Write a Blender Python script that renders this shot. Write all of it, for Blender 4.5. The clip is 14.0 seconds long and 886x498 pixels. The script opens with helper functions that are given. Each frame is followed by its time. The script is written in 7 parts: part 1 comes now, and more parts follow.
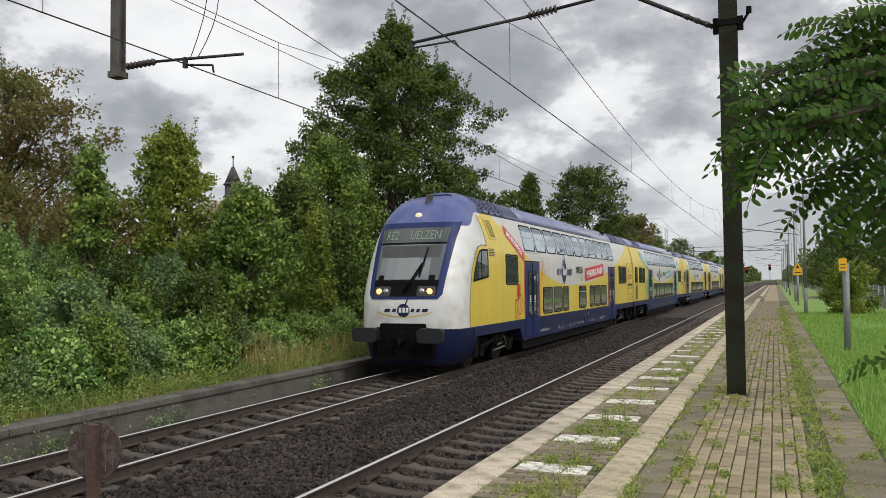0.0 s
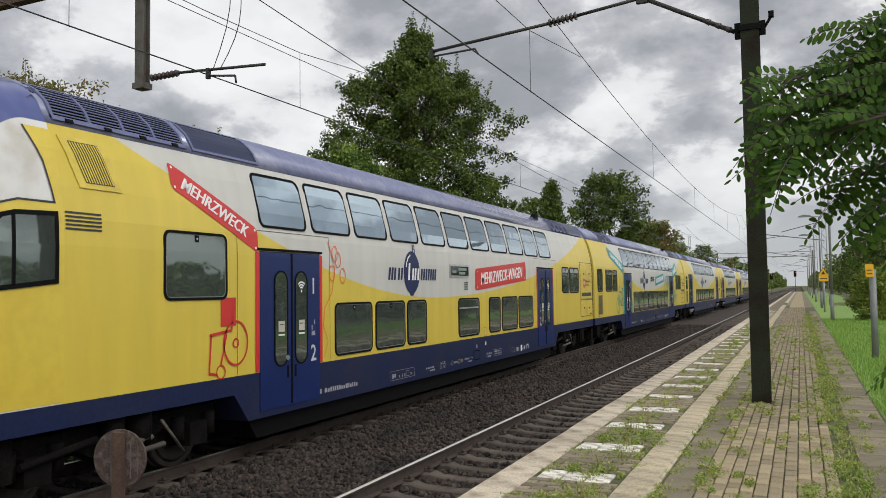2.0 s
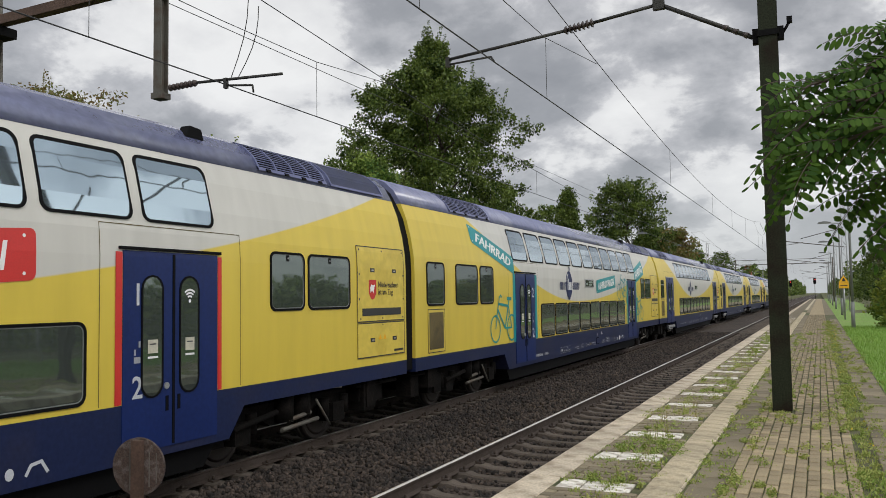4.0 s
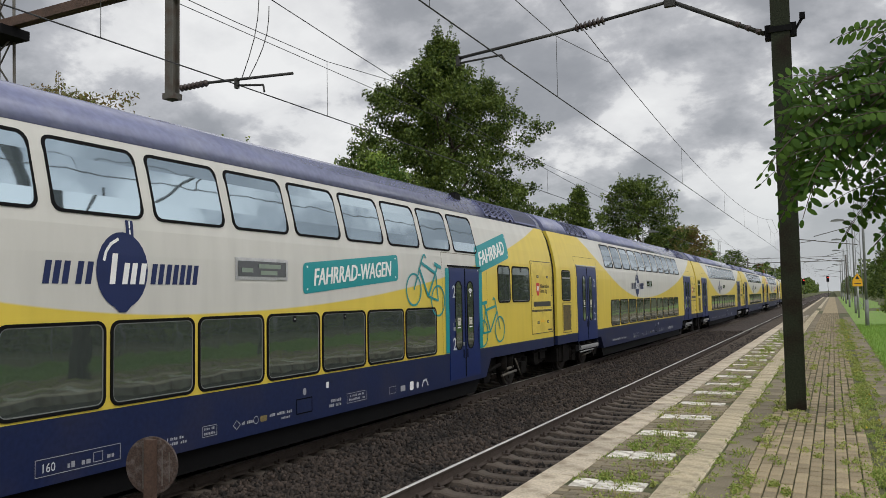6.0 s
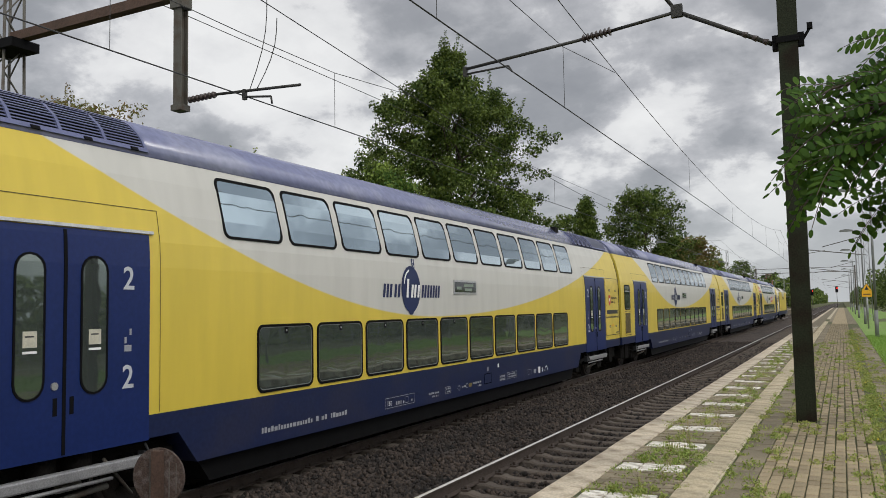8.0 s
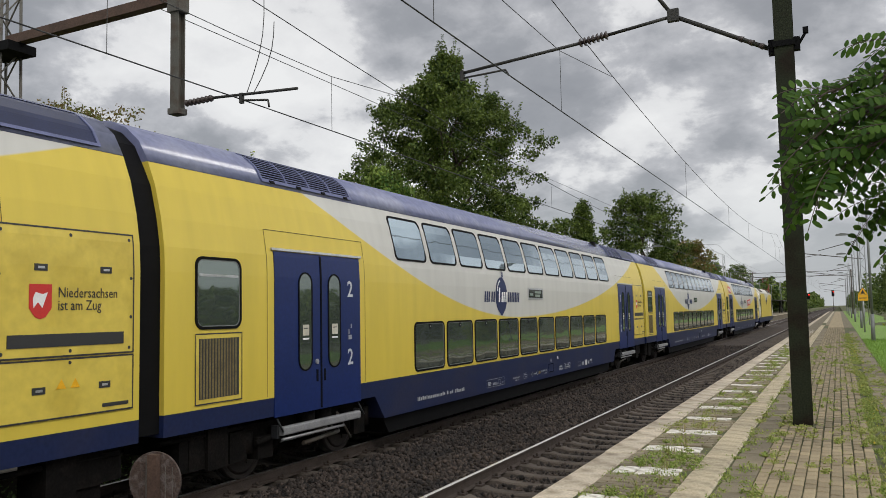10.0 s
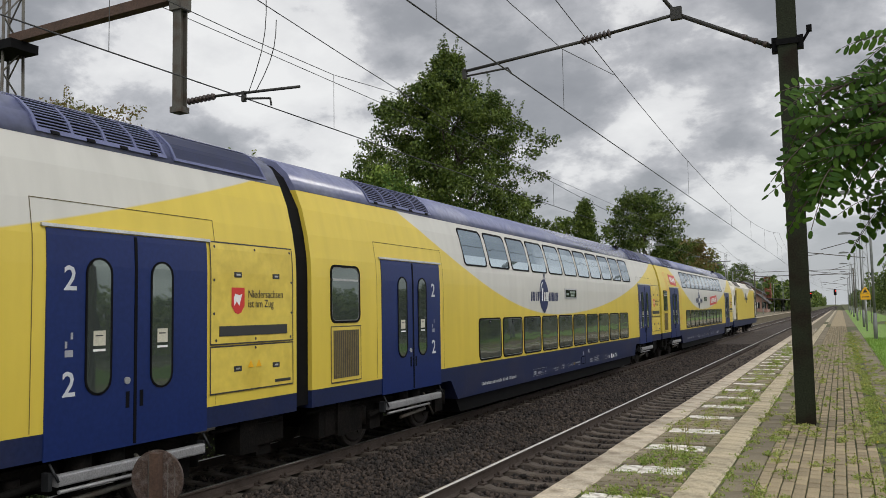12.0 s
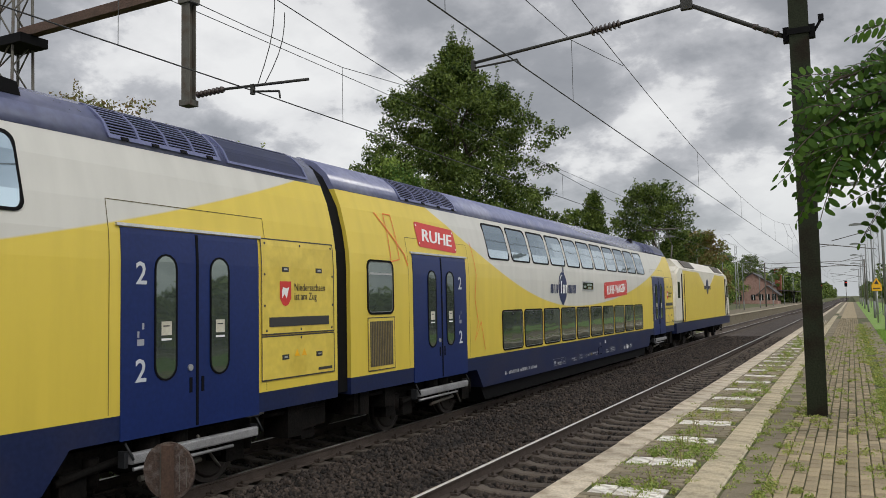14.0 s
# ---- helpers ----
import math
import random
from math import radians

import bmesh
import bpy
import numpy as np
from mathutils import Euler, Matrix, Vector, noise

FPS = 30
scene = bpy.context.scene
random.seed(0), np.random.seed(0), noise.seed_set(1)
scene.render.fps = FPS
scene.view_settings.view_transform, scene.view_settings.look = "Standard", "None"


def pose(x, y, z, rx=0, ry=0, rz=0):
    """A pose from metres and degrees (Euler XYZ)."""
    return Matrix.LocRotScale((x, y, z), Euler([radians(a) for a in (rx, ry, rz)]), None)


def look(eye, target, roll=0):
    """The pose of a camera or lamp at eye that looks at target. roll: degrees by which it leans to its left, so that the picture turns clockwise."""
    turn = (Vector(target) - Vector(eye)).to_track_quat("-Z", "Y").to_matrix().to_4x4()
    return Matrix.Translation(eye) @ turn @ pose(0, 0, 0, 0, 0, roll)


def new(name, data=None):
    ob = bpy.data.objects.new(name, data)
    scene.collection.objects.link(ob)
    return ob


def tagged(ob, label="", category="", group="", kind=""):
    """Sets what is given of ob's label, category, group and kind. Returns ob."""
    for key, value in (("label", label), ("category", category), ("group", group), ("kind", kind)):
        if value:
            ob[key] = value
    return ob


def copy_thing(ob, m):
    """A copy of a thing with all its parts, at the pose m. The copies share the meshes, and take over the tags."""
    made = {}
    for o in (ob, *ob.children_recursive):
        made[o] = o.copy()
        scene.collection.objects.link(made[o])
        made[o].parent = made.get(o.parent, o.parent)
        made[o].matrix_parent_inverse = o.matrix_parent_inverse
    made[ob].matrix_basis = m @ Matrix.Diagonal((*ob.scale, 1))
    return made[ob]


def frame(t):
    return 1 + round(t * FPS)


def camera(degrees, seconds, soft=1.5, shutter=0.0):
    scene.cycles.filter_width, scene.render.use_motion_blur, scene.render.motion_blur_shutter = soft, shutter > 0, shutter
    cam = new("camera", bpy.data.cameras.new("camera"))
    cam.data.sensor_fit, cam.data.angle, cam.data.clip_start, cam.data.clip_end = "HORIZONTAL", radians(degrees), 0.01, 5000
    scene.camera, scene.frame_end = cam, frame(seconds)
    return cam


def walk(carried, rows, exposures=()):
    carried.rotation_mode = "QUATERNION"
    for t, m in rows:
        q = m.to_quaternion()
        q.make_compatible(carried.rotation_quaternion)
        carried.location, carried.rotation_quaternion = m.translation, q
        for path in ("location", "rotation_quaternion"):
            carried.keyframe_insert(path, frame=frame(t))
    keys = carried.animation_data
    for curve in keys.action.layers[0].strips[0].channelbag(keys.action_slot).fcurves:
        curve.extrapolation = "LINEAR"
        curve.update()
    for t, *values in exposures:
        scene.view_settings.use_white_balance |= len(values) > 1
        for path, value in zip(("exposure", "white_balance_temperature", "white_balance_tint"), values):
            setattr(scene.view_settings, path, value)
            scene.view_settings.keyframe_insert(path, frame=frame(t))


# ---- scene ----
# ---- camera ----
cam = camera(56.80, 14.0, soft=0.8)
PATH = [
    (0, pose(-0.000, 0.000, 2.313, 92.325, 0, 22.016), -0.527),
    (0.5, pose(0.004, 0.001, 2.314, 92.478, 0, 22.385), -0.605),
    (1, pose(0.006, -0.001, 2.315, 92.610, 0, 22.803), -0.666),
    (1.5, pose(0.006, -0.005, 2.313, 92.739, 0, 23.190), -0.721),
    (2, pose(0.006, -0.006, 2.313, 92.879, 0, 23.512), -0.747),
    (2.5, pose(0.003, -0.008, 2.317, 93.066, 0, 23.748), -0.758),
    (3, pose(-0.005, -0.006, 2.319, 93.295, 0, 23.952), -0.784),
    (5.5, pose(-0.011, 0.012, 2.310, 93.418, 0, 25.415), -0.946),
    (6, pose(-0.017, 0.011, 2.312, 93.394, 0, 25.386), -1.002),
    (6.5, pose(-0.017, 0.013, 2.311, 93.518, 0, 25.406), -1.074),
    (7, pose(-0.013, 0.017, 2.315, 93.723, 0, 25.499), -1.111),
    (7.5, pose(-0.012, 0.011, 2.312, 93.970, 0, 25.691), -1.110),
    (8, pose(-0.025, 0.020, 2.311, 94.157, 0, 25.867), -1.025),
    (10.5, pose(-0.024, 0.016, 2.308, 94.422, 0, 25.615), -1.015),
    (11, pose(-0.022, 0.014, 2.310, 94.398, 0, 25.617), -1.013),
    (11.5, pose(-0.032, 0.025, 2.307, 94.379, 0, 25.671), -1.014),
    (12, pose(-0.038, 0.027, 2.307, 94.324, 0, 25.771), -0.979),
    (12.5, pose(-0.043, 0.026, 2.306, 94.216, 0, 25.940), -0.993),
    (13, pose(-0.048, 0.031, 2.308, 94.055, 0, 26.125), -1.026),
    (13.5, pose(-0.052, 0.028, 2.304, 93.884, 0, 26.292), -1.037),
    (14, pose(-0.052, 0.031, 2.303, 93.817, 0, 26.389), -1.115),
]
walk(cam, [(t, m @ pose(0, 0, 0, 0, 0, lean)) for t, m, lean in PATH], [(0.0, 0.06), (3.0, -0.04), (7.0, -0.10), (14.0, -0.09)])


# ---- world and light: broken overcast, veiled sun behind the camera to the right ----
SUN_DIR = Vector((0.62, -0.42, 0.66)).normalized()


def make_world():
    w = bpy.data.worlds.new("overcast_sky")
    scene.world = w
    w.use_nodes = True
    nt = w.node_tree
    nt.nodes.clear()
    N, L = nt.nodes.new, nt.links.new
    out, bg, sky = N("ShaderNodeOutputWorld"), N("ShaderNodeBackground"), N("ShaderNodeTexSky")
    sky.sky_type = "NISHITA"
    sky.sun_disc = False
    sky.sun_elevation, sky.sun_rotation = math.asin(SUN_DIR.z), math.atan2(SUN_DIR.x, SUN_DIR.y)
    co, sep = N("ShaderNodeTexCoord"), N("ShaderNodeSeparateXYZ")
    L(co.outputs["Generated"], sep.inputs[0])

    def m(op, a, b):
        n = N("ShaderNodeMath")
        n.operation = op
        for i, v in enumerate((a, b)):
            if isinstance(v, (int, float)):
                n.inputs[i].default_value = v
            else:
                L(v, n.inputs[i])
        return n.outputs[0]
    zz = m("ADD", m("MAXIMUM", sep.outputs["Z"], 0.0), 0.42)
    vec = N("ShaderNodeCombineXYZ")
    L(m("ADD", m("DIVIDE", sep.outputs["X"], zz), -0.45), vec.inputs[0])
    L(m("DIVIDE", sep.outputs["Y"], zz), vec.inputs[1])
    vec.inputs[2].default_value = 12.4
    big, mid = N("ShaderNodeTexNoise"), N("ShaderNodeTexNoise")
    for n, s, d, rough, dist in ((big, 2.3, 6, 0.45, 0.15), (mid, 6.5, 8, 0.6, 0.1)):
        n.inputs["Scale"].default_value, n.inputs["Detail"].default_value, n.inputs["Roughness"].default_value, n.inputs["Distortion"].default_value = s, d, rough, dist
        L(vec.outputs[0], n.inputs["Vector"])
    dens = m("ADD", m("MULTIPLY", big.outputs["Fac"], 0.72), m("MULTIPLY", mid.outputs["Fac"], 0.28))
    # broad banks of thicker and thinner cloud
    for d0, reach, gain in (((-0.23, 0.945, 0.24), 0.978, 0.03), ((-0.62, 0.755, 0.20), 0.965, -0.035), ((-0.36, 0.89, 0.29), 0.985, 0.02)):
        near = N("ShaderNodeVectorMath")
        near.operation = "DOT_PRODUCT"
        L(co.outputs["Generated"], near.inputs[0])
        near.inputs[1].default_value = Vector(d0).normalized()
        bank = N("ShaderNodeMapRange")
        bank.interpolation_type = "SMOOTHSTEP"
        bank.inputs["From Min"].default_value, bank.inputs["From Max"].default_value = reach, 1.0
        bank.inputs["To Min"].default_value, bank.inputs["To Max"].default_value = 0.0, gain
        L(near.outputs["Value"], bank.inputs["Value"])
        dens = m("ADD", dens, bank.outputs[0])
    ramp = N("ShaderNodeValToRGB")
    els = ramp.color_ramp.elements
    els[0].position, els[0].color = 0.40, (0.99, 0.99, 0.985, 1)
    els[1].position, els[1].color = 0.66, (0.27, 0.28, 0.305, 1)
    for p, c in ((0.46, (0.88, 0.88, 0.885, 1)), (0.49, (0.58, 0.585, 0.61, 1)), (0.54, (0.39, 0.40, 0.425, 1))):
        e = els.new(p)
        e.color = c
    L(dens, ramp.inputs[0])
    # towards the horizon the layer turns to an even pale haze
    haze = N("ShaderNodeMapRange")
    haze.inputs["From Min"].default_value, haze.inputs["From Max"].default_value = 0.0, 0.16
    haze.inputs["To Min"].default_value, haze.inputs["To Max"].default_value = 0.85, 0.0
    L(sep.outputs["Z"], haze.inputs["Value"])
    hm = N("ShaderNodeMix")
    hm.data_type = "RGBA"
    hm.inputs["B"].default_value = (0.62, 0.65, 0.68, 1)
    L(haze.outputs[0], hm.inputs["Factor"])
    L(ramp.outputs[0], hm.inputs["A"])
    # the layer is brighter on the side of the veiled sun
    dot = N("ShaderNodeVectorMath")
    dot.operation = "DOT_PRODUCT"
    L(co.outputs["Generated"], dot.inputs[0])
    dot.inputs[1].default_value = SUN_DIR
    lift = N("ShaderNodeMapRange")
    lift.inputs["From Min"].default_value, lift.inputs["From Max"].default_value = -0.2, 1.0
    lift.inputs["To Min"].default_value, lift.inputs["To Max"].default_value = 1.0, 2.2
    L(dot.outputs["Value"], lift.inputs["Value"])
    cloud = N("ShaderNodeMix")
    cloud.data_type, cloud.blend_type = "RGBA", "MULTIPLY"
    cloud.inputs["Factor"].default_value = 1.0
    L(hm.outputs["Result"], cloud.inputs["A"])
    L(lift.outputs[0], cloud.inputs["B"])
    # thin blue sky light mixed into the cloud layer
    thin = N("ShaderNodeMix")
    thin.data_type = "RGBA"
    thin.inputs["Factor"].default_value = 0.93
    dim = N("ShaderNodeMix")
    dim.data_type, dim.blend_type = "RGBA", "MULTIPLY"
    dim.inputs["Factor"].default_value = 1.0
    dim.inputs["B"].default_value = (0.12, 0.12, 0.12, 1)
    L(sky.outputs[0], dim.inputs["A"])
    L(dim.outputs["Result"], thin.inputs["A"])
    L(cloud.outputs["Result"], thin.inputs["B"])
    L(thin.outputs["Result"], bg.inputs[0])
    bg.inputs["Strength"].default_value = 0.95
    L(bg.outputs[0], out.inputs[0])


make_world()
sun = new("sun", bpy.data.lights.new("sun", "SUN"))
sun.data.energy, sun.data.angle, sun.data.color = 1.2, radians(25), (1.0, 0.96, 0.9)
sun.matrix_world = look(SUN_DIR * 60, (0, 0, 0))


# ---- building blocks ----
def box(bm, x0, x1, y0, y1, z0, z1):
    v = [bm.verts.new((x, y, z)) for z in (z0, z1) for x, y in ((x0, y0), (x1, y0), (x1, y1), (x0, y1))]
    for f in ((3, 2, 1, 0), (4, 5, 6, 7), (0, 1, 5, 4), (1, 2, 6, 5), (2, 3, 7, 6), (3, 0, 4, 7)):
        bm.faces.new([v[i] for i in f])
    return v


def tube(bm, p0, p1, r0, r1=None, n=10, caps=True):
    p0, p1 = Vector(p0), Vector(p1)
    r1 = r0 if r1 is None else r1
    d = (p1 - p0).normalized()
    a = d.orthogonal().normalized()
    b = d.cross(a)
    rings = []
    for p, r in ((p0, r0), (p1, r1)):
        rings.append([bm.verts.new(p + r * (math.cos(k * math.tau / n) * a + math.sin(k * math.tau / n) * b)) for k in range(n)])
    for k in range(n):
        f = bm.faces.new((rings[0][k], rings[0][(k + 1) % n], rings[1][(k + 1) % n], rings[1][k]))
        f.smooth = True
    if caps:
        bm.faces.new(rings[0][::-1])
        bm.faces.new(rings[1])


def prism(bm, outline, axis, a, b):
    """Extrudes a closed outline of 2D points along an axis from a to b."""
    def at(p, c):
        return {"x": (c, p[0], p[1]), "y": (p[0], c, p[1]), "z": (p[0], p[1], c)}[axis]
    r0 = [bm.verts.new(at(p, a)) for p in outline]
    r1 = [bm.verts.new(at(p, b)) for p in outline]
    n = len(outline)
    fs = [bm.faces.new((r0[k], r0[(k + 1) % n], r1[(k + 1) % n], r1[k])) for k in range(n)]
    fs += [bm.faces.new(r0[::-1]), bm.faces.new(r1)]
    return fs


def rounded(x0, x1, y0, y1, r, n=4):
    """Outline of a rounded rectangle."""
    pts = []
    for cx, cy, a0 in ((x1 - r, y1 - r, 0), (x0 + r, y1 - r, 90), (x0 + r, y0 + r, 180), (x1 - r, y0 + r, 270)):
        for k in range(n + 1):
            a = radians(a0 + 90 * k / n)
            pts.append((cx + r * math.cos(a), cy + r * math.sin(a)))
    return pts


def mesh_of(name, bm, material, fix=True):
    if fix:
        bmesh.ops.recalc_face_normals(bm, faces=bm.faces)
    me = bpy.data.meshes.new(name)
    bm.to_mesh(me)
    bm.free()
    for m in (material if isinstance(material, (list, tuple)) else (material,)):
        me.materials.append(m)
    return me


def part(name, bm, material, parent=None, label=""):
    ob = new(name, mesh_of(name, bm, material))
    ob.parent = parent
    return tagged(ob, label)


def thing(name, label, category, at=(0, 0, 0), group="", kind=""):
    ob = new(name)
    ob.location = at
    ob.empty_display_size = 0.2
    return tagged(ob, label, category, group, kind)


def mat(name, color, rough=0.7, metal=0.0, vary=0.25, scale=3.0, fine=60.0, bump=0.15, second=None, amount=0.5, spec=0.5, island=0.0, random_ob=0.0):
    """Procedural surface: a base colour broken up at two scales, with stains of a second colour and fine relief."""
    m = bpy.data.materials.new(name)
    m.use_nodes = True
    nt = m.node_tree
    b = nt.nodes["Principled BSDF"]
    N, L = nt.nodes.new, nt.links.new
    co = N("ShaderNodeTexCoord")
    big, small = N("ShaderNodeTexNoise"), N("ShaderNodeTexNoise")
    big.inputs["Scale"].default_value, big.inputs["Detail"].default_value = scale, 6
    small.inputs["Scale"].default_value, small.inputs["Detail"].default_value = fine, 3
    L(co.outputs["Object"], big.inputs["Vector"])
    L(co.outputs["Object"], small.inputs["Vector"])
    mix = N("ShaderNodeMix")
    mix.data_type = "RGBA"
    c2 = second or [c * (1 - vary) for c in color]
    mix.inputs["A"].default_value = (*color, 1)
    mix.inputs["B"].default_value = (*c2, 1)
    ramp = N("ShaderNodeMapRange")
    ramp.inputs["From Min"].default_value, ramp.inputs["From Max"].default_value = 0.62 - amount * 0.3, 0.8 - amount * 0.3
    L(big.outputs["Fac"], ramp.inputs["Value"])
    L(ramp.outputs[0], mix.inputs["Factor"])
    hsv = N("ShaderNodeHueSaturation")
    vr = N("ShaderNodeMapRange")
    vr.inputs["From Min"].default_value, vr.inputs["From Max"].default_value = 0.3, 0.7
    vr.inputs["To Min"].default_value, vr.inputs["To Max"].default_value = 1 - vary, 1 + vary
    L(small.outputs["Fac"], vr.inputs["Value"])
    last = vr.outputs[0]
    for on, node, out in ((island, "ShaderNodeNewGeometry", "Random Per Island"), (random_ob, "ShaderNodeObjectInfo", "Random")):
        if on:
            g = N(node)
            r = N("ShaderNodeMapRange")
            r.inputs["To Min"].default_value, r.inputs["To Max"].default_value = 1 - on, 1 + on
            L(g.outputs[out], r.inputs["Value"])
            mul = N("ShaderNodeMath")
            mul.operation = "MULTIPLY"
            L(last, mul.inputs[0])
            L(r.outputs[0], mul.inputs[1])
            last = mul.outputs[0]
    L(last, hsv.inputs["Value"])
    L(mix.outputs["Result"], hsv.inputs["Color"])
    L(hsv.outputs[0], b.inputs["Base Color"])
    b.inputs["Roughness"].default_value, b.inputs["Metallic"].default_value = rough, metal
    b.inputs["Specular IOR Level"].default_value = spec
    if bump:
        bp = N("ShaderNodeBump")
        bp.inputs["Strength"].default_value, bp.inputs["Distance"].default_value = bump, 0.02
        L(small.outputs["Fac"], bp.inputs["Height"])
        L(bp.outputs[0], b.inputs["Normal"])
    return m


# ---- plan: rail top is z = 0, tracks run along y ----
FAR, NEAR = -8.59, -4.10        # track centres
EDGE, PLAT = -2.42, 0.755       # platform edge and height
SIDE = 1.39                     # half the width of a coach


# ---- materials ----
M_BALLAST = mat("ballast_stone", (0.038, 0.028, 0.022), 0.95, vary=0.45, scale=0.8, fine=26, bump=1.0, second=(0.022, 0.017, 0.014), island=0.85)
M_SLEEPER = mat("sleeper_concrete", (0.085, 0.069, 0.055), 0.95, vary=0.2, scale=4, fine=70, bump=0.3, second=(0.055, 0.043, 0.034), random_ob=0.18)
M_RUST = mat("rusty_rail_side", (0.055, 0.04, 0.032), 0.85, vary=0.3, scale=6, fine=80, bump=0.3, second=(0.04, 0.028, 0.02))
M_RAILTOP = mat("polished_rail_head", (0.58, 0.56, 0.54), 0.42, 1.0, vary=0.1, scale=2, fine=40, bump=0.02)
M_SLAB = mat("edge_slab_concrete", (0.52, 0.45, 0.345), 0.9, vary=0.2, scale=3.2, fine=45, bump=0.35, second=(0.27, 0.22, 0.155), amount=0.62, random_ob=0.16)
M_TACT = mat("tactile_slab", (0.50, 0.435, 0.31), 0.9, vary=0.12, scale=5, fine=60, bump=0.2, second=(0.30, 0.26, 0.19), random_ob=0.14)
M_WHITE_LINE = mat("worn_white_paint", (0.74, 0.71, 0.64), 0.85, vary=0.15, scale=9, fine=60, bump=0.2, second=(0.34, 0.30, 0.24), amount=0.6, random_ob=0.1)
M_BRICKPAVE = mat("clinker_paver", (0.335, 0.27, 0.165), 0.92, vary=0.22, scale=5, fine=70, bump=0.4, second=(0.25, 0.205, 0.125), random_ob=0.24, island=0.24)
M_GREYPAVE = mat("grey_paver", (0.215, 0.18, 0.12), 0.92, vary=0.18, scale=3, fine=70, bump=0.35, second=(0.15, 0.13, 0.075), random_ob=0.25, island=0.2)
M_SAND = mat("joint_sand_moss", (0.10, 0.10, 0.045), 0.97, vary=0.3, scale=5, fine=50, bump=0.4, second=(0.05, 0.06, 0.022))
M_CONC = mat("weathered_concrete", (0.12, 0.108, 0.092), 0.93, vary=0.2, scale=2.2, fine=40, bump=0.35, second=(0.065, 0.058, 0.048))
M_SOIL = mat("soil_grass", (0.085, 0.10, 0.035), 0.97, vary=0.35, scale=0.7, fine=12, bump=0.6, second=(0.11, 0.095, 0.05))
M_LAWN = mat("lawn", (0.17, 0.29, 0.055), 0.97, vary=0.3, scale=0.9, fine=25, bump=0.6, second=(0.20, 0.27, 0.08))
M_MAST = mat("dark_green_mast_paint", (0.021, 0.025, 0.014), 0.6, vary=0.35, scale=2.5, fine=50, bump=0.1, second=(0.016, 0.011, 0.007), spec=0.12)
M_GALV = mat("galvanised_steel", (0.36, 0.37, 0.37), 0.5, 0.7, vary=0.12, scale=4, fine=60, bump=0.05)
M_OLDSTEEL = mat("weathered_steel", (0.10, 0.095, 0.08), 0.65, 0.2, vary=0.2, scale=4, fine=60, bump=0.1, second=(0.075, 0.055, 0.04))
M_ARM = mat("dark_steel_tube", (0.035, 0.034, 0.03), 0.6, 0.2, vary=0.2, scale=5, bump=0.05)
M_RUSTBEAM = mat("rust_brown_beam", (0.085, 0.05, 0.035), 0.8, vary=0.25, scale=4, fine=40, bump=0.2)
M_WIRE = mat("catenary_copper", (0.045, 0.045, 0.042), 0.55, 0.4, vary=0.1, scale=4, bump=0)
M_INSUL = mat("brown_insulator", (0.05, 0.035, 0.03), 0.35, vary=0.15, scale=8, bump=0.02)
M_WOOD = mat("weathered_wood", (0.065, 0.042, 0.033), 0.9, vary=0.35, scale=14, fine=60, bump=0.4, second=(0.11, 0.09, 0.08))
M_BLACK = mat("black_rubber", (0.004, 0.004, 0.0045), 0.7, vary=0.2, scale=4, bump=0.05, spec=0.12)
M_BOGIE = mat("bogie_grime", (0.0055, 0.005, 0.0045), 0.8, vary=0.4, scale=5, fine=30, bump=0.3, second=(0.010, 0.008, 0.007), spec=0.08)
M_WHEEL = mat("wheel_steel", (0.05, 0.042, 0.037), 0.6, 0.5, vary=0.25, scale=6, bump=0.1)
M_ALU = mat("aluminium", (0.55, 0.55, 0.55), 0.4, 0.8, vary=0.15, scale=6, bump=0.05)
M_BLUE = mat("coach_blue", (0.010, 0.017, 0.058), 0.42, vary=0.15, scale=1.2, fine=18, bump=0.01, second=(0.018, 0.022, 0.055), spec=0.3)
M_DOORBLUE = mat("door_blue", (0.0095, 0.022, 0.105), 0.36, vary=0.1, scale=1.2, fine=18, bump=0.01, spec=0.28)
M_LOUVER = mat("brown_louver_slat", (0.17, 0.13, 0.05), 0.6, vary=0.25, scale=5, bump=0.05)
M_NOTICE = mat("notice_paper", (0.52, 0.50, 0.40), 0.6, vary=0.12, scale=9, bump=0)
M_EMBLEM = mat("emblem_blue", (0.012, 0.022, 0.085), 0.45, vary=0.08, scale=2, bump=0, spec=0.3)
M_GAP = mat("panel_joint", (0.10, 0.075, 0.02), 0.7, vary=0.1, bump=0)
M_STEP = mat("worn_step_aluminium", (0.30, 0.30, 0.305), 0.5, 0.4, vary=0.2, scale=6, bump=0.05)
M_BUFFER = mat("buffer_grey_paint", (0.018, 0.019, 0.021), 0.55, vary=0.25, scale=4, bump=0.1, spec=0.3)
M_POST = mat("dull_grey_post", (0.20, 0.21, 0.20), 0.6, 0.3, vary=0.15, scale=4, bump=0.05)
# base lightened in place of the sky reflected along the roof
M_ROOF = mat("sky_paled_roof_blue", (0.165, 0.18, 0.30), 0.22, 0.0, vary=0.12, scale=0.8, fine=9, bump=0.03, second=(0.24, 0.255, 0.36), spec=1.0)
M_ROOFDARK = mat("roof_unit_blue", (0.016, 0.022, 0.065), 0.35, vary=0.2, scale=2, bump=0.05)
M_CREAM = mat("cream_paint", (0.66, 0.63, 0.55), 0.35, vary=0.05, scale=0.9, fine=8, bump=0.01, second=(0.60, 0.565, 0.48))
M_YELLOW = mat("coach_yellow", (0.66, 0.505, 0.068), 0.33, vary=0.05, scale=0.7, fine=7, bump=0.01, second=(0.64, 0.475, 0.058))
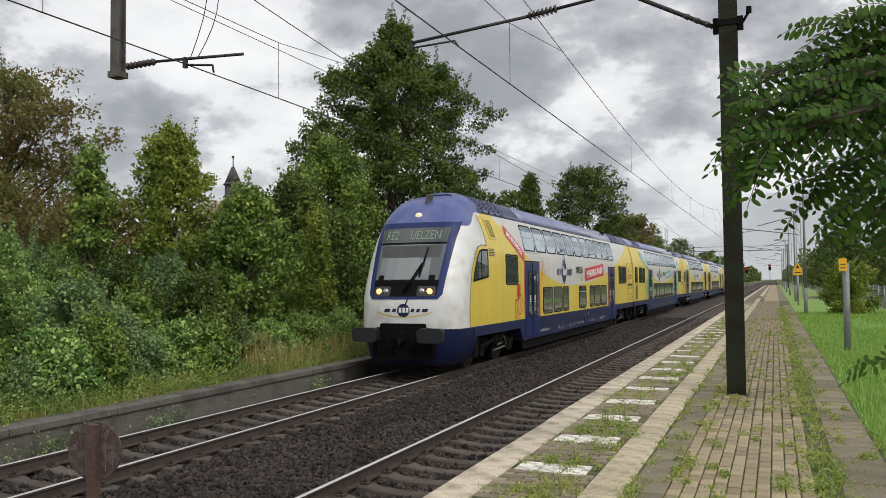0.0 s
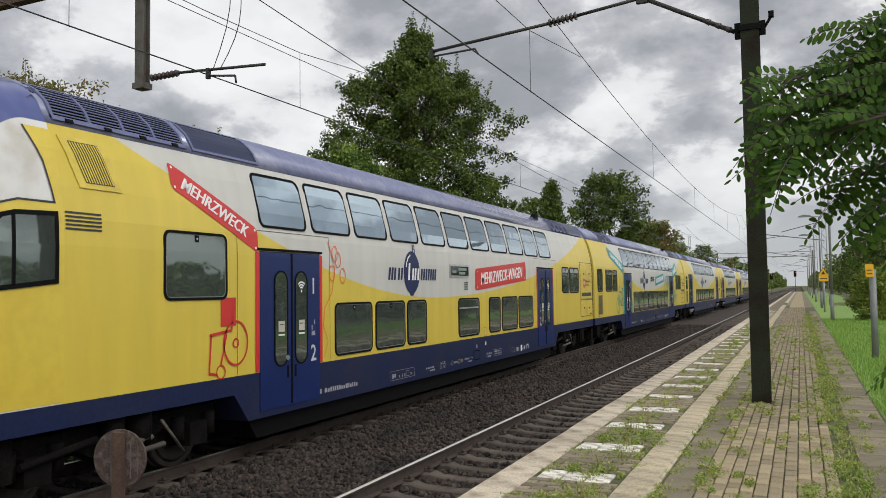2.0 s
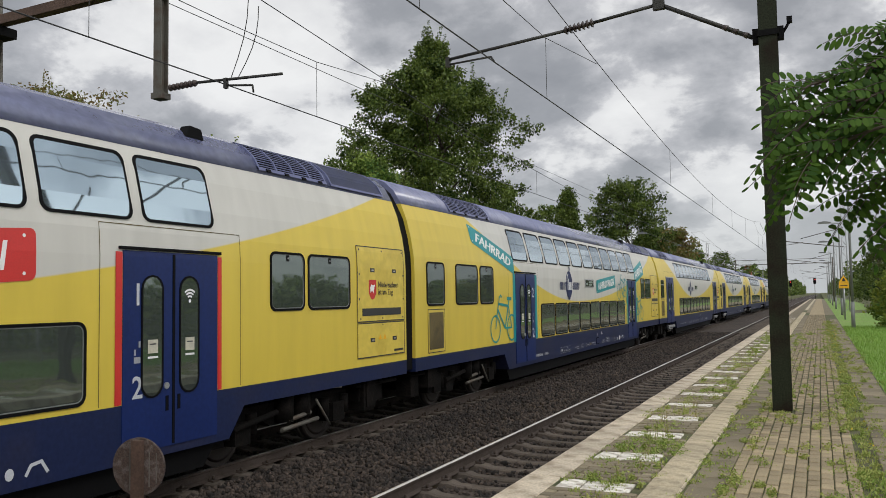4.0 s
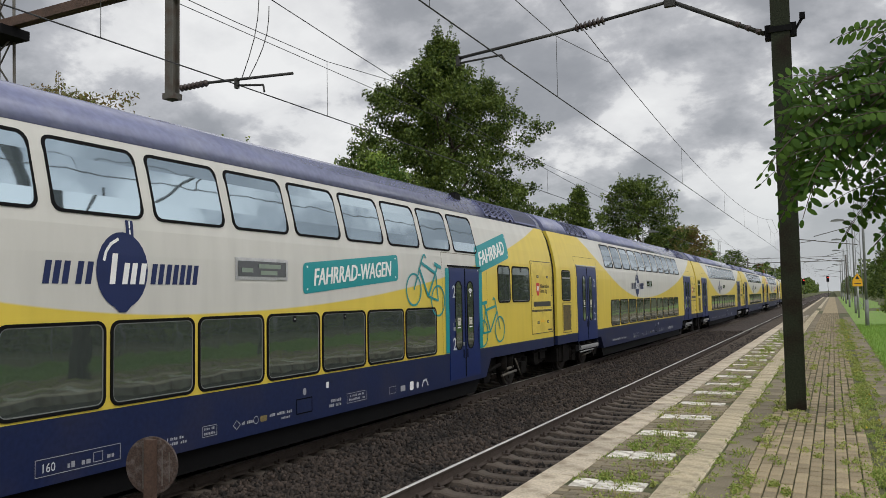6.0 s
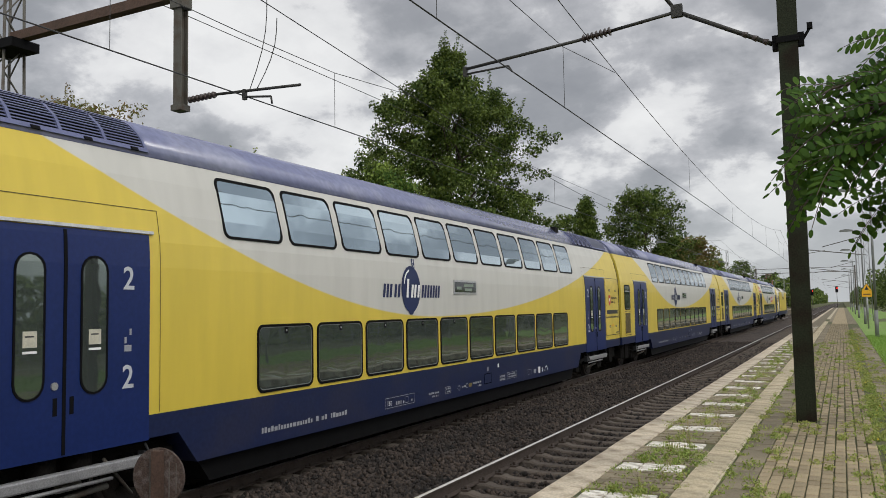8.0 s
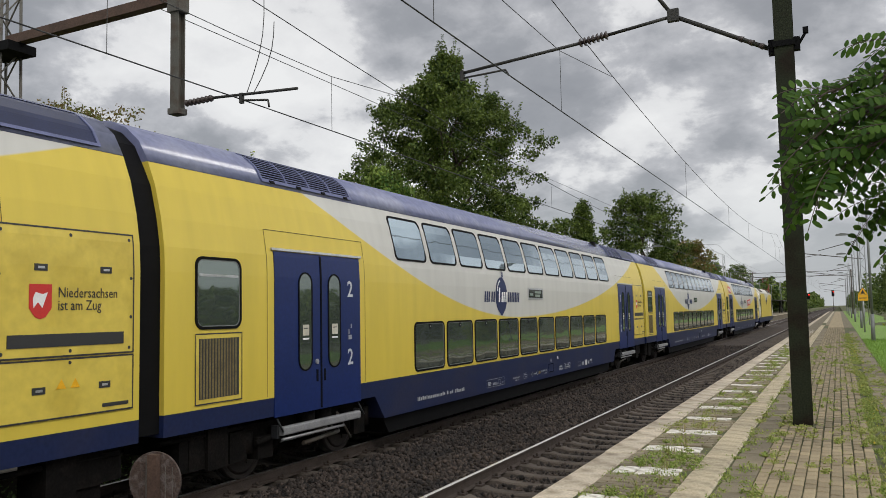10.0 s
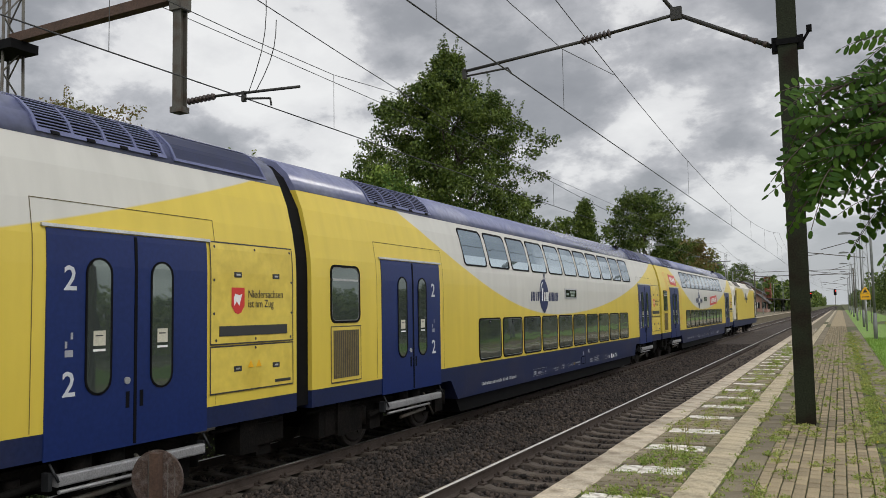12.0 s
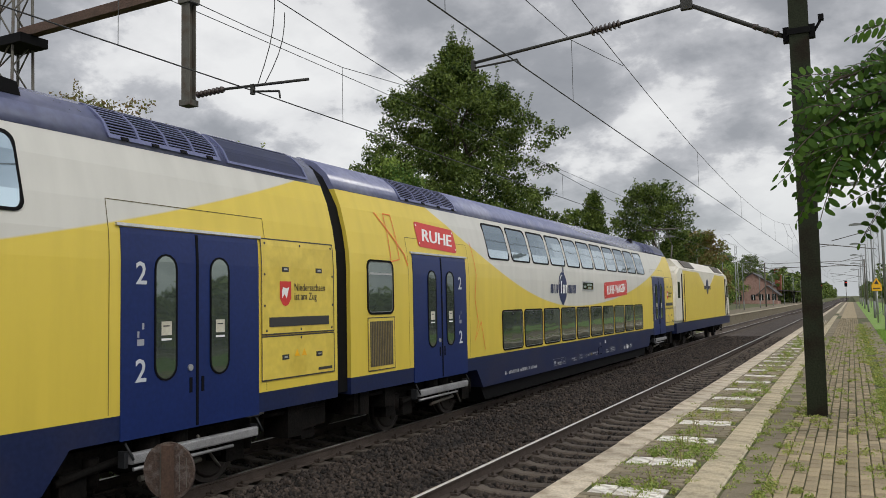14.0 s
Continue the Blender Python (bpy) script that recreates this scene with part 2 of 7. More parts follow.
M_YELLOW2 = mat("hatch_yellow", (0.65, 0.50, 0.08), 0.4, vary=0.07, scale=2.5, fine=9, bump=0.02, second=(0.56, 0.42, 0.06))
M_RED = mat("red_film", (0.55, 0.03, 0.025), 0.4, vary=0.06, scale=3, bump=0)
M_ORANGE = mat("orange_line_film", (0.75, 0.16, 0.02), 0.4, vary=0.06, scale=3, bump=0)
M_TEAL = mat("teal_film", (0.0, 0.25, 0.27), 0.4, vary=0.06, scale=3, bump=0)
M_WHITE = mat("white_film", (0.78, 0.78, 0.76), 0.45, vary=0.05, scale=4, bump=0)
M_MARK = mat("pale_marking", (0.30, 0.31, 0.34), 0.6, vary=0.1, bump=0)
M_DARKTEXT = mat("dark_film", (0.03, 0.03, 0.03), 0.5, vary=0.05, bump=0)
M_SIGNYEL = mat("warning_yellow", (0.80, 0.42, 0.01), 0.45, vary=0.05, scale=5, bump=0)
M_NUMBER = mat("number_film", (0.50, 0.52, 0.55), 0.5, vary=0.05, bump=0)
M_SLAT = mat("roof_slat_blue", (0.14, 0.155, 0.28), 0.4, 0.2, vary=0.15, scale=3, bump=0.02)
M_PALEBRICK = mat("pale_brick", (0.33, 0.21, 0.17), 0.9, vary=0.15, scale=2, fine=12, bump=0.2, second=(0.26, 0.15, 0.12))
M_BRICK = mat("red_brick", (0.23, 0.075, 0.045), 0.9, vary=0.2, scale=3, fine=14, bump=0.3, second=(0.30, 0.12, 0.08))
M_PLASTER = mat("pale_render", (0.42, 0.33, 0.27), 0.9, vary=0.1, scale=1.5, bump=0.1)
M_TILE = mat("grey_roof_tile", (0.07, 0.065, 0.065), 0.8, vary=0.25, scale=2, fine=12, bump=0.3)
M_DARKGLASS = mat("dark_window", (0.02, 0.024, 0.026), 0.06, vary=0.1, bump=0, spec=0.8)
M_BARK = mat("bark", (0.085, 0.065, 0.05), 0.95, vary=0.35, scale=5, fine=30, bump=0.8)
M_CARPAINT = mat("pale_car_paint", (0.5, 0.5, 0.5), 0.3, vary=0.05, bump=0)


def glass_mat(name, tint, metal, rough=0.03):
    """Sun-control train glazing: dark pane, part metallic to strengthen its reflections, with faint waviness."""
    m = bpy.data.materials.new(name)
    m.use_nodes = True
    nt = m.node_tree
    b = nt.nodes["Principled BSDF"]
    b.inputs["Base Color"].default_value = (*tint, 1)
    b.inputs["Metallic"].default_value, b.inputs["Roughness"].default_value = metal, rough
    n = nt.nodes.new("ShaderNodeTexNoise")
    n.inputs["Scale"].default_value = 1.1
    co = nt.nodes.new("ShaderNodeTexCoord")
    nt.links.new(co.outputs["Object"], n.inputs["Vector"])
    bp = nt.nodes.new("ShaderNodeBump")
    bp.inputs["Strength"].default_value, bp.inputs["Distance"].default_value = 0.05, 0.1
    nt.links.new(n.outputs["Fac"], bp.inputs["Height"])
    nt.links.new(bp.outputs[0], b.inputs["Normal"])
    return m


# sky reflection put into the upper tint: paler and bluer than the lower glass
M_GLASS_UP = glass_mat("sky_tinted_upper_glass", (0.37, 0.46, 0.52), 0.85)
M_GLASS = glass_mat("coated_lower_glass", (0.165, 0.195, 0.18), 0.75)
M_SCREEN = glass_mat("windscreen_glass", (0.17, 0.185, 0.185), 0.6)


def glow(name, color, strength):
    m = bpy.data.materials.new(name)
    m.use_nodes = True
    b = m.node_tree.nodes["Principled BSDF"]
    b.inputs["Base Color"].default_value = (*color, 1)
    b.inputs["Emission Color"].default_value = (*color, 1)
    b.inputs["Emission Strength"].default_value = strength
    return m


M_LAMP_ON = glow("headlamp_lit", (1.0, 0.60, 0.24), 1.1)
M_LAMP_TOP = glow("top_lamp_lit", (0.75, 0.62, 0.42), 0.5)
M_LAMP_OFF = mat("headlamp_reflector", (0.55, 0.55, 0.52), 0.15, 0.8, vary=0.1, bump=0)
M_SIGNAL_RED = glow("signal_red", (1.0, 0.03, 0.02), 5.0)
M_DISPLAY = mat("display_text", (0.20, 0.25, 0.20), 0.4, vary=0.05, bump=0)
M_PANEL = mat("display_panel", (0.055, 0.068, 0.062), 0.12, vary=0.05, bump=0, spec=0.6)
M_BLIND = mat("grey_sun_blind", (0.06, 0.062, 0.06), 0.6, vary=0.1, bump=0)


def leaf_mat(name, color, second, gloss=0.55, through_light=0.28):
    """Foliage: two-tone leaves that vary one by one and let some light through."""
    m = bpy.data.materials.new(name)
    m.use_nodes = True
    nt = m.node_tree
    N, L = nt.nodes.new, nt.links.new
    b, out = nt.nodes["Principled BSDF"], nt.nodes["Material Output"]
    g = N("ShaderNodeNewGeometry")
    co = N("ShaderNodeTexCoord")
    n = N("ShaderNodeTexNoise")
    n.inputs["Scale"].default_value = 0.55
    L(co.outputs["Object"], n.inputs["Vector"])
    add = N("ShaderNodeMath")
    add.operation = "MULTIPLY_ADD"
    add.inputs[1].default_value, add.inputs[2].default_value = 0.95, -0.2
    L(g.outputs["Random Per Island"], add.inputs[0])
    add2 = N("ShaderNodeMath")
    add2.operation = "ADD"
    L(add.outputs[0], add2.inputs[0])
    r = N("ShaderNodeMapRange")
    r.inputs["From Min"].default_value, r.inputs["From Max"].default_value = 0.35, 0.7
    r.inputs["To Max"].default_value = 0.6
    L(n.outputs["Fac"], r.inputs["Value"])
    L(r.outputs[0], add2.inputs[1])
    mix = N("ShaderNodeMix")
    mix.data_type = "RGBA"
    mix.inputs["A"].default_value, mix.inputs["B"].default_value = (*color, 1), (*second, 1)
    L(add2.outputs[0], mix.inputs["Factor"])
    L(mix.outputs["Result"], b.inputs["Base Color"])
    b.inputs["Roughness"].default_value = gloss
    b.inputs["Specular IOR Level"].default_value = 0.22
    t = N("ShaderNodeBsdfTranslucent")
    L(mix.outputs["Result"], t.inputs["Color"])
    ms = N("ShaderNodeMixShader")
    ms.inputs[0].default_value = through_light
    L(b.outputs[0], ms.inputs[1])
    L(t.outputs[0], ms.inputs[2])
    L(ms.outputs[0], out.inputs["Surface"])
    return m


L_DARK = leaf_mat("lime_tree_leaves", (0.022, 0.052, 0.010), (0.15, 0.20, 0.040), 0.5, 0.2)
L_MID = leaf_mat("maple_leaves", (0.055, 0.125, 0.025), (0.29, 0.38, 0.08), 0.5, 0.22)
L_LIGHT = leaf_mat("young_maple_leaves", (0.09, 0.17, 0.03), (0.34, 0.37, 0.065), 0.5, 0.4)
L_RED = leaf_mat("browning_leaves", (0.22, 0.14, 0.06), (0.17, 0.20, 0.055), 0.5, 0.45)
L_HERB = leaf_mat("nettle_leaves", (0.08, 0.19, 0.045), (0.42, 0.56, 0.17), 0.5, 0.22)
L_GREY = leaf_mat("greyish_shrub_leaves", (0.08, 0.15, 0.055), (0.30, 0.41, 0.16), 0.5, 0.22)
L_DRY = leaf_mat("dry_grass", (0.20, 0.21, 0.06), (0.38, 0.31, 0.12))
L_GRASS = leaf_mat("lawn_blades", (0.17, 0.32, 0.05), (0.27, 0.40, 0.09))
L_WEED = leaf_mat("weed_blades", (0.21, 0.31, 0.06), (0.40, 0.41, 0.13))
L_ROBINIA = leaf_mat("robinia_leaflets", (0.026, 0.072, 0.008), (0.085, 0.165, 0.018), 0.65, 0.42)
L_FLOWER = leaf_mat("yellow_flowers", (0.55, 0.40, 0.02), (0.65, 0.5, 0.05), 0.7)
L_BLOOM = leaf_mat("white_flowers", (0.6, 0.6, 0.55), (0.7, 0.7, 0.6), 0.7)


def paint_two(name, base_a, base_b):
    """Coach side: base_a (yellow) under the sweeping curve, base_b (cream) above it."""
    m = bpy.data.materials.new(name)
    m.use_nodes = True
    nt = m.node_tree
    N, L = nt.nodes.new, nt.links.new
    b = nt.nodes["Principled BSDF"]
    co, sep = N("ShaderNodeTexCoord"), N("ShaderNodeSeparateXYZ")
    L(co.outputs["Object"], sep.inputs[0])

    def math_node(op, a, c):
        n = N("ShaderNodeMath")
        n.operation = op
        for i, v in enumerate((a, c)):
            if isinstance(v, (int, float)):
                n.inputs[i].default_value = v
            else:
                L(v, n.inputs[i])
        return n.outputs[0]
    d = math_node("SUBTRACT", sep.outputs["Y"], 12.2)
    sq = math_node("MULTIPLY", d, d)
    ahead = math_node("LESS_THAN", d, 0.0)
    k = math_node("ADD", math_node("MULTIPLY", ahead, 0.0152), 0.0108)
    curve = math_node("ADD", math_node("MULTIPLY", sq, k), 2.16)
    above = math_node("SUBTRACT", sep.outputs["Z"], curve)
    step = N("ShaderNodeMapRange")
    step.inputs["From Min"].default_value, step.inputs["From Max"].default_value = -0.012, 0.012
    L(above, step.inputs["Value"])
    stain = N("ShaderNodeTexNoise")
    mp = N("ShaderNodeMapping")
    mp.inputs["Scale"].default_value = (1, 2.2, 0.35)
    L(co.outputs["Object"], mp.inputs[0])
    L(mp.outputs[0], stain.inputs["Vector"])
    stain.inputs["Scale"].default_value, stain.inputs["Detail"].default_value = 1.6, 6
    mix = N("ShaderNodeMix")
    mix.data_type = "RGBA"
    mix.inputs["A"].default_value, mix.inputs["B"].default_value = (*base_a, 1), (*base_b, 1)
    L(step.outputs[0], mix.inputs["Factor"])
    dirt = N("ShaderNodeMapRange")
    dirt.inputs["From Min"].default_value, dirt.inputs["From Max"].default_value = 0.35, 0.7
    dirt.inputs["To Min"].default_value, dirt.inputs["To Max"].default_value = 1.0, 0.90
    L(stain.outputs["Fac"], dirt.inputs["Value"])
    hsv = N("ShaderNodeHueSaturation")
    L(dirt.outputs[0], hsv.inputs["Value"])
    L(mix.outputs["Result"], hsv.inputs["Color"])
    L(hsv.outputs[0], b.inputs["Base Color"])
    b.inputs["Roughness"].default_value = 0.36
    return m


M_SIDE = paint_two("coach_side_yellow_cream", (0.66, 0.505, 0.068), (0.57, 0.56, 0.515))


def cab_paint():
    """Cab shell: white below, blue brow above a line that climbs to the roof edge behind the cab front."""
    m = bpy.data.materials.new("cab_white_and_blue")
    m.use_nodes = True
    nt = m.node_tree
    N, L = nt.nodes.new, nt.links.new
    b = nt.nodes["Principled BSDF"]
    co, sep = N("ShaderNodeTexCoord"), N("ShaderNodeSeparateXYZ")
    L(co.outputs["Object"], sep.inputs[0])
    line = N("ShaderNodeMapRange")
    line.interpolation_type = "SMOOTHSTEP"
    line.inputs["From Min"].default_value, line.inputs["From Max"].default_value = 1.15, 2.15
    line.inputs["To Min"].default_value, line.inputs["To Max"].default_value = 3.77, 4.20
    L(sep.outputs["Y"], line.inputs["Value"])
    over = N("ShaderNodeMath")
    over.operation = "SUBTRACT"
    L(sep.outputs["Z"], over.inputs[0])
    L(line.outputs[0], over.inputs[1])
    step = N("ShaderNodeMapRange")
    step.inputs["From Min"].default_value, step.inputs["From Max"].default_value = -0.006, 0.006
    L(over.outputs[0], step.inputs["Value"])
    grime = N("ShaderNodeTexNoise")
    grime.inputs["Scale"].default_value, grime.inputs["Detail"].default_value = 2.2, 7
    L(co.outputs["Object"], grime.inputs["Vector"])
    dull = N("ShaderNodeMapRange")
    dull.inputs["From Min"].default_value, dull.inputs["From Max"].default_value = 0.45, 0.75
    L(grime.outputs["Fac"], dull.inputs["Value"])
    white, brow, mix = N("ShaderNodeMix"), N("ShaderNodeMix"), N("ShaderNodeMix")
    for n, ca, cb in ((white, (0.68, 0.675, 0.65), (0.50, 0.47, 0.41)), (brow, (0.07, 0.09, 0.25), (0.12, 0.14, 0.30))):
        n.data_type = "RGBA"
        n.inputs["A"].default_value, n.inputs["B"].default_value = (*ca, 1), (*cb, 1)
        L(dull.outputs[0], n.inputs["Factor"])
    mix.data_type = "RGBA"
    L(white.outputs["Result"], mix.inputs["A"])
    L(brow.outputs["Result"], mix.inputs["B"])
    L(step.outputs[0], mix.inputs["Factor"])
    L(mix.outputs["Result"], b.inputs["Base Color"])
    b.inputs["Roughness"].default_value = 0.32
    return m


M_CABSHELL = cab_paint()


# ---- ground, track bed, platform, old edge wall ----
def structure(name, bm, material, label=""):
    return tagged(part(name, bm, material, None, label), kind="structure")


def sheet_grid(bm, xs, ys, zf):
    rows = [[bm.verts.new((x, y, zf(x, y))) for x in xs] for y in ys]
    for a, b in zip(rows, rows[1:]):
        for k in range(len(xs) - 1):
            bm.faces.new((a[k], a[k + 1], b[k + 1], b[k])).smooth = True


def ground_z(x, y):
    """Height of the open ground: bank behind the old edge, lawn beside the platform."""
    if x < -10.5:
        return 0.16 + 0.5 * min(1, max(0, (-11.2 - x) / 5)) + 0.10 * noise.noise(Vector((x * 0.35, y * 0.35, 3)))
    if x > 0.85:
        return PLAT - 0.05 + 0.06 * noise.noise(Vector((x * 0.5, y * 0.3, 7))) * min(1, (x - 0.85) / 1.5)
    return -0.75


bm = bmesh.new()
xs = [-3500, -900, -300, -120, -60, -40, -30, -25, -21, -18, -16, -14.5, -13.5, -12.6, -12, -11.4, -11, -10.7, -10.45, 0.80, 0.86, 1.2, 1.8, 2.5, 3.5, 5, 7, 10, 15, 25, 50, 120, 300, 900, 3500]
ys = [-300, -60, -20, -8, 0, 4, 7, 10, 13, 16, 19, 22, 25, 29, 33, 38, 44, 52, 62, 75, 95, 120, 160, 220, 320, 500, 900, 1800, 4800]
sheet_grid(bm, xs, ys, ground_z)
structure("ground", bm, M_SOIL)
bm = bmesh.new()
sheet_grid(bm, [0.87, 1.5, 2.2, 3, 4, 5.2], [-8, 0, 4, 8, 11, 14, 18, 22, 28, 36, 46, 60, 80, 110, 160, 240], lambda x, y: ground_z(x, y) + 0.012)
structure("lawn", bm, M_LAWN)

bm = bmesh.new()
prof = [(-10.5, -0.34), (-10.0, -0.27), (-9.9, -0.255), (-7.66, -0.25), (-7.48, -0.19), (-7.1, -0.185), (-6.35, -0.20), (-5.6, -0.19), (-5.22, -0.185), (-5.04, -0.25), (-2.78, -0.255), (-2.3, -0.30)]
yl = [-60, -10] + [1 + 1.0 * k for k in range(50)] + [60, 75, 100, 140, 200, 300, 500, 1200]
rows = [[bm.verts.new((x, y, z + 0.025 * noise.noise(Vector((x * 2, y * 2, 0))))) for x, z in prof] for y in yl]
for a, b in zip(rows, rows[1:]):
    for k in range(len(prof) - 1):
        bm.faces.new((a[k], a[k + 1], b[k + 1], b[k])).smooth = True
structure("track_bed", bm, M_BALLAST)

bm = bmesh.new()
box(bm, EDGE + 0.05, 0.86, -12, 230, -0.7, PLAT - 0.016)
structure("platform", bm, M_SAND)
bm = bmesh.new()
box(bm, EDGE + 0.03, EDGE + 0.2, -12, 230, -0.7, PLAT - 0.1)
structure("platform_wall", bm, M_CONC)
# raised platform of the station on the far side, well ahead
bm = bmesh.new()
box(bm, -15.5, -10.55, 72, 330, -0.6, 0.62)
structure("station_platform", bm, M_GREYPAVE)
bm = bmesh.new()
box(bm, -10.95, -10.45, 72, 330, 0.60, 0.66)
structure("station_platform_edge", bm, M_SLAB)

# plain far end of the platform paving
for nm, x0, x1, mt in (("far_edge_paving", EDGE, -2.10, M_SLAB), ("far_strip_paving", -2.09, -1.36, M_GREYPAVE), ("far_line_paving", -1.355, -1.065, M_TACT), ("far_slab_paving", -1.05, -0.785, M_GREYPAVE), ("far_paving", -0.78, 0.24, M_BRICKPAVE), ("far_border_paving", 0.25, 0.84, M_GREYPAVE)):
    bm = bmesh.new()
    box(bm, x0, x1, {"far_edge_paving": 128.1, "far_strip_paving": 56.2, "far_line_paving": 81.1, "far_slab_paving": 71.1, "far_paving": 64.1, "far_border_paving": 63.1}[nm], 230, PLAT - 0.03, PLAT)
    structure(nm, bm, mt)

# old low edge wall along the far track
bm = bmesh.new()
prism(bm, [(-10.42, -0.5), (-10.34, -0.5), (-10.34, 0.13), (-10.42, 0.13)], "y", -14, 62)
structure("edge_wall", bm, M_CONC)
for k in range(32):
    bm = bmesh.new()
    y = -6 + 2.1 * k
    prism(bm, [(-10.72, 0.13), (-10.31, 0.13), (-10.30, 0.15), (-10.30, 0.24), (-10.33, 0.26), (-10.72, 0.26)], "y", y + 0.008, y + 2.092)
    ob = part("coping_stone", bm, M_CONC, bpy.data.objects["edge_wall"])


def rails(center):
    """Track: two rails with bright heads, and far sleepers as one mesh."""
    t = thing("track", "running track with rust-brown rails polished on top", "railway track", kind="structure")
    for s in (-1, 1):
        x = center + s * 0.752
        bm = bmesh.new()
        prism(bm, [(x - 0.07, -0.172), (x + 0.07, -0.172), (x + 0.07, -0.158), (x + 0.012, -0.14), (x + 0.012, -0.045), (x + 0.035, -0.032), (x + 0.036, -0.006), (x - 0.036, -0.006), (x - 0.035, -0.032), (x - 0.012, -0.045), (x - 0.012, -0.14), (x - 0.07, -0.158)], "y", -60, 1200)
        r = part("rail", bm, M_RUST, t)
        bm = bmesh.new()
        for f in prism(bm, [(x - 0.035, -0.014), (x + 0.035, -0.014), (x + 0.033, -0.008), (x + 0.025, -0.003), (x + 0.012, 0.0), (x - 0.012, 0.0), (x - 0.025, -0.003), (x - 0.033, -0.008)], "y", -60, 1200):
            f.smooth = True
        part("rail_head", bm, M_RAILTOP, r, "bright worn rail head")
    return t


TRACKS = [rails(FAR), rails(NEAR)]


# ---- overhead line ----
def curve_wire(name, pts, r, parent=None):
    bm = bmesh.new()
    rings = []
    for p in pts:
        rings.append([bm.verts.new((p[0] + r * math.cos(k * math.tau / 5), p[1], p[2] + r * math.sin(k * math.tau / 5))) for k in range(5)])
    if abs(pts[0][1] - pts[-1][1]) < 1e-6:
        for ring, p in zip(rings, pts):
            for k, v in enumerate(ring):
                v.co = (p[0] + r * math.cos(k * math.tau / 5), p[1] + r * math.sin(k * math.tau / 5), p[2])
    for a, b in zip(rings, rings[1:]):
        for k in range(5):
            bm.faces.new((a[k], a[(k + 1) % 5], b[(k + 1) % 5], b[k])).smooth = True
    return part(name, bm, M_WIRE, parent)


def span(label, contact, supports, high, low, stitch):
    """One catenary: contact wire, sagging messenger and droppers, over several supports; stitch is the reach and height of the stitch wires."""
    t = thing("overhead_line", label, "overhead line")
    sag = lambda u: low + (high - low) * (2 * u - 1) ** 2
    cpts, mpts = [], []
    for (ya, xa), (yb, xb) in zip(supports, supports[1:]):
        for k in range(20):
            u = k / 20
            x, y = xa + (xb - xa) * u, ya + (yb - ya) * u
            cpts.append((x, y, contact))
            mpts.append((x, y, sag(u)))
    cpts.append((supports[-1][1], supports[-1][0], contact))
    mpts.append((supports[-1][1], supports[-1][0], high))
    curve_wire("contact_wire", cpts, 0.011, t)
    curve_wire("messenger_wire", mpts, 0.009, t)
    for (ya, xa), (yb, xb) in zip(supports, supports[1:]):
        for d in (16.4, 28, 37, 46):
            u = d / (yb - ya)
            if u < 0.85:
                y, x = ya + d, xa + (xb - xa) * u
                curve_wire("dropper", [(x, y, contact), (x, y, sag(u))], 0.005, t)
    reach, mid = stitch
    for y, x in supports[1:4]:
        end = sag(reach / 60.0)
        curve_wire("stitch_wire", [(x, y - reach, end), (x, y - 2.7, mid + 0.03), (x, y, mid), (x, y + 2.7, mid + 0.03), (x, y + reach, end)], 0.007, t)
        for d in (-2.7, 2.7):
            curve_wire("dropper", [(x, y + d, contact), (x, y + d, mid + 0.03)], 0.005, t)
    return t


span("contact and messenger wires with droppers over the near track", 6.02, [(-48, -4.5), (11.95, -4.53), (72, -4.3), (134, -4.5), (200, -3.9), (300, -4.4)], 8.2, 6.98, (6.7, 7.16))
span("contact and messenger wires with droppers over the far track", 5.83, [(-50, -9.0), (10.42, -8.64), (72, -8.95), (134, -8.6), (200, -8.9), (300, -8.6)], 7.62, 6.36, (5.9, 6.86))


def insulator(bm, a, b, r, n=7):
    a, b = Vector(a), Vector(b)
    tube(bm, a, b, r * 0.45, n=8)
    for k in range(n):
        p = a.lerp(b, (k + 0.5) / n)
        d = (b - a).normalized() * (b - a).length / n * 0.22
        tube(bm, p - d, p + d, r, r * 0.75, n=12)


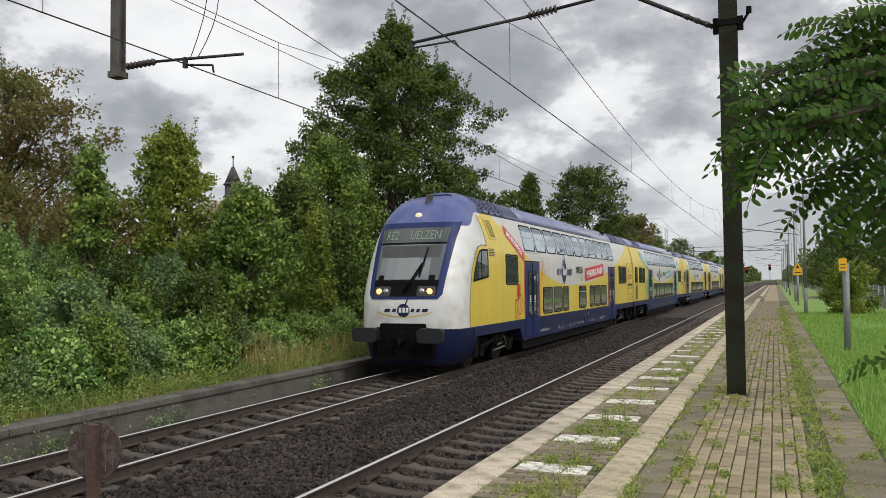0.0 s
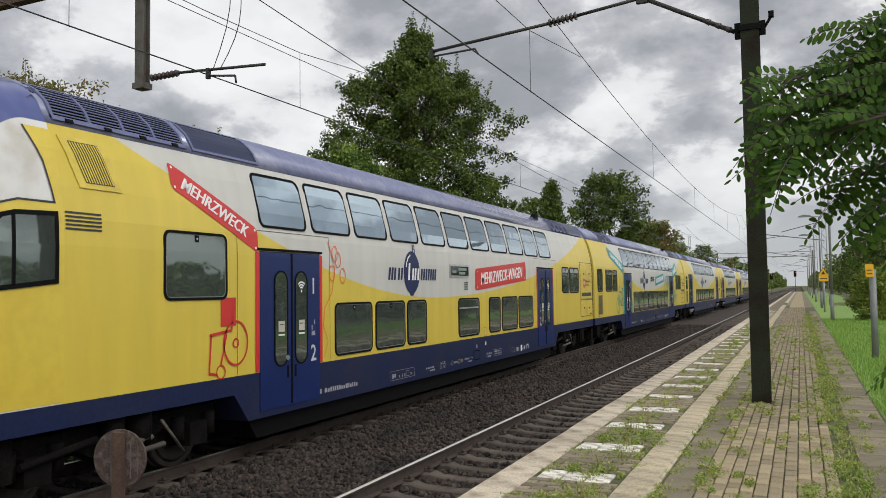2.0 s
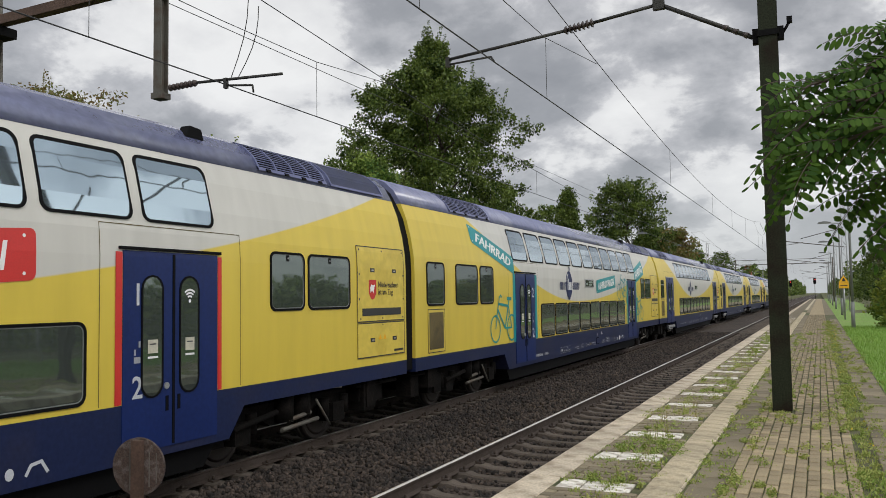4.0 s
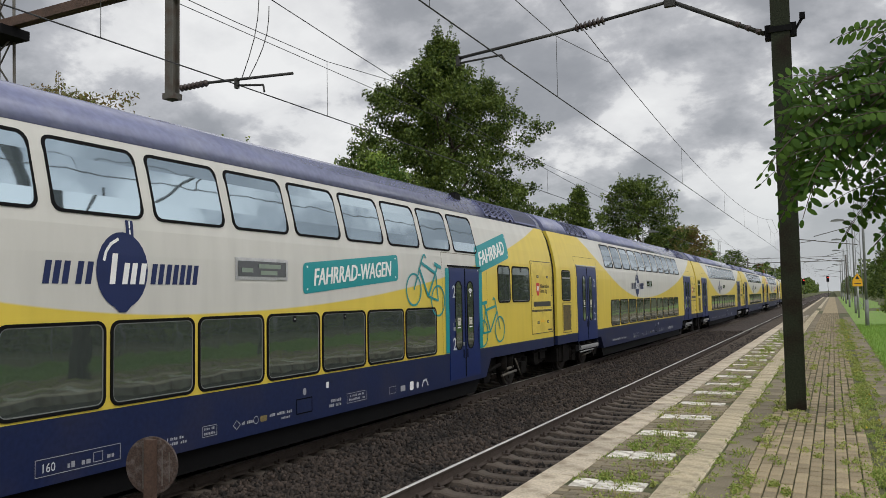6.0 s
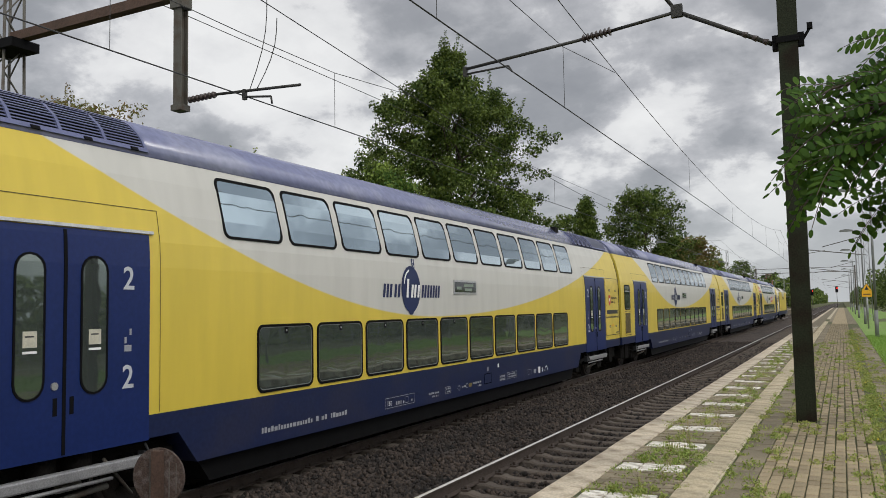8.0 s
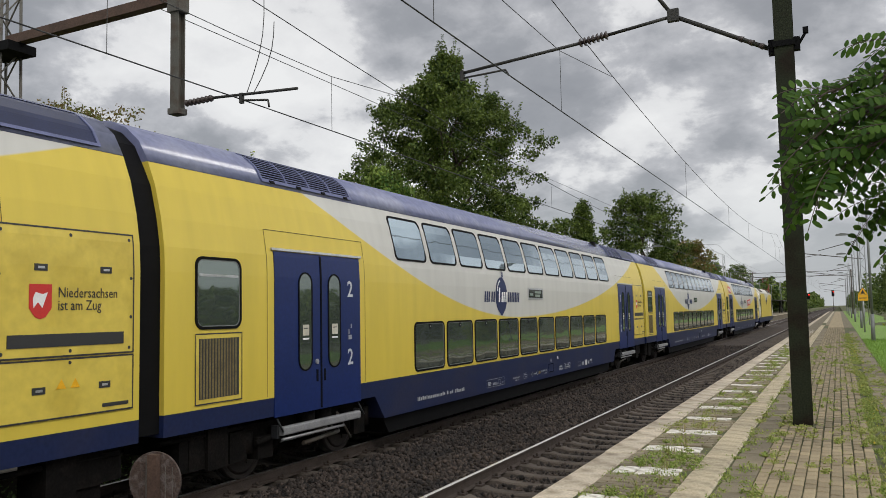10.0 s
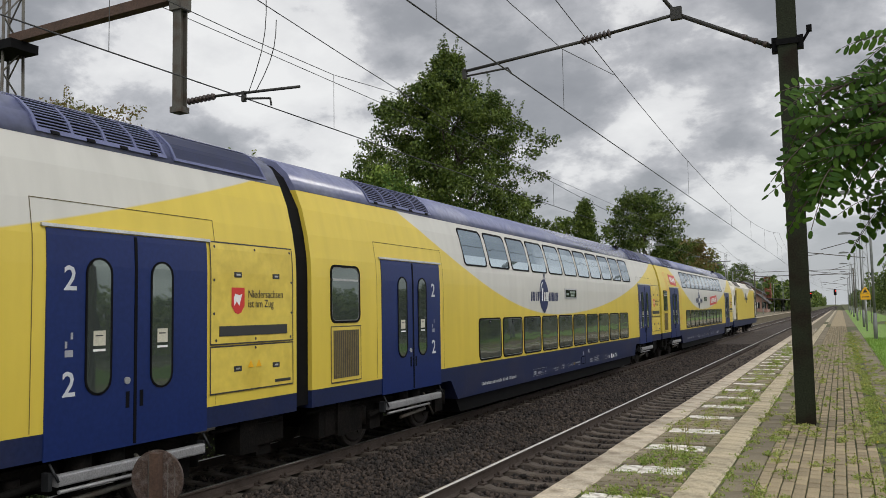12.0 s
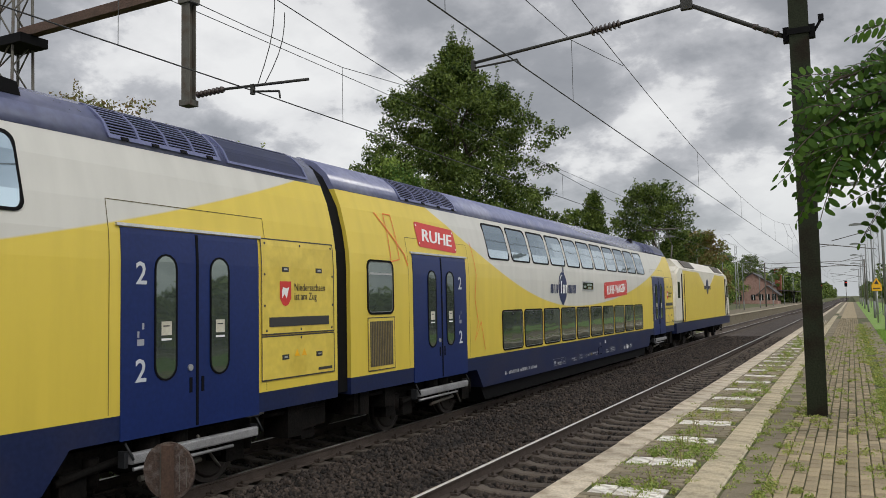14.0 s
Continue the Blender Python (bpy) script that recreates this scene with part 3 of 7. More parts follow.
def mast_h(name, x, y, label):
    """Tapered H-section steel mast on the platform with its cantilever."""
    t = thing(name, label, "mast", (x, y, PLAT))
    bm = bmesh.new()
    h = 9.2
    w, d, f = 0.12, 0.12, 0.014
    prism(bm, [(-w, -d), (w, -d), (w, -d + f), (0.008, -d + f), (0.008, d - f), (w, d - f), (w, d), (-w, d), (-w, d - f), (-0.008, d - f), (-0.008, -d + f), (-w, -d + f)], "z", -0.25, h)
    part("mast_post", bm, M_MAST, t, "dark green H-section steel post")
    bm = bmesh.new()
    zc = 5.10
    box(bm, -w - 0.02, w + 0.02, -d - 0.02, d + 0.02, zc - 0.03, zc + 0.05)
    box(bm, -0.20, -w, -0.06, 0.06, zc - 0.10, zc + 0.10)
    box(bm, w, 0.20, -0.05, 0.05, zc - 0.08, zc + 0.10)
    tube(bm, (0.18, 0, zc), (0.28, 0, zc + 0.16), 0.022, n=6)
    box(bm, 0.24, 0.31, -0.04, 0.04, zc + 0.14, zc + 0.22)
    part("bracket", bm, M_BLACK, t)
    arm = part("cantilever", _cantilever_mesh(zc), M_ARM, t, "tubular cantilever with steady arm")
    bm = bmesh.new()
    insulator(bm, (-2.42, 0, 5.66), (-2.88, 0, 5.60), 0.07)
    part("insulator", bm, M_INSUL, arm, "ribbed brown insulator")
    bm = bmesh.new()
    insulator(bm, (-0.22, 0, zc + 0.012), (-0.62, 0, zc + 0.228), 0.045, 3)
    part("insulator", bm, M_INSUL, arm, "short brown insulator")
    return t


def _cantilever_mesh(zc):
    bm = bmesh.new()
    tube(bm, (-0.2, 0, zc), (-1.46, 0, 5.78), 0.032, n=8)
    tube(bm, (-1.46, 0, 5.78), (-2.0, 0, 6.6), 0.028, n=8)
    tube(bm, (-1.46, 0, 5.78), (-2.42, 0, 5.66), 0.026, n=8)
    tube(bm, (-2.88, 0, 5.60), (-4.84, 0, 5.42), 0.026, n=8)
    box(bm, -4.86, -4.80, -0.03, 0.03, 5.30, 5.46)
    tube(bm, (-4.8, 0, 5.34), (-4.08, 0, 5.37), 0.016, n=6)
    tube(bm, (-4.08, 0, 5.37), (-4.02, 0, 5.27), 0.016, n=6)
    tube(bm, (-1.46, 0, 5.78), (-3.6, 0, 5.52), 0.008, n=5)
    box(bm, -1.54, -1.38, -0.04, 0.04, 5.70, 5.88)
    return bm


mast_h("catenary_mast", -0.52, 11.95, "dark green steel mast with cantilever standing in the brick platform")

# lattice mast with boom and drop post over the far track
portal = thing("boom_mast", "lattice steel mast with rust-brown boom and hanging post", "mast", (-14.45, 10.42, 0.4))


def lattice(bm, h, w0, w1, step=0.55, r=0.03):
    zs = [k * step for k in range(int(h / step) + 1)]
    wid = lambda z: w0 + (w1 - w0) * z / h
    for sx in (-1, 1):
        for sy in (-1, 1):
            tube(bm, (sx * w0, sy * w0, -0.3), (sx * w1, sy * w1, h), r, n=5)
    for i, (a, b) in enumerate(zip(zs, zs[1:])):
        s = 1 if i % 2 else -1
        wa, wb = wid(a), wid(b)
        for q in (-1, 1):
            tube(bm, (s * wa, q * wa, a), (-s * wb, q * wb, b), r * 0.55, n=4, caps=False)
            tube(bm, (q * wa, s * wa, a), (q * wb, -s * wb, b), r * 0.55, n=4, caps=False)


bm = bmesh.new()
lattice(bm, 8.4, 0.30, 0.20)
part("lattice_post", bm, M_OLDSTEEL, portal, "grey lattice post")
bm = bmesh.new()
box(bm, -0.35, 0.55, -0.3, 0.3, 7.02, 7.20)
part("boom_clamp", bm, M_BLACK, portal)
bm = bmesh.new()
prism(bm, [(0.2, 7.20), (4.6, 7.30), (4.6, 7.48), (0.2, 7.38)], "y", -0.09, 0.09)
part("boom", bm, M_RUSTBEAM, portal, "rust-brown steel boom")
bm = bmesh.new()
box(bm, 4.39, 4.56, -0.085, -0.065, 5.35, 7.5)
box(bm, 4.39, 4.56, 0.065, 0.085, 5.35, 7.5)
box(bm, 4.465, 4.485, -0.065, 0.065, 5.35, 7.5)
box(bm, 4.36, 4.59, -0.11, 0.11, 5.33, 5.43)
box(bm, 4.34, 4.61, -0.12, 0.12, 7.1, 7.52)
part("drop_post", bm, M_OLDSTEEL, portal, "hanging grey steel post")
bm = bmesh.new()
tube(bm, (5.26, 0, 5.52), (6.95, 0, 5.45), 0.024, n=8)
box(bm, 5.82, 5.88, -0.03, 0.03, 5.35, 5.52)
tube(bm, (5.85, 0, 5.40), (6.38, 0, 5.34), 0.018, n=6)
tube(bm, (6.38, 0, 5.34), (6.40, 0, 5.22), 0.016, n=6)
arm2 = part("cantilever", bm, M_ARM, portal)
bm = bmesh.new()
insulator(bm, (4.66, 0, 5.50), (5.26, 0, 5.52), 0.06)
part("insulator", bm, M_INSUL, arm2)
for a, b in (((5.95, 0, 5.5), (6.3, 0, 7.05)), ((6.1, 0, 5.5), (6.5, 0, 6.6))):
    bm = bmesh.new()
    pts = [Vector(a).lerp(Vector(b), k / 5) + Vector((0.12 * math.sin(k / 5 * math.pi), 0, 0)) for k in range(6)]
    for p, q in zip(pts, pts[1:]):
        tube(bm, p, q, 0.007, n=4, caps=False)
    part("jumper_wire", bm, M_WIRE, arm2)

# extra feeder wire high on the far side
feed = thing("feeder_cable", "thin dark feeder cable strung along the far track", "cable")
curve_wire("feeder_wire", [(-13.2, 8 + 16 * k, 9.1) for k in range(20)], 0.010, feed)

# further masts beside the platform and on the far side
lm = thing("lattice_mast", "slim grey lattice catenary mast beside the platform", "mast", (1.9, 74, 0.6), group="lattice masts along the line")
bm = bmesh.new()
lattice(bm, 10.0, 0.24, 0.13, 0.5, 0.028)
part("lattice_post", bm, M_GALV, lm)
bm = bmesh.new()
tube(bm, (0, 0, 5.4), (-5.6, 0, 6.2), 0.035, n=6)
tube(bm, (0, 0, 7.0), (-3.2, 0, 6.2), 0.03, n=6)
tube(bm, (-5.4, 0, 5.55), (-3.0, 0, 5.9), 0.025, n=6)
part("cantilever", bm, M_OLDSTEEL, lm)
for y in (120, 180, 250):
    copy_thing(lm, pose(2.0, y, 0.6))
for y in (134, 270):
    copy_thing(lm, pose(-15.8, y, 0.4, 0, 0, 180))
gantry = thing("cross_span", "horizontal steel cross span over the tracks", "gantry", (0, 160, 0))
bm = bmesh.new()
tube(bm, (-14, 0, 7.6), (2.2, 0, 7.6), 0.06, n=6)
tube(bm, (-14, 0, 8.4), (2.2, 0, 8.4), 0.04, n=6)
part("span_tube", bm, M_OLDSTEEL, gantry)
bm = bmesh.new()
tube(bm, (-14, 0, -0.5), (-14, 0, 8.6), 0.12, n=8)
part("span_post", bm, M_OLDSTEEL, gantry)
bm = bmesh.new()
tube(bm, (2.2, 0, 0.3), (2.2, 0, 8.6), 0.12, n=8)
part("span_post", bm, M_OLDSTEEL, gantry)


def signal(x, y):
    s = thing("main_signal", "black railway signal post showing red light", "signal", (x, y, -0.3), group="signals ahead")
    bm = bmesh.new()
    tube(bm, (0, 0, -0.3), (0, 0, 5.4), 0.07, n=8)
    part("post", bm, M_OLDSTEEL, s)
    bm = bmesh.new()
    prism(bm, rounded(-0.38, 0.38, 4.6, 6.4, 0.12), "y", -0.12, 0.06)
    part("signal_screen", bm, M_BLACK, s)
    bm = bmesh.new()
    tube(bm, (0.1, -0.19, 5.9), (0.1, -0.12, 5.9), 0.13, n=12)
    part("signal_light", bm, M_SIGNAL_RED, s, "red light")
    return s


sg = signal(-8.04, 270)
copy_thing(sg, pose(-1.36, 270, 0.4))


# ---- the double-deck train ----
PROFILE = [(1.39, 0.0), (1.39, 2.85), (1.375, 3.15), (1.32, 3.5), (1.22, 3.9), (1.10, 4.2), (0.95, 4.47), (0.73, 4.66), (0.43, 4.78), (0.0, 4.82)]


def side_x(z):
    for (xa, za), (xb, zb) in zip(PROFILE, PROFILE[1:]):
        if z <= zb:
            return xa + (xb - xa) * (z - za) / (zb - za)
    return 0.0


def on_side(bm, outline, off, deep=0.0):
    """A sheet of the outline (y, z) that follows the coach side at a distance off, with a rim deep inwards."""
    t = bmesh.new()
    f = t.faces.new([t.verts.new((0, y, z)) for y, z in outline])
    z0, z1 = min(p[1] for p in outline), max(p[1] for p in outline)
    for zc in (2.85, 3.15, 3.3, 3.5, 3.7, 3.9, 4.02, 4.07, 4.2, 4.32, 4.44, 4.5, 4.58, 4.63):
        if z0 < zc < z1:
            bmesh.ops.bisect_plane(t, geom=t.verts[:] + t.edges[:] + t.faces[:], plane_co=(0, 0, zc), plane_no=(0, 0, 1), dist=1e-4)
    if f.is_valid and len(outline) > 4:
        bmesh.ops.triangulate(t, faces=[f])
    for v in t.verts:
        v.co.x = side_x(v.co.z) + off
    t.faces.ensure_lookup_table()
    for f in t.faces:
        f.normal_update()
        if f.normal.x < 0:
            f.normal_flip()
    if deep:
        rim = [e for e in t.edges if e.is_boundary]
        got = bmesh.ops.extrude_edge_only(t, edges=rim)["geom"]
        bmesh.ops.translate(t, verts=[g for g in got if isinstance(g, bmesh.types.BMVert)], vec=(-deep, 0, 0))
    me = bpy.data.meshes.new("tmp")
    t.to_mesh(me)
    t.free()
    bm.from_mesh(me)
    bpy.data.meshes.remove(me)


def ring_on_side(bm, y0, y1, z0, z1, r, w, off):
    """A frame of width w round a rounded window."""
    inner, outer = rounded(y0, y1, z0, z1, r, 4), rounded(y0 - w, y1 + w, z0 - w, z1 + w, r + w * 0.8, 4)
    n = len(inner)
    a = [bm.verts.new((side_x(z) + off, y, z)) for y, z in inner]
    b = [bm.verts.new((side_x(z) + off, y, z)) for y, z in outer]
    c = [bm.verts.new((side_x(z) - 0.01, y, z)) for y, z in outer]
    d = [bm.verts.new((side_x(z) - 0.01, y, z)) for y, z in inner]
    for k in range(n):
        j = (k + 1) % n
        for q in ((a[k], b[k], b[j], a[j]), (b[k], c[k], c[j], b[j]), (d[k], a[k], a[j], d[j])):
            bm.faces.new(q)


def sheet(name, parent, material, outline, off=0.006, deep=0.0, label=""):
    bm = bmesh.new()
    on_side(bm, outline, off, deep)
    return part(name, bm, material, parent, label)


def rect(y0, y1, z0, z1):
    return [(y0, z0), (y1, z0), (y1, z1), (y0, z1)]


def window(parent, y0, y1, z0, z1, glass, r=0.09, label="", vent=False):
    bm = bmesh.new()
    on_side(bm, rounded(y0, y1, z0, z1, r, 4), 0.006)
    pane = part("window", bm, glass, parent, label)
    bm = bmesh.new()
    ring_on_side(bm, y0, y1, z0, z1, r, 0.035, 0.016)
    part("window_frame", bm, M_BLACK, pane)
    if glass is M_GLASS and int(y0 * 100) % 3 == 0:
        sheet("window_lock", pane, M_BLACK, rect((y0 + y1) / 2 - 0.035, (y0 + y1) / 2 + 0.035, z1 - 0.10, z1 - 0.01), 0.012)
        sheet("lock_pin", pane, M_ALU, circle((y0 + y1) / 2, z1 - 0.055, 0.016, None, 8)[:-1], 0.014)
    if glass is M_GLASS:
        bm = bmesh.new()
        ring_on_side(bm, y0 + 0.012, y1 - 0.012, z0 + 0.012, z1 - 0.012, max(r - 0.012, 0.03), 0.012, 0.011)
        part("inner_frame", bm, M_POST, pane)
    if vent:
        bm = bmesh.new()
        zb = z1 - (z1 - z0) * 0.24
        on_side(bm, rect(y0 + 0.03, y1 - 0.03, zb - 0.015, zb + 0.02), 0.014, 0.012)
        part("vent_bar", bm, M_ALU, pane)
    return pane


def lettering(parent, name, words, y, z, size, material, off=0.012, slant=0.0, turn=0.0, wide=1.0, fit=None, weight=0.012, bold=0.0):
    """Words on the coach side; they read along +y. fit gives their whole width and height."""
    cu = bpy.data.curves.new(name, "FONT")
    cu.body, cu.size, cu.shear, cu.resolution_u = words, size, slant, 2
    cu.extrude = 0.001
    cu.offset = size * weight
    tmp = bpy.data.objects.new(name, cu)
    me = bpy.data.meshes.new_from_object(tmp)
    bpy.data.objects.remove(tmp)
    if bold:
        bm = bmesh.new()
        for k in range(3):
            n = len(bm.verts)
            bm.from_mesh(me)
            bm.verts.ensure_lookup_table()
            for v in bm.verts[n:]:
                v.co += Vector((k * bold, 0, k * 0.0007))
        bm.to_mesh(me)
        bm.free()
    tall = 1.0
    if fit:
        wide = fit[0] / max(v.co.x for v in me.vertices)
        tall = fit[1] / max(v.co.y for v in me.vertices)
    c, s = math.cos(radians(turn)), math.sin(radians(turn))
    for v in me.vertices:
        a, b = v.co.x * wide, v.co.y * tall
        yy, zz = y + a * c - b * s, z + a * s + b * c
        v.co = (side_x(zz) + off + v.co.z, yy, zz)
    me.materials.append(material)
    ob = new(name, me)
    ob.parent = parent
    return ob


def stroke(bm, pts, w, off):
    """A painted line of width w through points (y, z) on the coach side, as one mitred strip."""
    fine = [pts[0]]
    for (ya, za), (yb, zb) in zip(pts, pts[1:]):
        n = 1 if max(za, zb) < 2.86 else max(1, int(abs(zb - za) / 0.12))
        fine += [(ya + (yb - ya) * k / n, za + (zb - za) * k / n) for k in range(1, n + 1)]
    fine = [Vector(p) for k, p in enumerate(fine) if k == 0 or (Vector(p) - Vector(fine[k - 1])).length > 1e-5]
    closed = len(fine) > 3 and (fine[0] - fine[-1]).length < 1e-4
    if closed:
        fine.pop()
    n = len(fine)
    rows = []
    for k in range(n):
        before, after = (fine[k - 1], fine[(k + 1) % n]) if closed else (fine[max(k - 1, 0)], fine[min(k + 1, n - 1)])
        da, db = fine[k] - before, after - fine[k]
        da = (da if da.length else db).normalized()
        db = (db if db.length else da).normalized()
        na, nb = Vector((-da.y, da.x)), Vector((-db.y, db.x))
        m = (na + nb).normalized() if (na + nb).length > 1e-3 else na
        m *= w / 2 / max(m.dot(na), 0.45)
        rows.append([bm.verts.new((side_x(q.y) + off, q.x, q.y)) for q in (fine[k] + m, fine[k] - m)])
    for a, b in zip(rows, rows[1:] + rows[:1] if closed else rows[1:]):
        bm.faces.new((a[0], b[0], b[1], a[1]))


def circle(cy, cz, ry, rz=None, n=28):
    rz = ry if rz is None else rz
    return [(cy + ry * math.cos(k * math.tau / n), cz + rz * math.sin(k * math.tau / n)) for k in range(n + 1)]


def coach_body(parent, y0, y1, low0, low1):
    """Side walls, lowered floor between the bogies and end walls, in one shell."""
    bm = bmesh.new()
    up = [p for p in PROFILE if 2 < p[1] <= 4.2]
    out = [(1.39, 1.16)] + up
    prism(bm, out + [(-x, z) for x, z in out[::-1]], "y", y0, y1)
    part("body", bm, M_SIDE, parent, "yellow and cream painted coach side with a sweeping curve")
    bm = bmesh.new()
    prism(bm, [(low0 - 1.1, 0.9), (low0 - 0.32, 0.9), (low0, 0.5), (low1, 0.5), (low1 + 0.32, 0.9), (low1 + 1.1, 0.9), (low1 + 1.1, 1.16), (low0 - 1.1, 1.16)], "x", -1.388, 1.388)
    box(bm, -1.388, 1.388, y0, low0 - 1.1, 0.9, 1.16)
    box(bm, -1.388, 1.388, low1 + 1.1, y1, 0.9, 1.16)
    part("skirt", bm, M_BLUE, parent, "dark blue painted skirt")
    bm = bmesh.new()
    prism(bm, [(low0 + 0.1, 0.52), (low0 + 0.35, 0.20), (low1 - 0.35, 0.20), (low1 - 0.1, 0.52)], "x", -1.27, 1.27)
    part("floor_pan", bm, M_BLACK, parent, "black floor pan under the lower deck")
    bm = bmesh.new()
    prism(bm, [(-1.104, 4.2)] + [(-x, z) for x, z in PROFILE[6:-1]] + [p for p in PROFILE[:5:-1]] + [(1.104, 4.2)], "y", y0, y1)
    bm.normal_update()
    for f in bm.faces:
        f.smooth = abs(f.normal.y) < 0.5 and f.normal.z > -0.5
    part("roof", bm, M_ROOF, parent, "weathered blue roof with pale streaks, lightened for sky sheen")
    bm = bmesh.new()
    inner = [(x - 0.07, z - (0.06 if z > 4 else 0)) for x, z in [(1.39, 0.95)] + PROFILE[1:-1]]
    prism(bm, inner + [(-x, z) for x, z in inner[::-1]], "y", y0 - 0.37, y0 - 0.002)
    part("gangway_bellows", bm, M_BLACK, parent, "black folded gangway bellows")


def roof_grille(parent, ya, yb):
    """Louvred ventilation panel on the roof shoulder: raised rim, dark well, slats, catches."""
    bm = bmesh.new()
    on_side(bm, rect(ya, yb, 4.30, 4.70), 0.012)
    g = part("roof_grille", bm, M_BLACK, parent, "louvred roof ventilation grille")
    bm = bmesh.new()
    for k in range(9):
        z = 4.335 + k * 0.04
        on_side(bm, rect(ya + 0.03, yb - 0.03, z, z + 0.014), 0.03, 0.02)
    part("grille_slats", bm, M_SLAT, g)
    bm = bmesh.new()
    for y in np.linspace(ya, yb, 5):
        on_side(bm, rect(y - 0.02, y + 0.02, 4.27, 4.71), 0.038, 0.035)
    on_side(bm, rect(ya - 0.02, yb + 0.02, 4.255, 4.31), 0.04, 0.04)
    on_side(bm, rect(ya - 0.02, yb + 0.02, 4.695, 4.715), 0.04, 0.04)
    part("grille_rim", bm, M_SLAT, g)
    for y in np.linspace(ya + 0.2, yb - 0.2, 4):
        bm = bmesh.new()
        on_side(bm, rect(y - 0.05, y + 0.05, 4.25, 4.29), 0.06, 0.03)
        part("grille_catch", bm, M_BLACK, g)


def roof_panel(parent, ya, yb):
    bm = bmesh.new()
    on_side(bm, rect(ya, yb, 4.29, 4.68), 0.02, 0.02)
    p = part("roof_panel", bm, M_ROOFDARK, parent, "dark blue roof panel with a pale rim")
    bm = bmesh.new()
    for a, b, z0, z1 in ((ya - 0.04, ya, 4.25, 4.70), (yb, yb + 0.04, 4.25, 4.70), (ya, yb, 4.25, 4.29), (ya, yb, 4.68, 4.70)):
        on_side(bm, rect(a, b, z0, z1), 0.034, 0.034)
    part("panel_rim", bm, M_SLAT, p)
    if ya < 20:
        return
    bm = bmesh.new()
    prism(bm, [(ya - 3.3, 4.56), (ya - 2.95, 4.56), (ya - 3.0, 4.70), (ya - 3.22, 4.72)], "x", 0.70, 0.86)
    part("roof_antenna", bm, M_BLACK, parent, "small black roof antenna")


def door(parent, y0, y1, z0, z1, numbers, right_numbers=True, trim=None, step=False):
    """Double sliding door with two tall oval panes, numbers and a button."""
    mid, w = (y0 + y1) / 2, y1 - y0
    d = sheet("door", parent, M_DOORBLUE, rect(y0, y1, z0, z1), 0.012, 0.02, "dark blue double door with oval panes")
    bm = bmesh.new()
    on_side(bm, rect(mid - 0.02, mid + 0.02, z0 + 0.02, z1 - 0.02), 0.02, 0.01)
    part("door_seal", bm, M_BLACK, d)
    for c in (y0 + (0.32 if right_numbers else 0.28) * w, y0 + (0.66 if right_numbers else 0.67) * w):
        bm = bmesh.new()
        on_side(bm, rounded(c - 0.155, c + 0.155, z0 + 0.62, z1 - 0.30, 0.153, 6), 0.018)
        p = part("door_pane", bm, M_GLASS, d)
        bm = bmesh.new()
        ring_on_side(bm, c - 0.155, c + 0.155, z0 + 0.62, z1 - 0.30, 0.153, 0.022, 0.024)
        part("pane_seal", bm, M_BLACK, p)
        sheet("notice", p, M_NOTICE, rect(c - 0.075, c + 0.085, z0 + 1.12, z0 + 1.28), 0.022, 0, "pale paper notice")
        sheet("notice_bar", p, M_DARKTEXT, rect(c - 0.05, c + 0.05, z0 + 1.22, z0 + 1.235), 0.0235)
        sheet("notice_foot", p, M_WHITE, rect(c - 0.075, c + 0.085, z0 + 1.06, z0 + 1.085), 0.022)
    if not step:
        wy, wz = y0 + (0.66 if right_numbers else 0.67) * w, z1 - 0.58
        for r in (0.05, 0.09, 0.13):
            bm = bmesh.new()
            stroke(bm, [(wy + r * math.sin(a), wz + r * math.cos(a)) for a in np.linspace(-0.75, 0.75, 8)], 0.024, 0.023)
            part("wireless_arc", bm, M_WHITE, d, "white wireless symbol arc")
        sheet("wireless_dot", d, M_WHITE, circle(wy, wz - 0.01, 0.022, None, 10)[:-1], 0.023)
    for yy in (mid - 0.13, mid + 0.07):
        sheet("door_grip", d, M_BLACK, rect(yy, yy + 0.05, z0 + 0.42, z0 + 0.60), 0.016, 0.004)
    bm = bmesh.new()
    on_side(bm, circle(mid - 0.12, z0 + 0.72, 0.04, None, 12)[:-1], 0.03, 0.02)
    part("door_button", bm, M_ALU, d)
    yn = y1 - 0.40 * w / 2.29 if right_numbers else y0 + 0.19 * w / 2.29
    lettering(d, "class_number", numbers[0], yn, z1 - 0.63, 0.36, M_NUMBER, 0.016, wide=0.95)
    lettering(d, "class_number", numbers[1], yn, z0 + 0.62, 0.36, M_NUMBER, 0.016, wide=0.95)
    ym = yn + 0.03
    for k, (a, b) in enumerate(((0.0, 0.10), (0.0, 0.03), (0.07, 0.10))):
        sheet("pictogram", d, M_MARK, rect(ym + a, ym + b, z0 + 1.02 + 0.09 * k, z0 + 1.09 + 0.09 * k), 0.016)
    bm = bmesh.new()
    on_side(bm, rect(y0 - 0.06, y1 + 0.06, z1 + 0.01, z1 + 0.045), 0.035, 0.04)
    part("rain_strip", bm, M_ALU if not trim else M_BLACK, d)
    if trim:
        for a, b in ((y0 - 0.19, y0 - 0.01), (y1 + 0.01, y1 + 0.19)) if trim is M_TEAL else ((y0 - 0.11, y0 - 0.01), (y1 + 0.01, y1 + 0.09)):
            sheet("door_trim", d, trim, rect(a, b, 1.17, z1 - 0.02), 0.008)
    bm = bmesh.new()
    ga, gb = (0.16, 0.17) if step else (0.52, 0.33) if right_numbers else (0.33, 0.48)
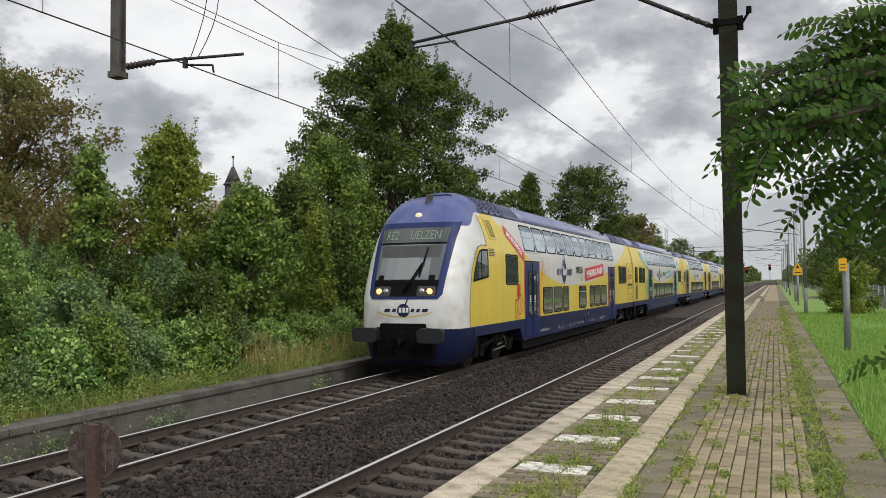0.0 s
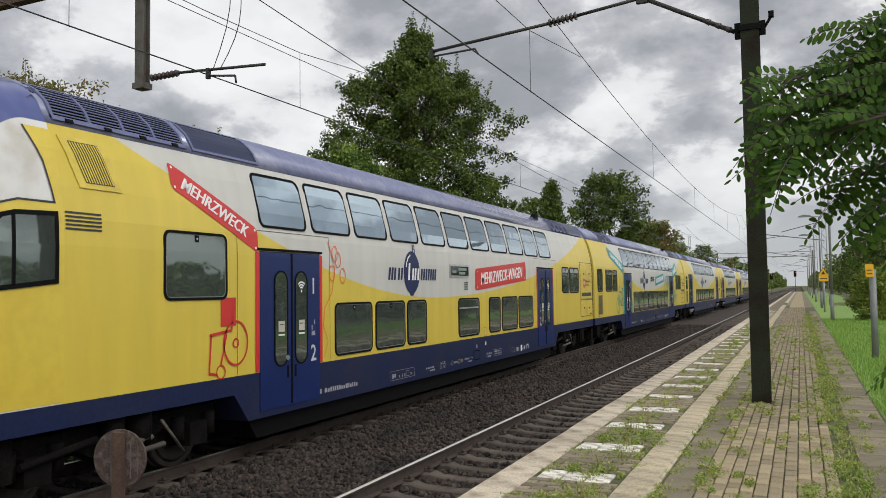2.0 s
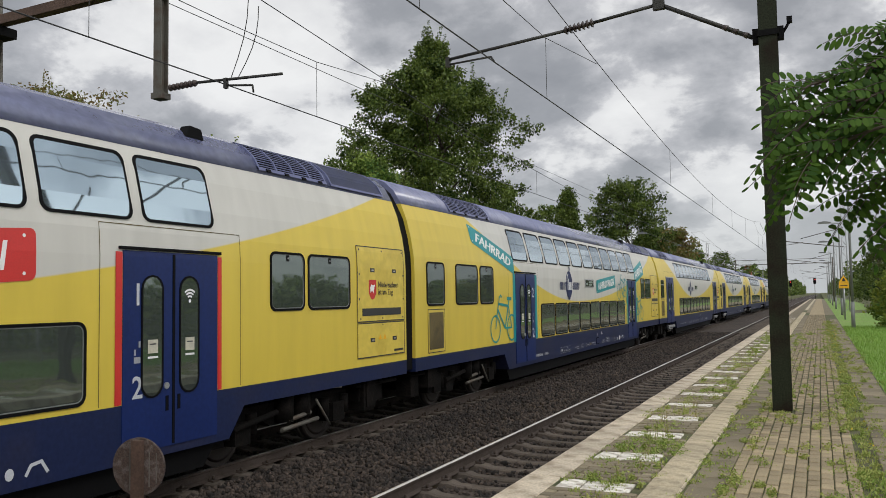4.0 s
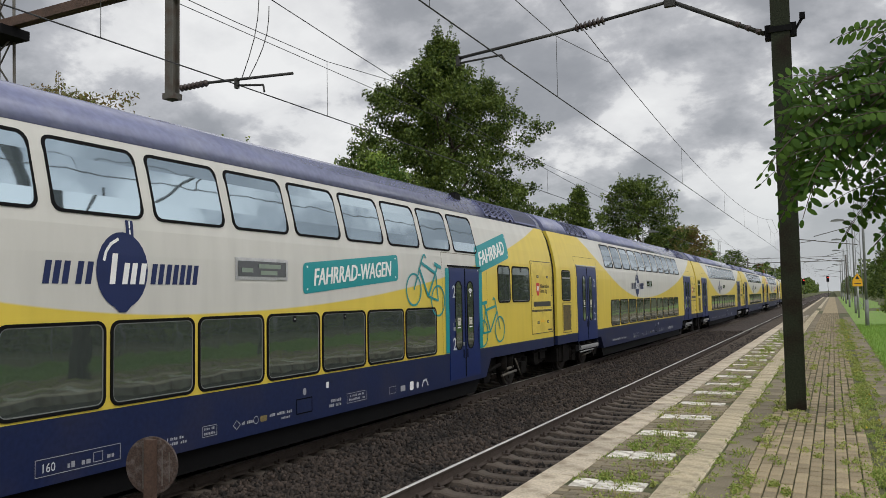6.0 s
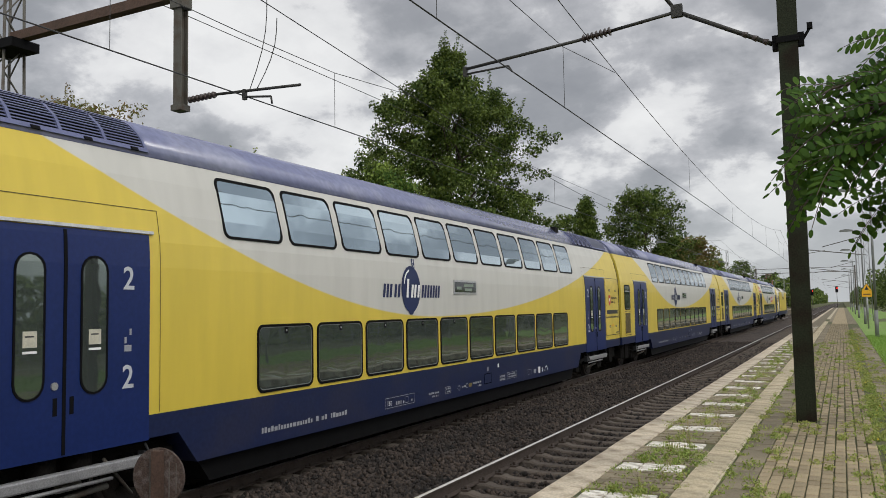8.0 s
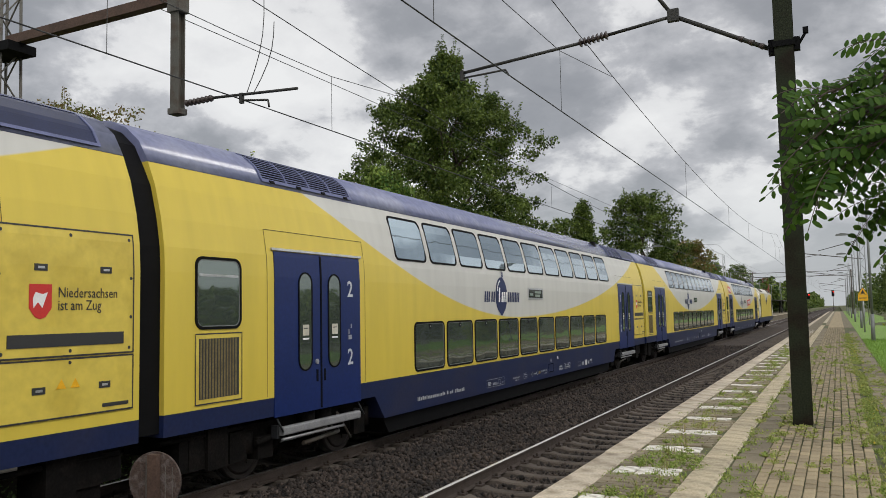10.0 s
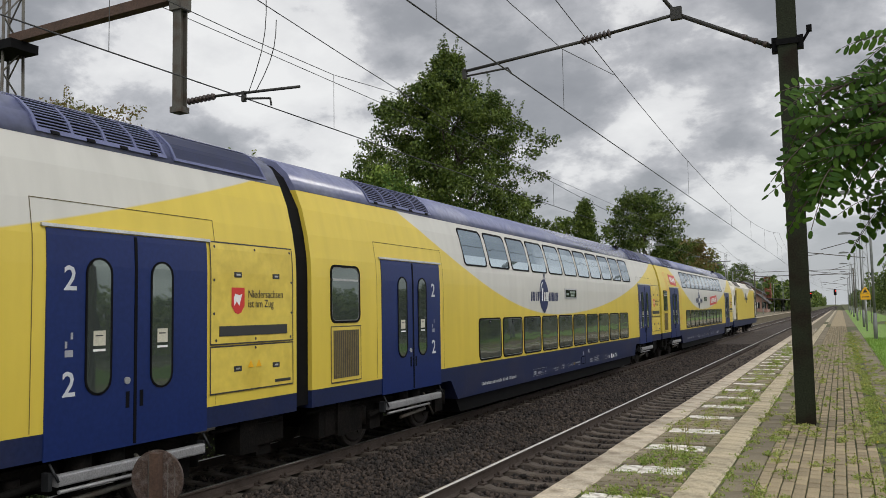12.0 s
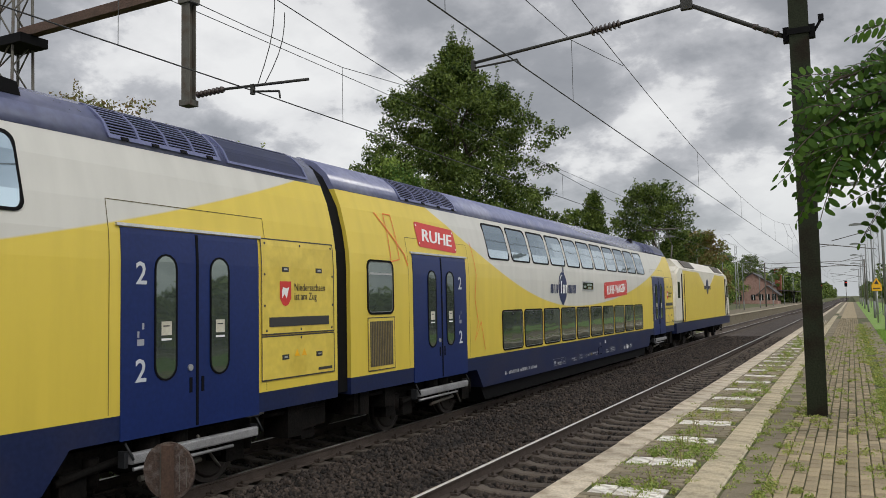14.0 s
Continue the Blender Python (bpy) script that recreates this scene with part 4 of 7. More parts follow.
    stroke(bm, [(y0 - ga, 1.18), (y0 - ga, z1 + 0.3), (y1 + gb, z1 + 0.3), (y1 + gb, 1.18)], 0.009, 0.005)
    part("panel_gap", bm, M_GAP, parent)
    if step:
        bm = bmesh.new()
        prism(bm, rounded(1.33, 1.43, z0 - 0.27, z0 - 0.15, 0.02, 2), "y", y0 + 0.16, y1 - 0.06)
        s = part("folding_step", bm, M_STEP, d, "grey aluminium folding step")
        bm = bmesh.new()
        tube(bm, (1.38, y0 + 0.2, z0 - 0.33), (1.38, y1 - 0.5, z0 - 0.33), 0.022, n=8)
        part("step_rail", bm, M_STEP, s)
        for y in (y0 + 0.10, y1 - 0.02):
            bm = bmesh.new()
            box(bm, 1.28, 1.38, y - 0.025, y + 0.025, z0 - 0.30, z0 - 0.12)
            tube(bm, (1.36, y, z0 - 0.03), (1.43, y + 0.06, z0 - 0.22), 0.014, n=6)
            part("step_arm", bm, M_BUFFER, s)


def emblem(parent, cy):
    """Round blue pendulum emblem; in place of the lettering across it stand short slanted bars."""
    bm = bmesh.new()
    on_side(bm, circle(cy, 2.68, 0.37, 0.43)[:-1], 0.007)
    on_side(bm, [(cy - 0.14, 2.29), (cy - 0.05, 2.21), (cy + 0.05, 2.21), (cy + 0.14, 2.29)], 0.0105)
    on_side(bm, rect(cy + 0.05, cy + 0.16, 3.06, 3.25), 0.0105)
    part("emblem", bm, M_EMBLEM, parent, "round dark blue pendulum emblem with slanted bars")
    bm = bmesh.new()
    stroke(bm, [(cy - 0.27, 2.78), (cy - 0.24, 2.88), (cy - 0.17, 2.97), (cy - 0.06, 3.03)], 0.035, 0.0115)
    stroke(bm, [(cy + 0.105, 3.09), (cy + 0.105, 3.24)], 0.02, 0.014)
    part("emblem_gloss", bm, M_WHITE, parent)
    w, h = 0.078, 0.24
    dark = (-1.04, -0.925, -0.81, -0.64, -0.515, 0.41, 0.525, 0.645, 0.76, 0.875, 0.985, 1.10)
    pale = (-0.19, -0.015, 0.10, 0.235)
    for m, ys, off in ((M_EMBLEM, dark, 0.007), (M_WHITE, pale, 0.011)):
        for y in ys:
            top = h + (0.10 if y == -0.19 else 0)
            sheet("emblem_bar", parent, m, [(cy + y, 2.525), (cy + y + w, 2.525), (cy + y + w + 0.04, 2.525 + top), (cy + y + 0.04, 2.525 + top)], off)


def side_display(parent, y):
    d = sheet("destination_display", parent, M_ALU, rect(y, y + 1.16, 2.60, 2.90), 0.014, 0.012, "framed destination display")
    sheet("display_pane", d, M_DARKGLASS, rect(y + 0.05, y + 1.11, 2.645, 2.855), 0.018)
    for a, b, z in ((0.12, 0.36, 2.70), (0.48, 0.98, 2.76), (0.52, 0.90, 2.67)):
        sheet("display_bar", d, M_DISPLAY, rect(y + a, y + b, z, z + 0.06), 0.021)


def hatch(parent, y0=24.78, y1=26.5):
    """Equipment hatch in the end of the coach, with locks, shield and words."""
    h = sheet("equipment_hatch", parent, M_YELLOW2, rect(y0, y1, 1.93, 3.24), 0.012, 0.012, "yellow equipment hatch with black locks")
    sheet("lower_hatch", parent, M_YELLOW2, rect(y0, y1, 1.31, 1.90), 0.012, 0.012)
    bm = bmesh.new()
    for z0, z1 in ((1.93, 3.24), (1.31, 1.90)):
        stroke(bm, [(y0, z0), (y1, z0), (y1, z1), (y0, z1), (y0, z0)], 0.018, 0.016)
    part("hatch_gap", bm, M_DARKTEXT, h)
    for y, z in ((0.52, 2.83), (1.33, 2.83), (0.52, 1.60), (1.33, 1.60)):
        sheet("lock", h, M_DARKTEXT, rect(y0 + y - 0.075, y0 + y + 0.075, z - 0.035, z + 0.035), 0.018, 0.006)
        sheet("lock_plate", h, M_ALU, rect(y0 + y - 0.04, y0 + y + 0.04, z - 0.012, z + 0.012), 0.022)
    for y, z in ((0.08, 3.18), (0.88, 3.18), (1.66, 3.18), (0.06, 2.75), (1.68, 2.75), (0.06, 2.32), (1.68, 2.32), (0.1, 1.98), (0.88, 1.98), (1.66, 1.98), (0.88, 1.86)):
        sheet("screw", h, M_DARKTEXT, circle(y0 + y, z, 0.02, None, 8)[:-1], 0.018)
    sheet("black_slot", h, M_DARKTEXT, rect(y0 + 0.16, y1 - 0.14, 2.03, 2.16), 0.02, 0.005, "black ventilation slot")
    c = y0 + 0.52
    sheet("shield", h, M_RED, [(c - 0.13, 2.66), (c - 0.13, 2.42), (c - 0.06, 2.33), (c, 2.31), (c + 0.06, 2.33), (c + 0.13, 2.42), (c + 0.13, 2.66)], 0.017, 0, "red shield with a pale shape")
    sheet("shield_shape", h, M_WHITE, [(c - 0.08, 2.42), (c - 0.03, 2.48), (c + 0.02, 2.42), (c + 0.05, 2.50), (c + 0.08, 2.58), (c + 0.02, 2.56), (c - 0.06, 2.58), (c - 0.09, 2.52)], 0.02)
    lettering(h, "slogan", "Niedersachsen", y0 + 0.72, 2.53, 0.15, M_DARKTEXT, 0.018, wide=0.86, weight=0.0)
    lettering(h, "slogan", "ist am Zug", y0 + 0.72, 2.40, 0.15, M_DARKTEXT, 0.018, wide=0.86, weight=0.0)
    sheet("marking", h, M_DARKTEXT, rect(y1 - 0.42, y1 - 0.06, 1.36, 1.40), 0.018)
    for y in (0.78, 0.95):
        sheet("warning_triangle", h, M_SIGNYEL, [(y0 + y - 0.06, 1.60), (y0 + y + 0.06, 1.60), (y0 + y, 1.70)], 0.018)


def louver(parent, y0=0.70, y1=1.57, z0=1.22, z1=2.09):
    bm = bmesh.new()
    on_side(bm, rect(y0, y1, z0, z1), 0.010, 0.01)
    g = part("louver", bm, M_YELLOW2, parent, "upright slatted ventilation louver")
    bm = bmesh.new()
    stroke(bm, [(y0, z0), (y1, z0), (y1, z1), (y0, z1), (y0, z0)], 0.016, 0.014)
    part("louver_edge", bm, M_DARKTEXT, g)
    sheet("louver_well", g, M_DARKTEXT, rect(y0 + 0.06, y1 - 0.06, z0 + 0.06, z1 - 0.06), 0.013)
    bm = bmesh.new()
    n = 13
    for k in range(n):
        y = y0 + 0.08 + (y1 - y0 - 0.16) * k / n
        on_side(bm, rect(y, y + 0.026, z0 + 0.06, z1 - 0.06), 0.018, 0.004)
    part("louver_slats", bm, M_LOUVER, g)


def dashes(parent, rng, y0, y1, z, h, material):
    """A row of small unreadable characters as plain bars."""
    bm = bmesh.new()
    y = y0
    while y < y1:
        w = rng.choice((0.5, 0.7, 0.7, 0.9)) * h
        if rng.random() < 0.86:
            on_side(bm, rect(y, min(y + w, y1 + h), z, z + h * rng.choice((0.75, 1.0, 1.0))), 0.004)
        y += w + 0.28 * h
    return tagged(part("marking", bm, material, parent), kind="stuff")


def frame_mark(parent, y0, y1, z0, z1):
    bm = bmesh.new()
    stroke(bm, [(y0, z0), (y1, z0), (y1, z1), (y0, z1), (y0, z0)], 0.007, 0.004)
    return part("marking_frame", bm, M_MARK, parent)


def markings(parent, rng):
    """Small pale markings and a locker along the skirt."""
    dashes(parent, rng, 6.6, 8.7, 0.66, 0.075, M_MARK)
    f = frame_mark(parent, 9.95, 11.02, 0.60, 0.77)
    lettering(f, "marking_number", "160", 10.01, 0.635, 0.13, M_NUMBER, 0.005, wide=0.9, weight=0.0)
    dashes(f, rng, 10.33, 10.62, 0.63, 0.06, M_MARK)
    frame_mark(f, 10.66, 10.78, 0.63, 0.73)
    dashes(f, rng, 10.84, 10.92, 0.64, 0.05, M_MARK)
    dashes(parent, rng, 11.58, 12.02, 0.67, 0.035, M_MARK)
    dashes(parent, rng, 11.75, 12.02, 0.61, 0.035, M_MARK)
    f = frame_mark(parent, 12.33, 12.59, 0.62, 0.75)
    dashes(f, rng, 12.36, 12.56, 0.70, 0.03, M_MARK)
    dashes(f, rng, 12.36, 12.56, 0.64, 0.03, M_MARK)
    bm = bmesh.new()
    stroke(bm, [(12.91, 0.68), (12.98, 0.74), (13.05, 0.68), (12.98, 0.62), (12.91, 0.68)], 0.009, 0.004)
    stroke(bm, circle(13.38, 0.69, 0.05, None, 14), 0.009, 0.004)
    part("marking_sign", bm, M_MARK, parent)
    dashes(parent, rng, 13.08, 13.30, 0.665, 0.04, M_MARK)
    sheet("marking_plate", parent, M_LOUVER, rounded(13.47, 13.62, 0.65, 0.73, 0.02, 2), 0.004)
    dashes(parent, rng, 13.68, 14.2, 0.69, 0.04, M_MARK)
    dashes(parent, rng, 13.95, 14.15, 0.62, 0.035, M_MARK)
    lk = sheet("locker_flap", parent, M_BLUE, rect(14.31, 14.70, 0.64, 0.85), 0.008, 0.008, "small dark blue locker flap")
    bm = bmesh.new()
    stroke(bm, [(14.31, 0.64), (14.70, 0.64), (14.70, 0.85), (14.31, 0.85), (14.31, 0.64)], 0.018, 0.0105)
    part("locker_edge", bm, M_BLACK, lk)
    sheet("marking", parent, M_MARK, circle(14.52, 0.95, 0.045, 0.055, 12)[:-1], 0.004)
    sheet("marking", parent, M_WHITE, rect(15.10, 15.17, 0.94, 1.03), 0.004)
    for z in (0.70, 0.63):
        dashes(parent, rng, 15.18, 15.52, z, 0.045, M_MARK)
    f = frame_mark(parent, 15.70, 16.30, 0.63, 0.78)
    dashes(f, rng, 15.76, 16.24, 0.72, 0.035, M_MARK)
    dashes(f, rng, 15.76, 16.24, 0.66, 0.035, M_MARK)
    frame_mark(parent, 17.10, 17.34, 0.62, 0.74)
    sheet("marking", parent, M_MARK, rect(17.52, 17.70, 0.62, 0.72), 0.004)
    sheet("marking", parent, M_WHITE, rounded(17.88, 18.03, 0.60, 0.76, 0.03, 2), 0.004)
    sheet("marking", parent, M_NUMBER, circle(18.20, 0.67, 0.05, 0.06, 12)[:-1], 0.004)
    bm = bmesh.new()
    stroke(bm, [(18.38, 0.62), (18.44, 0.72), (18.56, 0.74), (18.64, 0.62)], 0.035, 0.004)
    part("marking", bm, M_NUMBER, parent)


def bogie(parent, yc, axle=1.25):
    """Bogie frame with springs, axle boxes and dampers; the wheelsets turn on it."""
    bm = bmesh.new()
    for s in (-1, 1):
        x = 1.0 * s
        prism(bm, [(yc - 1.7, 0.62), (yc - 0.75, 0.62), (yc - 0.45, 0.46), (yc + 0.45, 0.46), (yc + 0.75, 0.62), (yc + 1.7, 0.62), (yc + 1.7, 0.80), (yc - 1.7, 0.80)], "x", x - 0.09, x + 0.09)
        for a in (-axle, axle):
            box(bm, x - 0.12, x + 0.22 * s if s > 0 else x + 0.12, yc + a - 0.17, yc + a + 0.17, 0.32, 0.62)
            tube(bm, (x + 0.12 * s, yc + a - 0.3, 0.42), (x + 0.12 * s, yc + a - 0.3, 0.72), 0.09, n=10)
            tube(bm, (x + 0.12 * s, yc + a + 0.3, 0.42), (x + 0.12 * s, yc + a + 0.3, 0.72), 0.09, n=10)
        tube(bm, (x + 0.14 * s, yc - 0.2, 0.5), (x + 0.14 * s, yc - 0.2, 0.9), 0.16, n=12)
        tube(bm, (x + 0.14 * s, yc + 0.25, 0.5), (x + 0.14 * s, yc + 0.25, 0.9), 0.16, n=12)
        tube(bm, (x + 0.24 * s, yc - 1.5, 0.55), (x + 0.24 * s, yc - 0.5, 0.68), 0.045, n=8)
        box(bm, x - 0.05, x + 0.18 * s if s > 0 else x + 0.05, yc - 1.95, yc - 1.6, 0.35, 0.75)
    box(bm, -1.0, 1.0, yc - 0.3, yc + 0.3, 0.5, 0.78)
    # long centre box, added to block light from the far side
    box(bm, -0.58, 0.58, yc - 2.1, yc + 2.1, 0.40, 0.89)
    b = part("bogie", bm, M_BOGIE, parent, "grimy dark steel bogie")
    bm = bmesh.new()
    for z, w in ((0.40, 0.4), (0.52, 0.25)):
        tube(bm, (1.26, yc - w, z), (1.26, yc + w * 1.4, z + 0.05), 0.035, n=8)
    tube(bm, (1.27, yc + 0.5, 0.75), (1.27, yc + 0.9, 0.30), 0.02, n=6)
    part("damper", bm, M_OLDSTEEL, b)
    sets = []
    for a in (-axle, axle):
        bm = bmesh.new()
        for s in (-1, 1):
            tube(bm, (s * 0.685, 0, 0), (s * 0.80, 0, 0), 0.46, n=28)
            tube(bm, (s * 0.64, 0, 0), (s * 0.685, 0, 0), 0.485, n=28)
            tube(bm, (s * 0.80, 0, 0), (s * 0.815, 0, 0), 0.40, 0.36, n=20)
            tube(bm, (s * 0.80, 0, 0), (s * 1.2, 0, 0), 0.10, n=10)
            for k in range(4):
                q = k * math.pi / 2
                tube(bm, (s * 0.81, 0.25 * math.cos(q), 0.25 * math.sin(q)), (s * 0.83, 0.25 * math.cos(q), 0.25 * math.sin(q)), 0.05, n=6)
        tube(bm, (-0.7, 0, 0), (0.7, 0, 0), 0.09, n=10)
        w = part("wheelset", bm, M_WHEEL, parent)
        w.location = (0, yc + a, 0.46)
        WHEELS.append((w, yc + a))


def underfloor(parent, rng, y0, y1):
    """Boxes, hoses and pipes under the ends of the coach."""
    bm = bmesh.new()
    for k in range(4):
        y = rng.uniform(y0, y1 - 0.3)
        box(bm, 0.85, rng.uniform(1.15, 1.3), y, y + rng.uniform(0.2, 0.45), rng.uniform(0.35, 0.6), 0.9)
    tube(bm, (1.2, y0, 0.80), (1.2, y1, 0.80), 0.03, n=6)
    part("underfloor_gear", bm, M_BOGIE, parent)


def bicycle(parent, y, z, s, material, flip=1, turn=0.0):
    """Outline drawing of a bicycle; y, z is its rear hub, flip 1 points the handlebar along +y."""
    bm = bmesh.new()
    c, si = math.cos(radians(turn)), math.sin(radians(turn))

    def at(p):
        a, b = p[0] * flip * s, p[1] * s
        return (y + a * c - b * si, z + a * si + b * c)
    for k, cx in enumerate((0.0, 0.88)):
        stroke(bm, [at(q) for q in circle(cx, 0.0, 0.245, 0.245, 30)], 0.032 * s, 0.012 + 0.0004 * k)
    thick = ([(0.16, 0.42), (0.69, 0.47)], [(0.13, 0.55), (0.37, 0.0)], [(0.37, 0.0), (0.77, 0.38)])
    thin = ([(0.0, 0.0), (0.17, 0.42)], [(0.0, 0.0), (0.37, 0.0)], [(0.66, 0.60), (0.74, 0.40), (0.88, 0.0)], [(0.54, 0.59), (0.60, 0.63), (0.66, 0.60)])
    for runs, w in ((thick, 0.048), (thin, 0.034)):
        for k, pts in enumerate(runs):
            stroke(bm, [at(q) for q in pts], w * s, 0.0128 + 0.0004 * k + (0.0016 if w < 0.04 else 0))
    stroke(bm, [at(q) for q in ((0.0, 0.56), (0.25, 0.57))], 0.06 * s, 0.0165)
    part("bicycle_drawing", bm, material, parent, "outline drawing of a bicycle")


def banner(parent, y0, y1, z0, z1, tilt, words, material, cap=0.52):
    """Coloured banner with rounded corners, painted bolts and words; tilt is its rise along the side."""
    rise = lambda y: tilt * (y - y0) / (y1 - y0)
    pts = [(y, z + rise(y)) for y, z in rounded(y0, y1, z0, z1, 0.07, 3)]
    b = sheet("banner", parent, material, pts, 0.008, 0, ("red" if material is M_RED else "teal") + " banner with white capital letters")
    ang = math.degrees(math.atan2(tilt, y1 - y0))
    h = z1 - z0
    lettering(b, "banner_lettering", words, y0 + (y1 - y0) * 0.085, z0 + h * (1 - cap) / 2 + tilt * 0.085, 1.0, M_WHITE, 0.013, slant=0.27, turn=ang, fit=((y1 - y0) * 0.84, h * cap), weight=0.003, bold=0.028)
    for fy, fz in ((0.035, 0.14), (0.035, 0.86), (0.965, 0.14), (0.965, 0.86)):
        yy = y0 + (y1 - y0) * fy
        sheet("painted_bolt", b, M_WHITE, circle(yy, z0 + tilt * fy + h * fz, 0.02, None, 8)[:-1], 0.013)


WHEELS = []


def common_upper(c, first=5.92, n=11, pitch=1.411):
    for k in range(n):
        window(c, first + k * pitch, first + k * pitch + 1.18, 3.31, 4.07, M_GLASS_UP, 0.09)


def coach_high_door(label, rng):
    """Coach with its doors over the bogies and folding steps."""
    c = thing("coach", label, "train coach", group="coaches of the train")
    coach_body(c, 0.19, 26.61, 5.37, 21.45)
    common_upper(c)
    for k in range(10):
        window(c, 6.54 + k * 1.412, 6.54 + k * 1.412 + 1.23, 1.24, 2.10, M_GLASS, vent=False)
    window(c, 0.73, 1.53, 2.18, 3.03, M_GLASS, 0.1, vent=True)
    louver(c)
    door(c, 2.28, 4.57, 0.88, 3.22, "22", step=True)
    door(c, 22.4, 24.72, 0.88, 3.22, "22", right_numbers=False, step=True)
    hatch(c)
    emblem(c, 10.95)
    side_display(c, 12.8)
    roof_grille(c, 2.4, 4.8)
    roof_grille(c, 22.5, 24.3)
    roof_panel(c, 24.5, 26.25)
    markings(c, rng)
    bogie(c, 3.55)
    bogie(c, 23.2)
    underfloor(c, rng, 0.3, 1.8)
    underfloor(c, rng, 25.0, 26.5)
    return c


def coach_bike(rng):
    c = thing("coach", "yellow cream and blue double-deck coach with teal bicycle banners", "train coach", group="coaches of the train")
    coach_body(c, 0.19, 26.61, 5.45, 21.6)
    common_upper(c, 5.94)
    for k in range(8):
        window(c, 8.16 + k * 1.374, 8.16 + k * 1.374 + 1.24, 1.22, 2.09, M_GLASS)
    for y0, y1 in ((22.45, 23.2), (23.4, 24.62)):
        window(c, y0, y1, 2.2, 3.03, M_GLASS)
    for y0, y1 in ((0.75, 1.55), (2.2, 3.4), (3.6, 4.4)):
        window(c, y0, y1, 2.2, 3.03, M_GLASS)
    louver(c, 0.75, 1.55)
    door(c, 6.0, 7.58, 0.6, 2.94, "22", trim=M_TEAL)
    door(c, 19.68, 21.25, 0.6, 2.94, "22", right_numbers=False, trim=M_TEAL)
    hatch(c)
    emblem(c, 11.04)
    side_display(c, 12.95)
    banner(c, 14.50, 17.48, 2.40, 2.87, 0.24, "FAHRRAD-WAGEN", M_TEAL, 0.56)
    banner(c, 21.12, 23.25, 2.80, 3.42, 0.46, "FAHRRAD", M_TEAL, 0.5)
    banner(c, 3.3, 5.94, 3.6, 4.05, -0.70, "FAHRRAD", M_TEAL, 0.52)
    bicycle(c, 19.14, 2.25, 1.22, M_TEAL, -1, -12)
    bicycle(c, 21.43, 1.49, 1.2, M_TEAL, 1, 3)
    bicycle(c, 5.66, 1.55, 1.3, M_TEAL, -1, 0)
    roof_grille(c, 2.6, 5.0)
    roof_grille(c, 22.5, 24.3)
    roof_panel(c, 24.5, 26.25)
    markings(c, rng)
    bogie(c, 3.4)
    bogie(c, 23.3)
    underfloor(c, rng, 0.3, 1.5)
    underfloor(c, rng, 25.2, 26.5)
    return c


def ellipse_ring(z, yf, w, depth, back, n=30, pw=3.0):
    """Plan outline of the cab at one height, from one flank round the front to the other."""
    flat = [back + (yf + depth - back) * k / 14 for k in range(14)]
    pts = [(w, y) for y in flat]
    for k in range(n + 1):
        a = math.pi * k / n
        cx, sy = math.cos(a), math.sin(a)
        x = w * math.copysign(abs(cx) ** (2 / pw), cx)
        y = yf + depth * (1 - abs(sy) ** (2 / pw))
        pts.append((x, y))
    return pts + [(-w, y) for y in flat[::-1]]


NOSE = [(1.16, -0.18), (1.5, -0.2), (1.9, -0.19), (2.4, 0.0), (2.9, 0.24), (3.4, 0.47), (3.78, 0.66), (3.95, 0.76), (4.14, 0.92), (4.3, 1.08), (4.45, 1.28), (4.56, 1.5), (4.64, 1.8), (4.71, 2.1), (4.80, 2.36)]


def nose_y(z):
    for (za, ya), (zb, yb) in zip(NOSE, NOSE[1:]):
        if z <= zb:
            return ya + (yb - ya) * (z - za) / (zb - za)
    return 2.3


def on_front(bm, outline, off):
    """A sheet of outline (x, z) on the cab front."""
    t = bmesh.new()
    f = t.faces.new([t.verts.new((x, 0, z)) for x, z in outline])
    for xc in (-1.1, -1.06, -1.02, -0.97, -0.9, -0.8, -0.6, -0.3, 0, 0.3, 0.6, 0.8, 0.9, 0.97, 1.02, 1.06, 1.1):
        bmesh.ops.bisect_plane(t, geom=t.verts[:] + t.edges[:] + t.faces[:], plane_co=(xc, 0, 0), plane_no=(1, 0, 0), dist=1e-4)
    for zc in (1.5, 1.9, 2.4, 2.9, 3.4, 3.78, 3.95, 4.14):
        bmesh.ops.bisect_plane(t, geom=t.verts[:] + t.edges[:] + t.faces[:], plane_co=(0, 0, zc), plane_no=(0, 0, 1), dist=1e-4)
    for v in t.verts:
        w = side_x(v.co.z)
        q = min(0.999, abs(v.co.x) / w)
        v.co.y = nose_y(v.co.z) + 0.95 * (1 - (1 - q ** 3.0) ** (1 / 3.0)) - off
    me = bpy.data.meshes.new("tmp")
    t.to_mesh(me)
    t.free()
    bm.from_mesh(me)
    bpy.data.meshes.remove(me)


def front(name, parent, material, outline, off=0.006, label=""):
    bm = bmesh.new()
    on_front(bm, outline, off)
    return part(name, bm, material, parent, label)


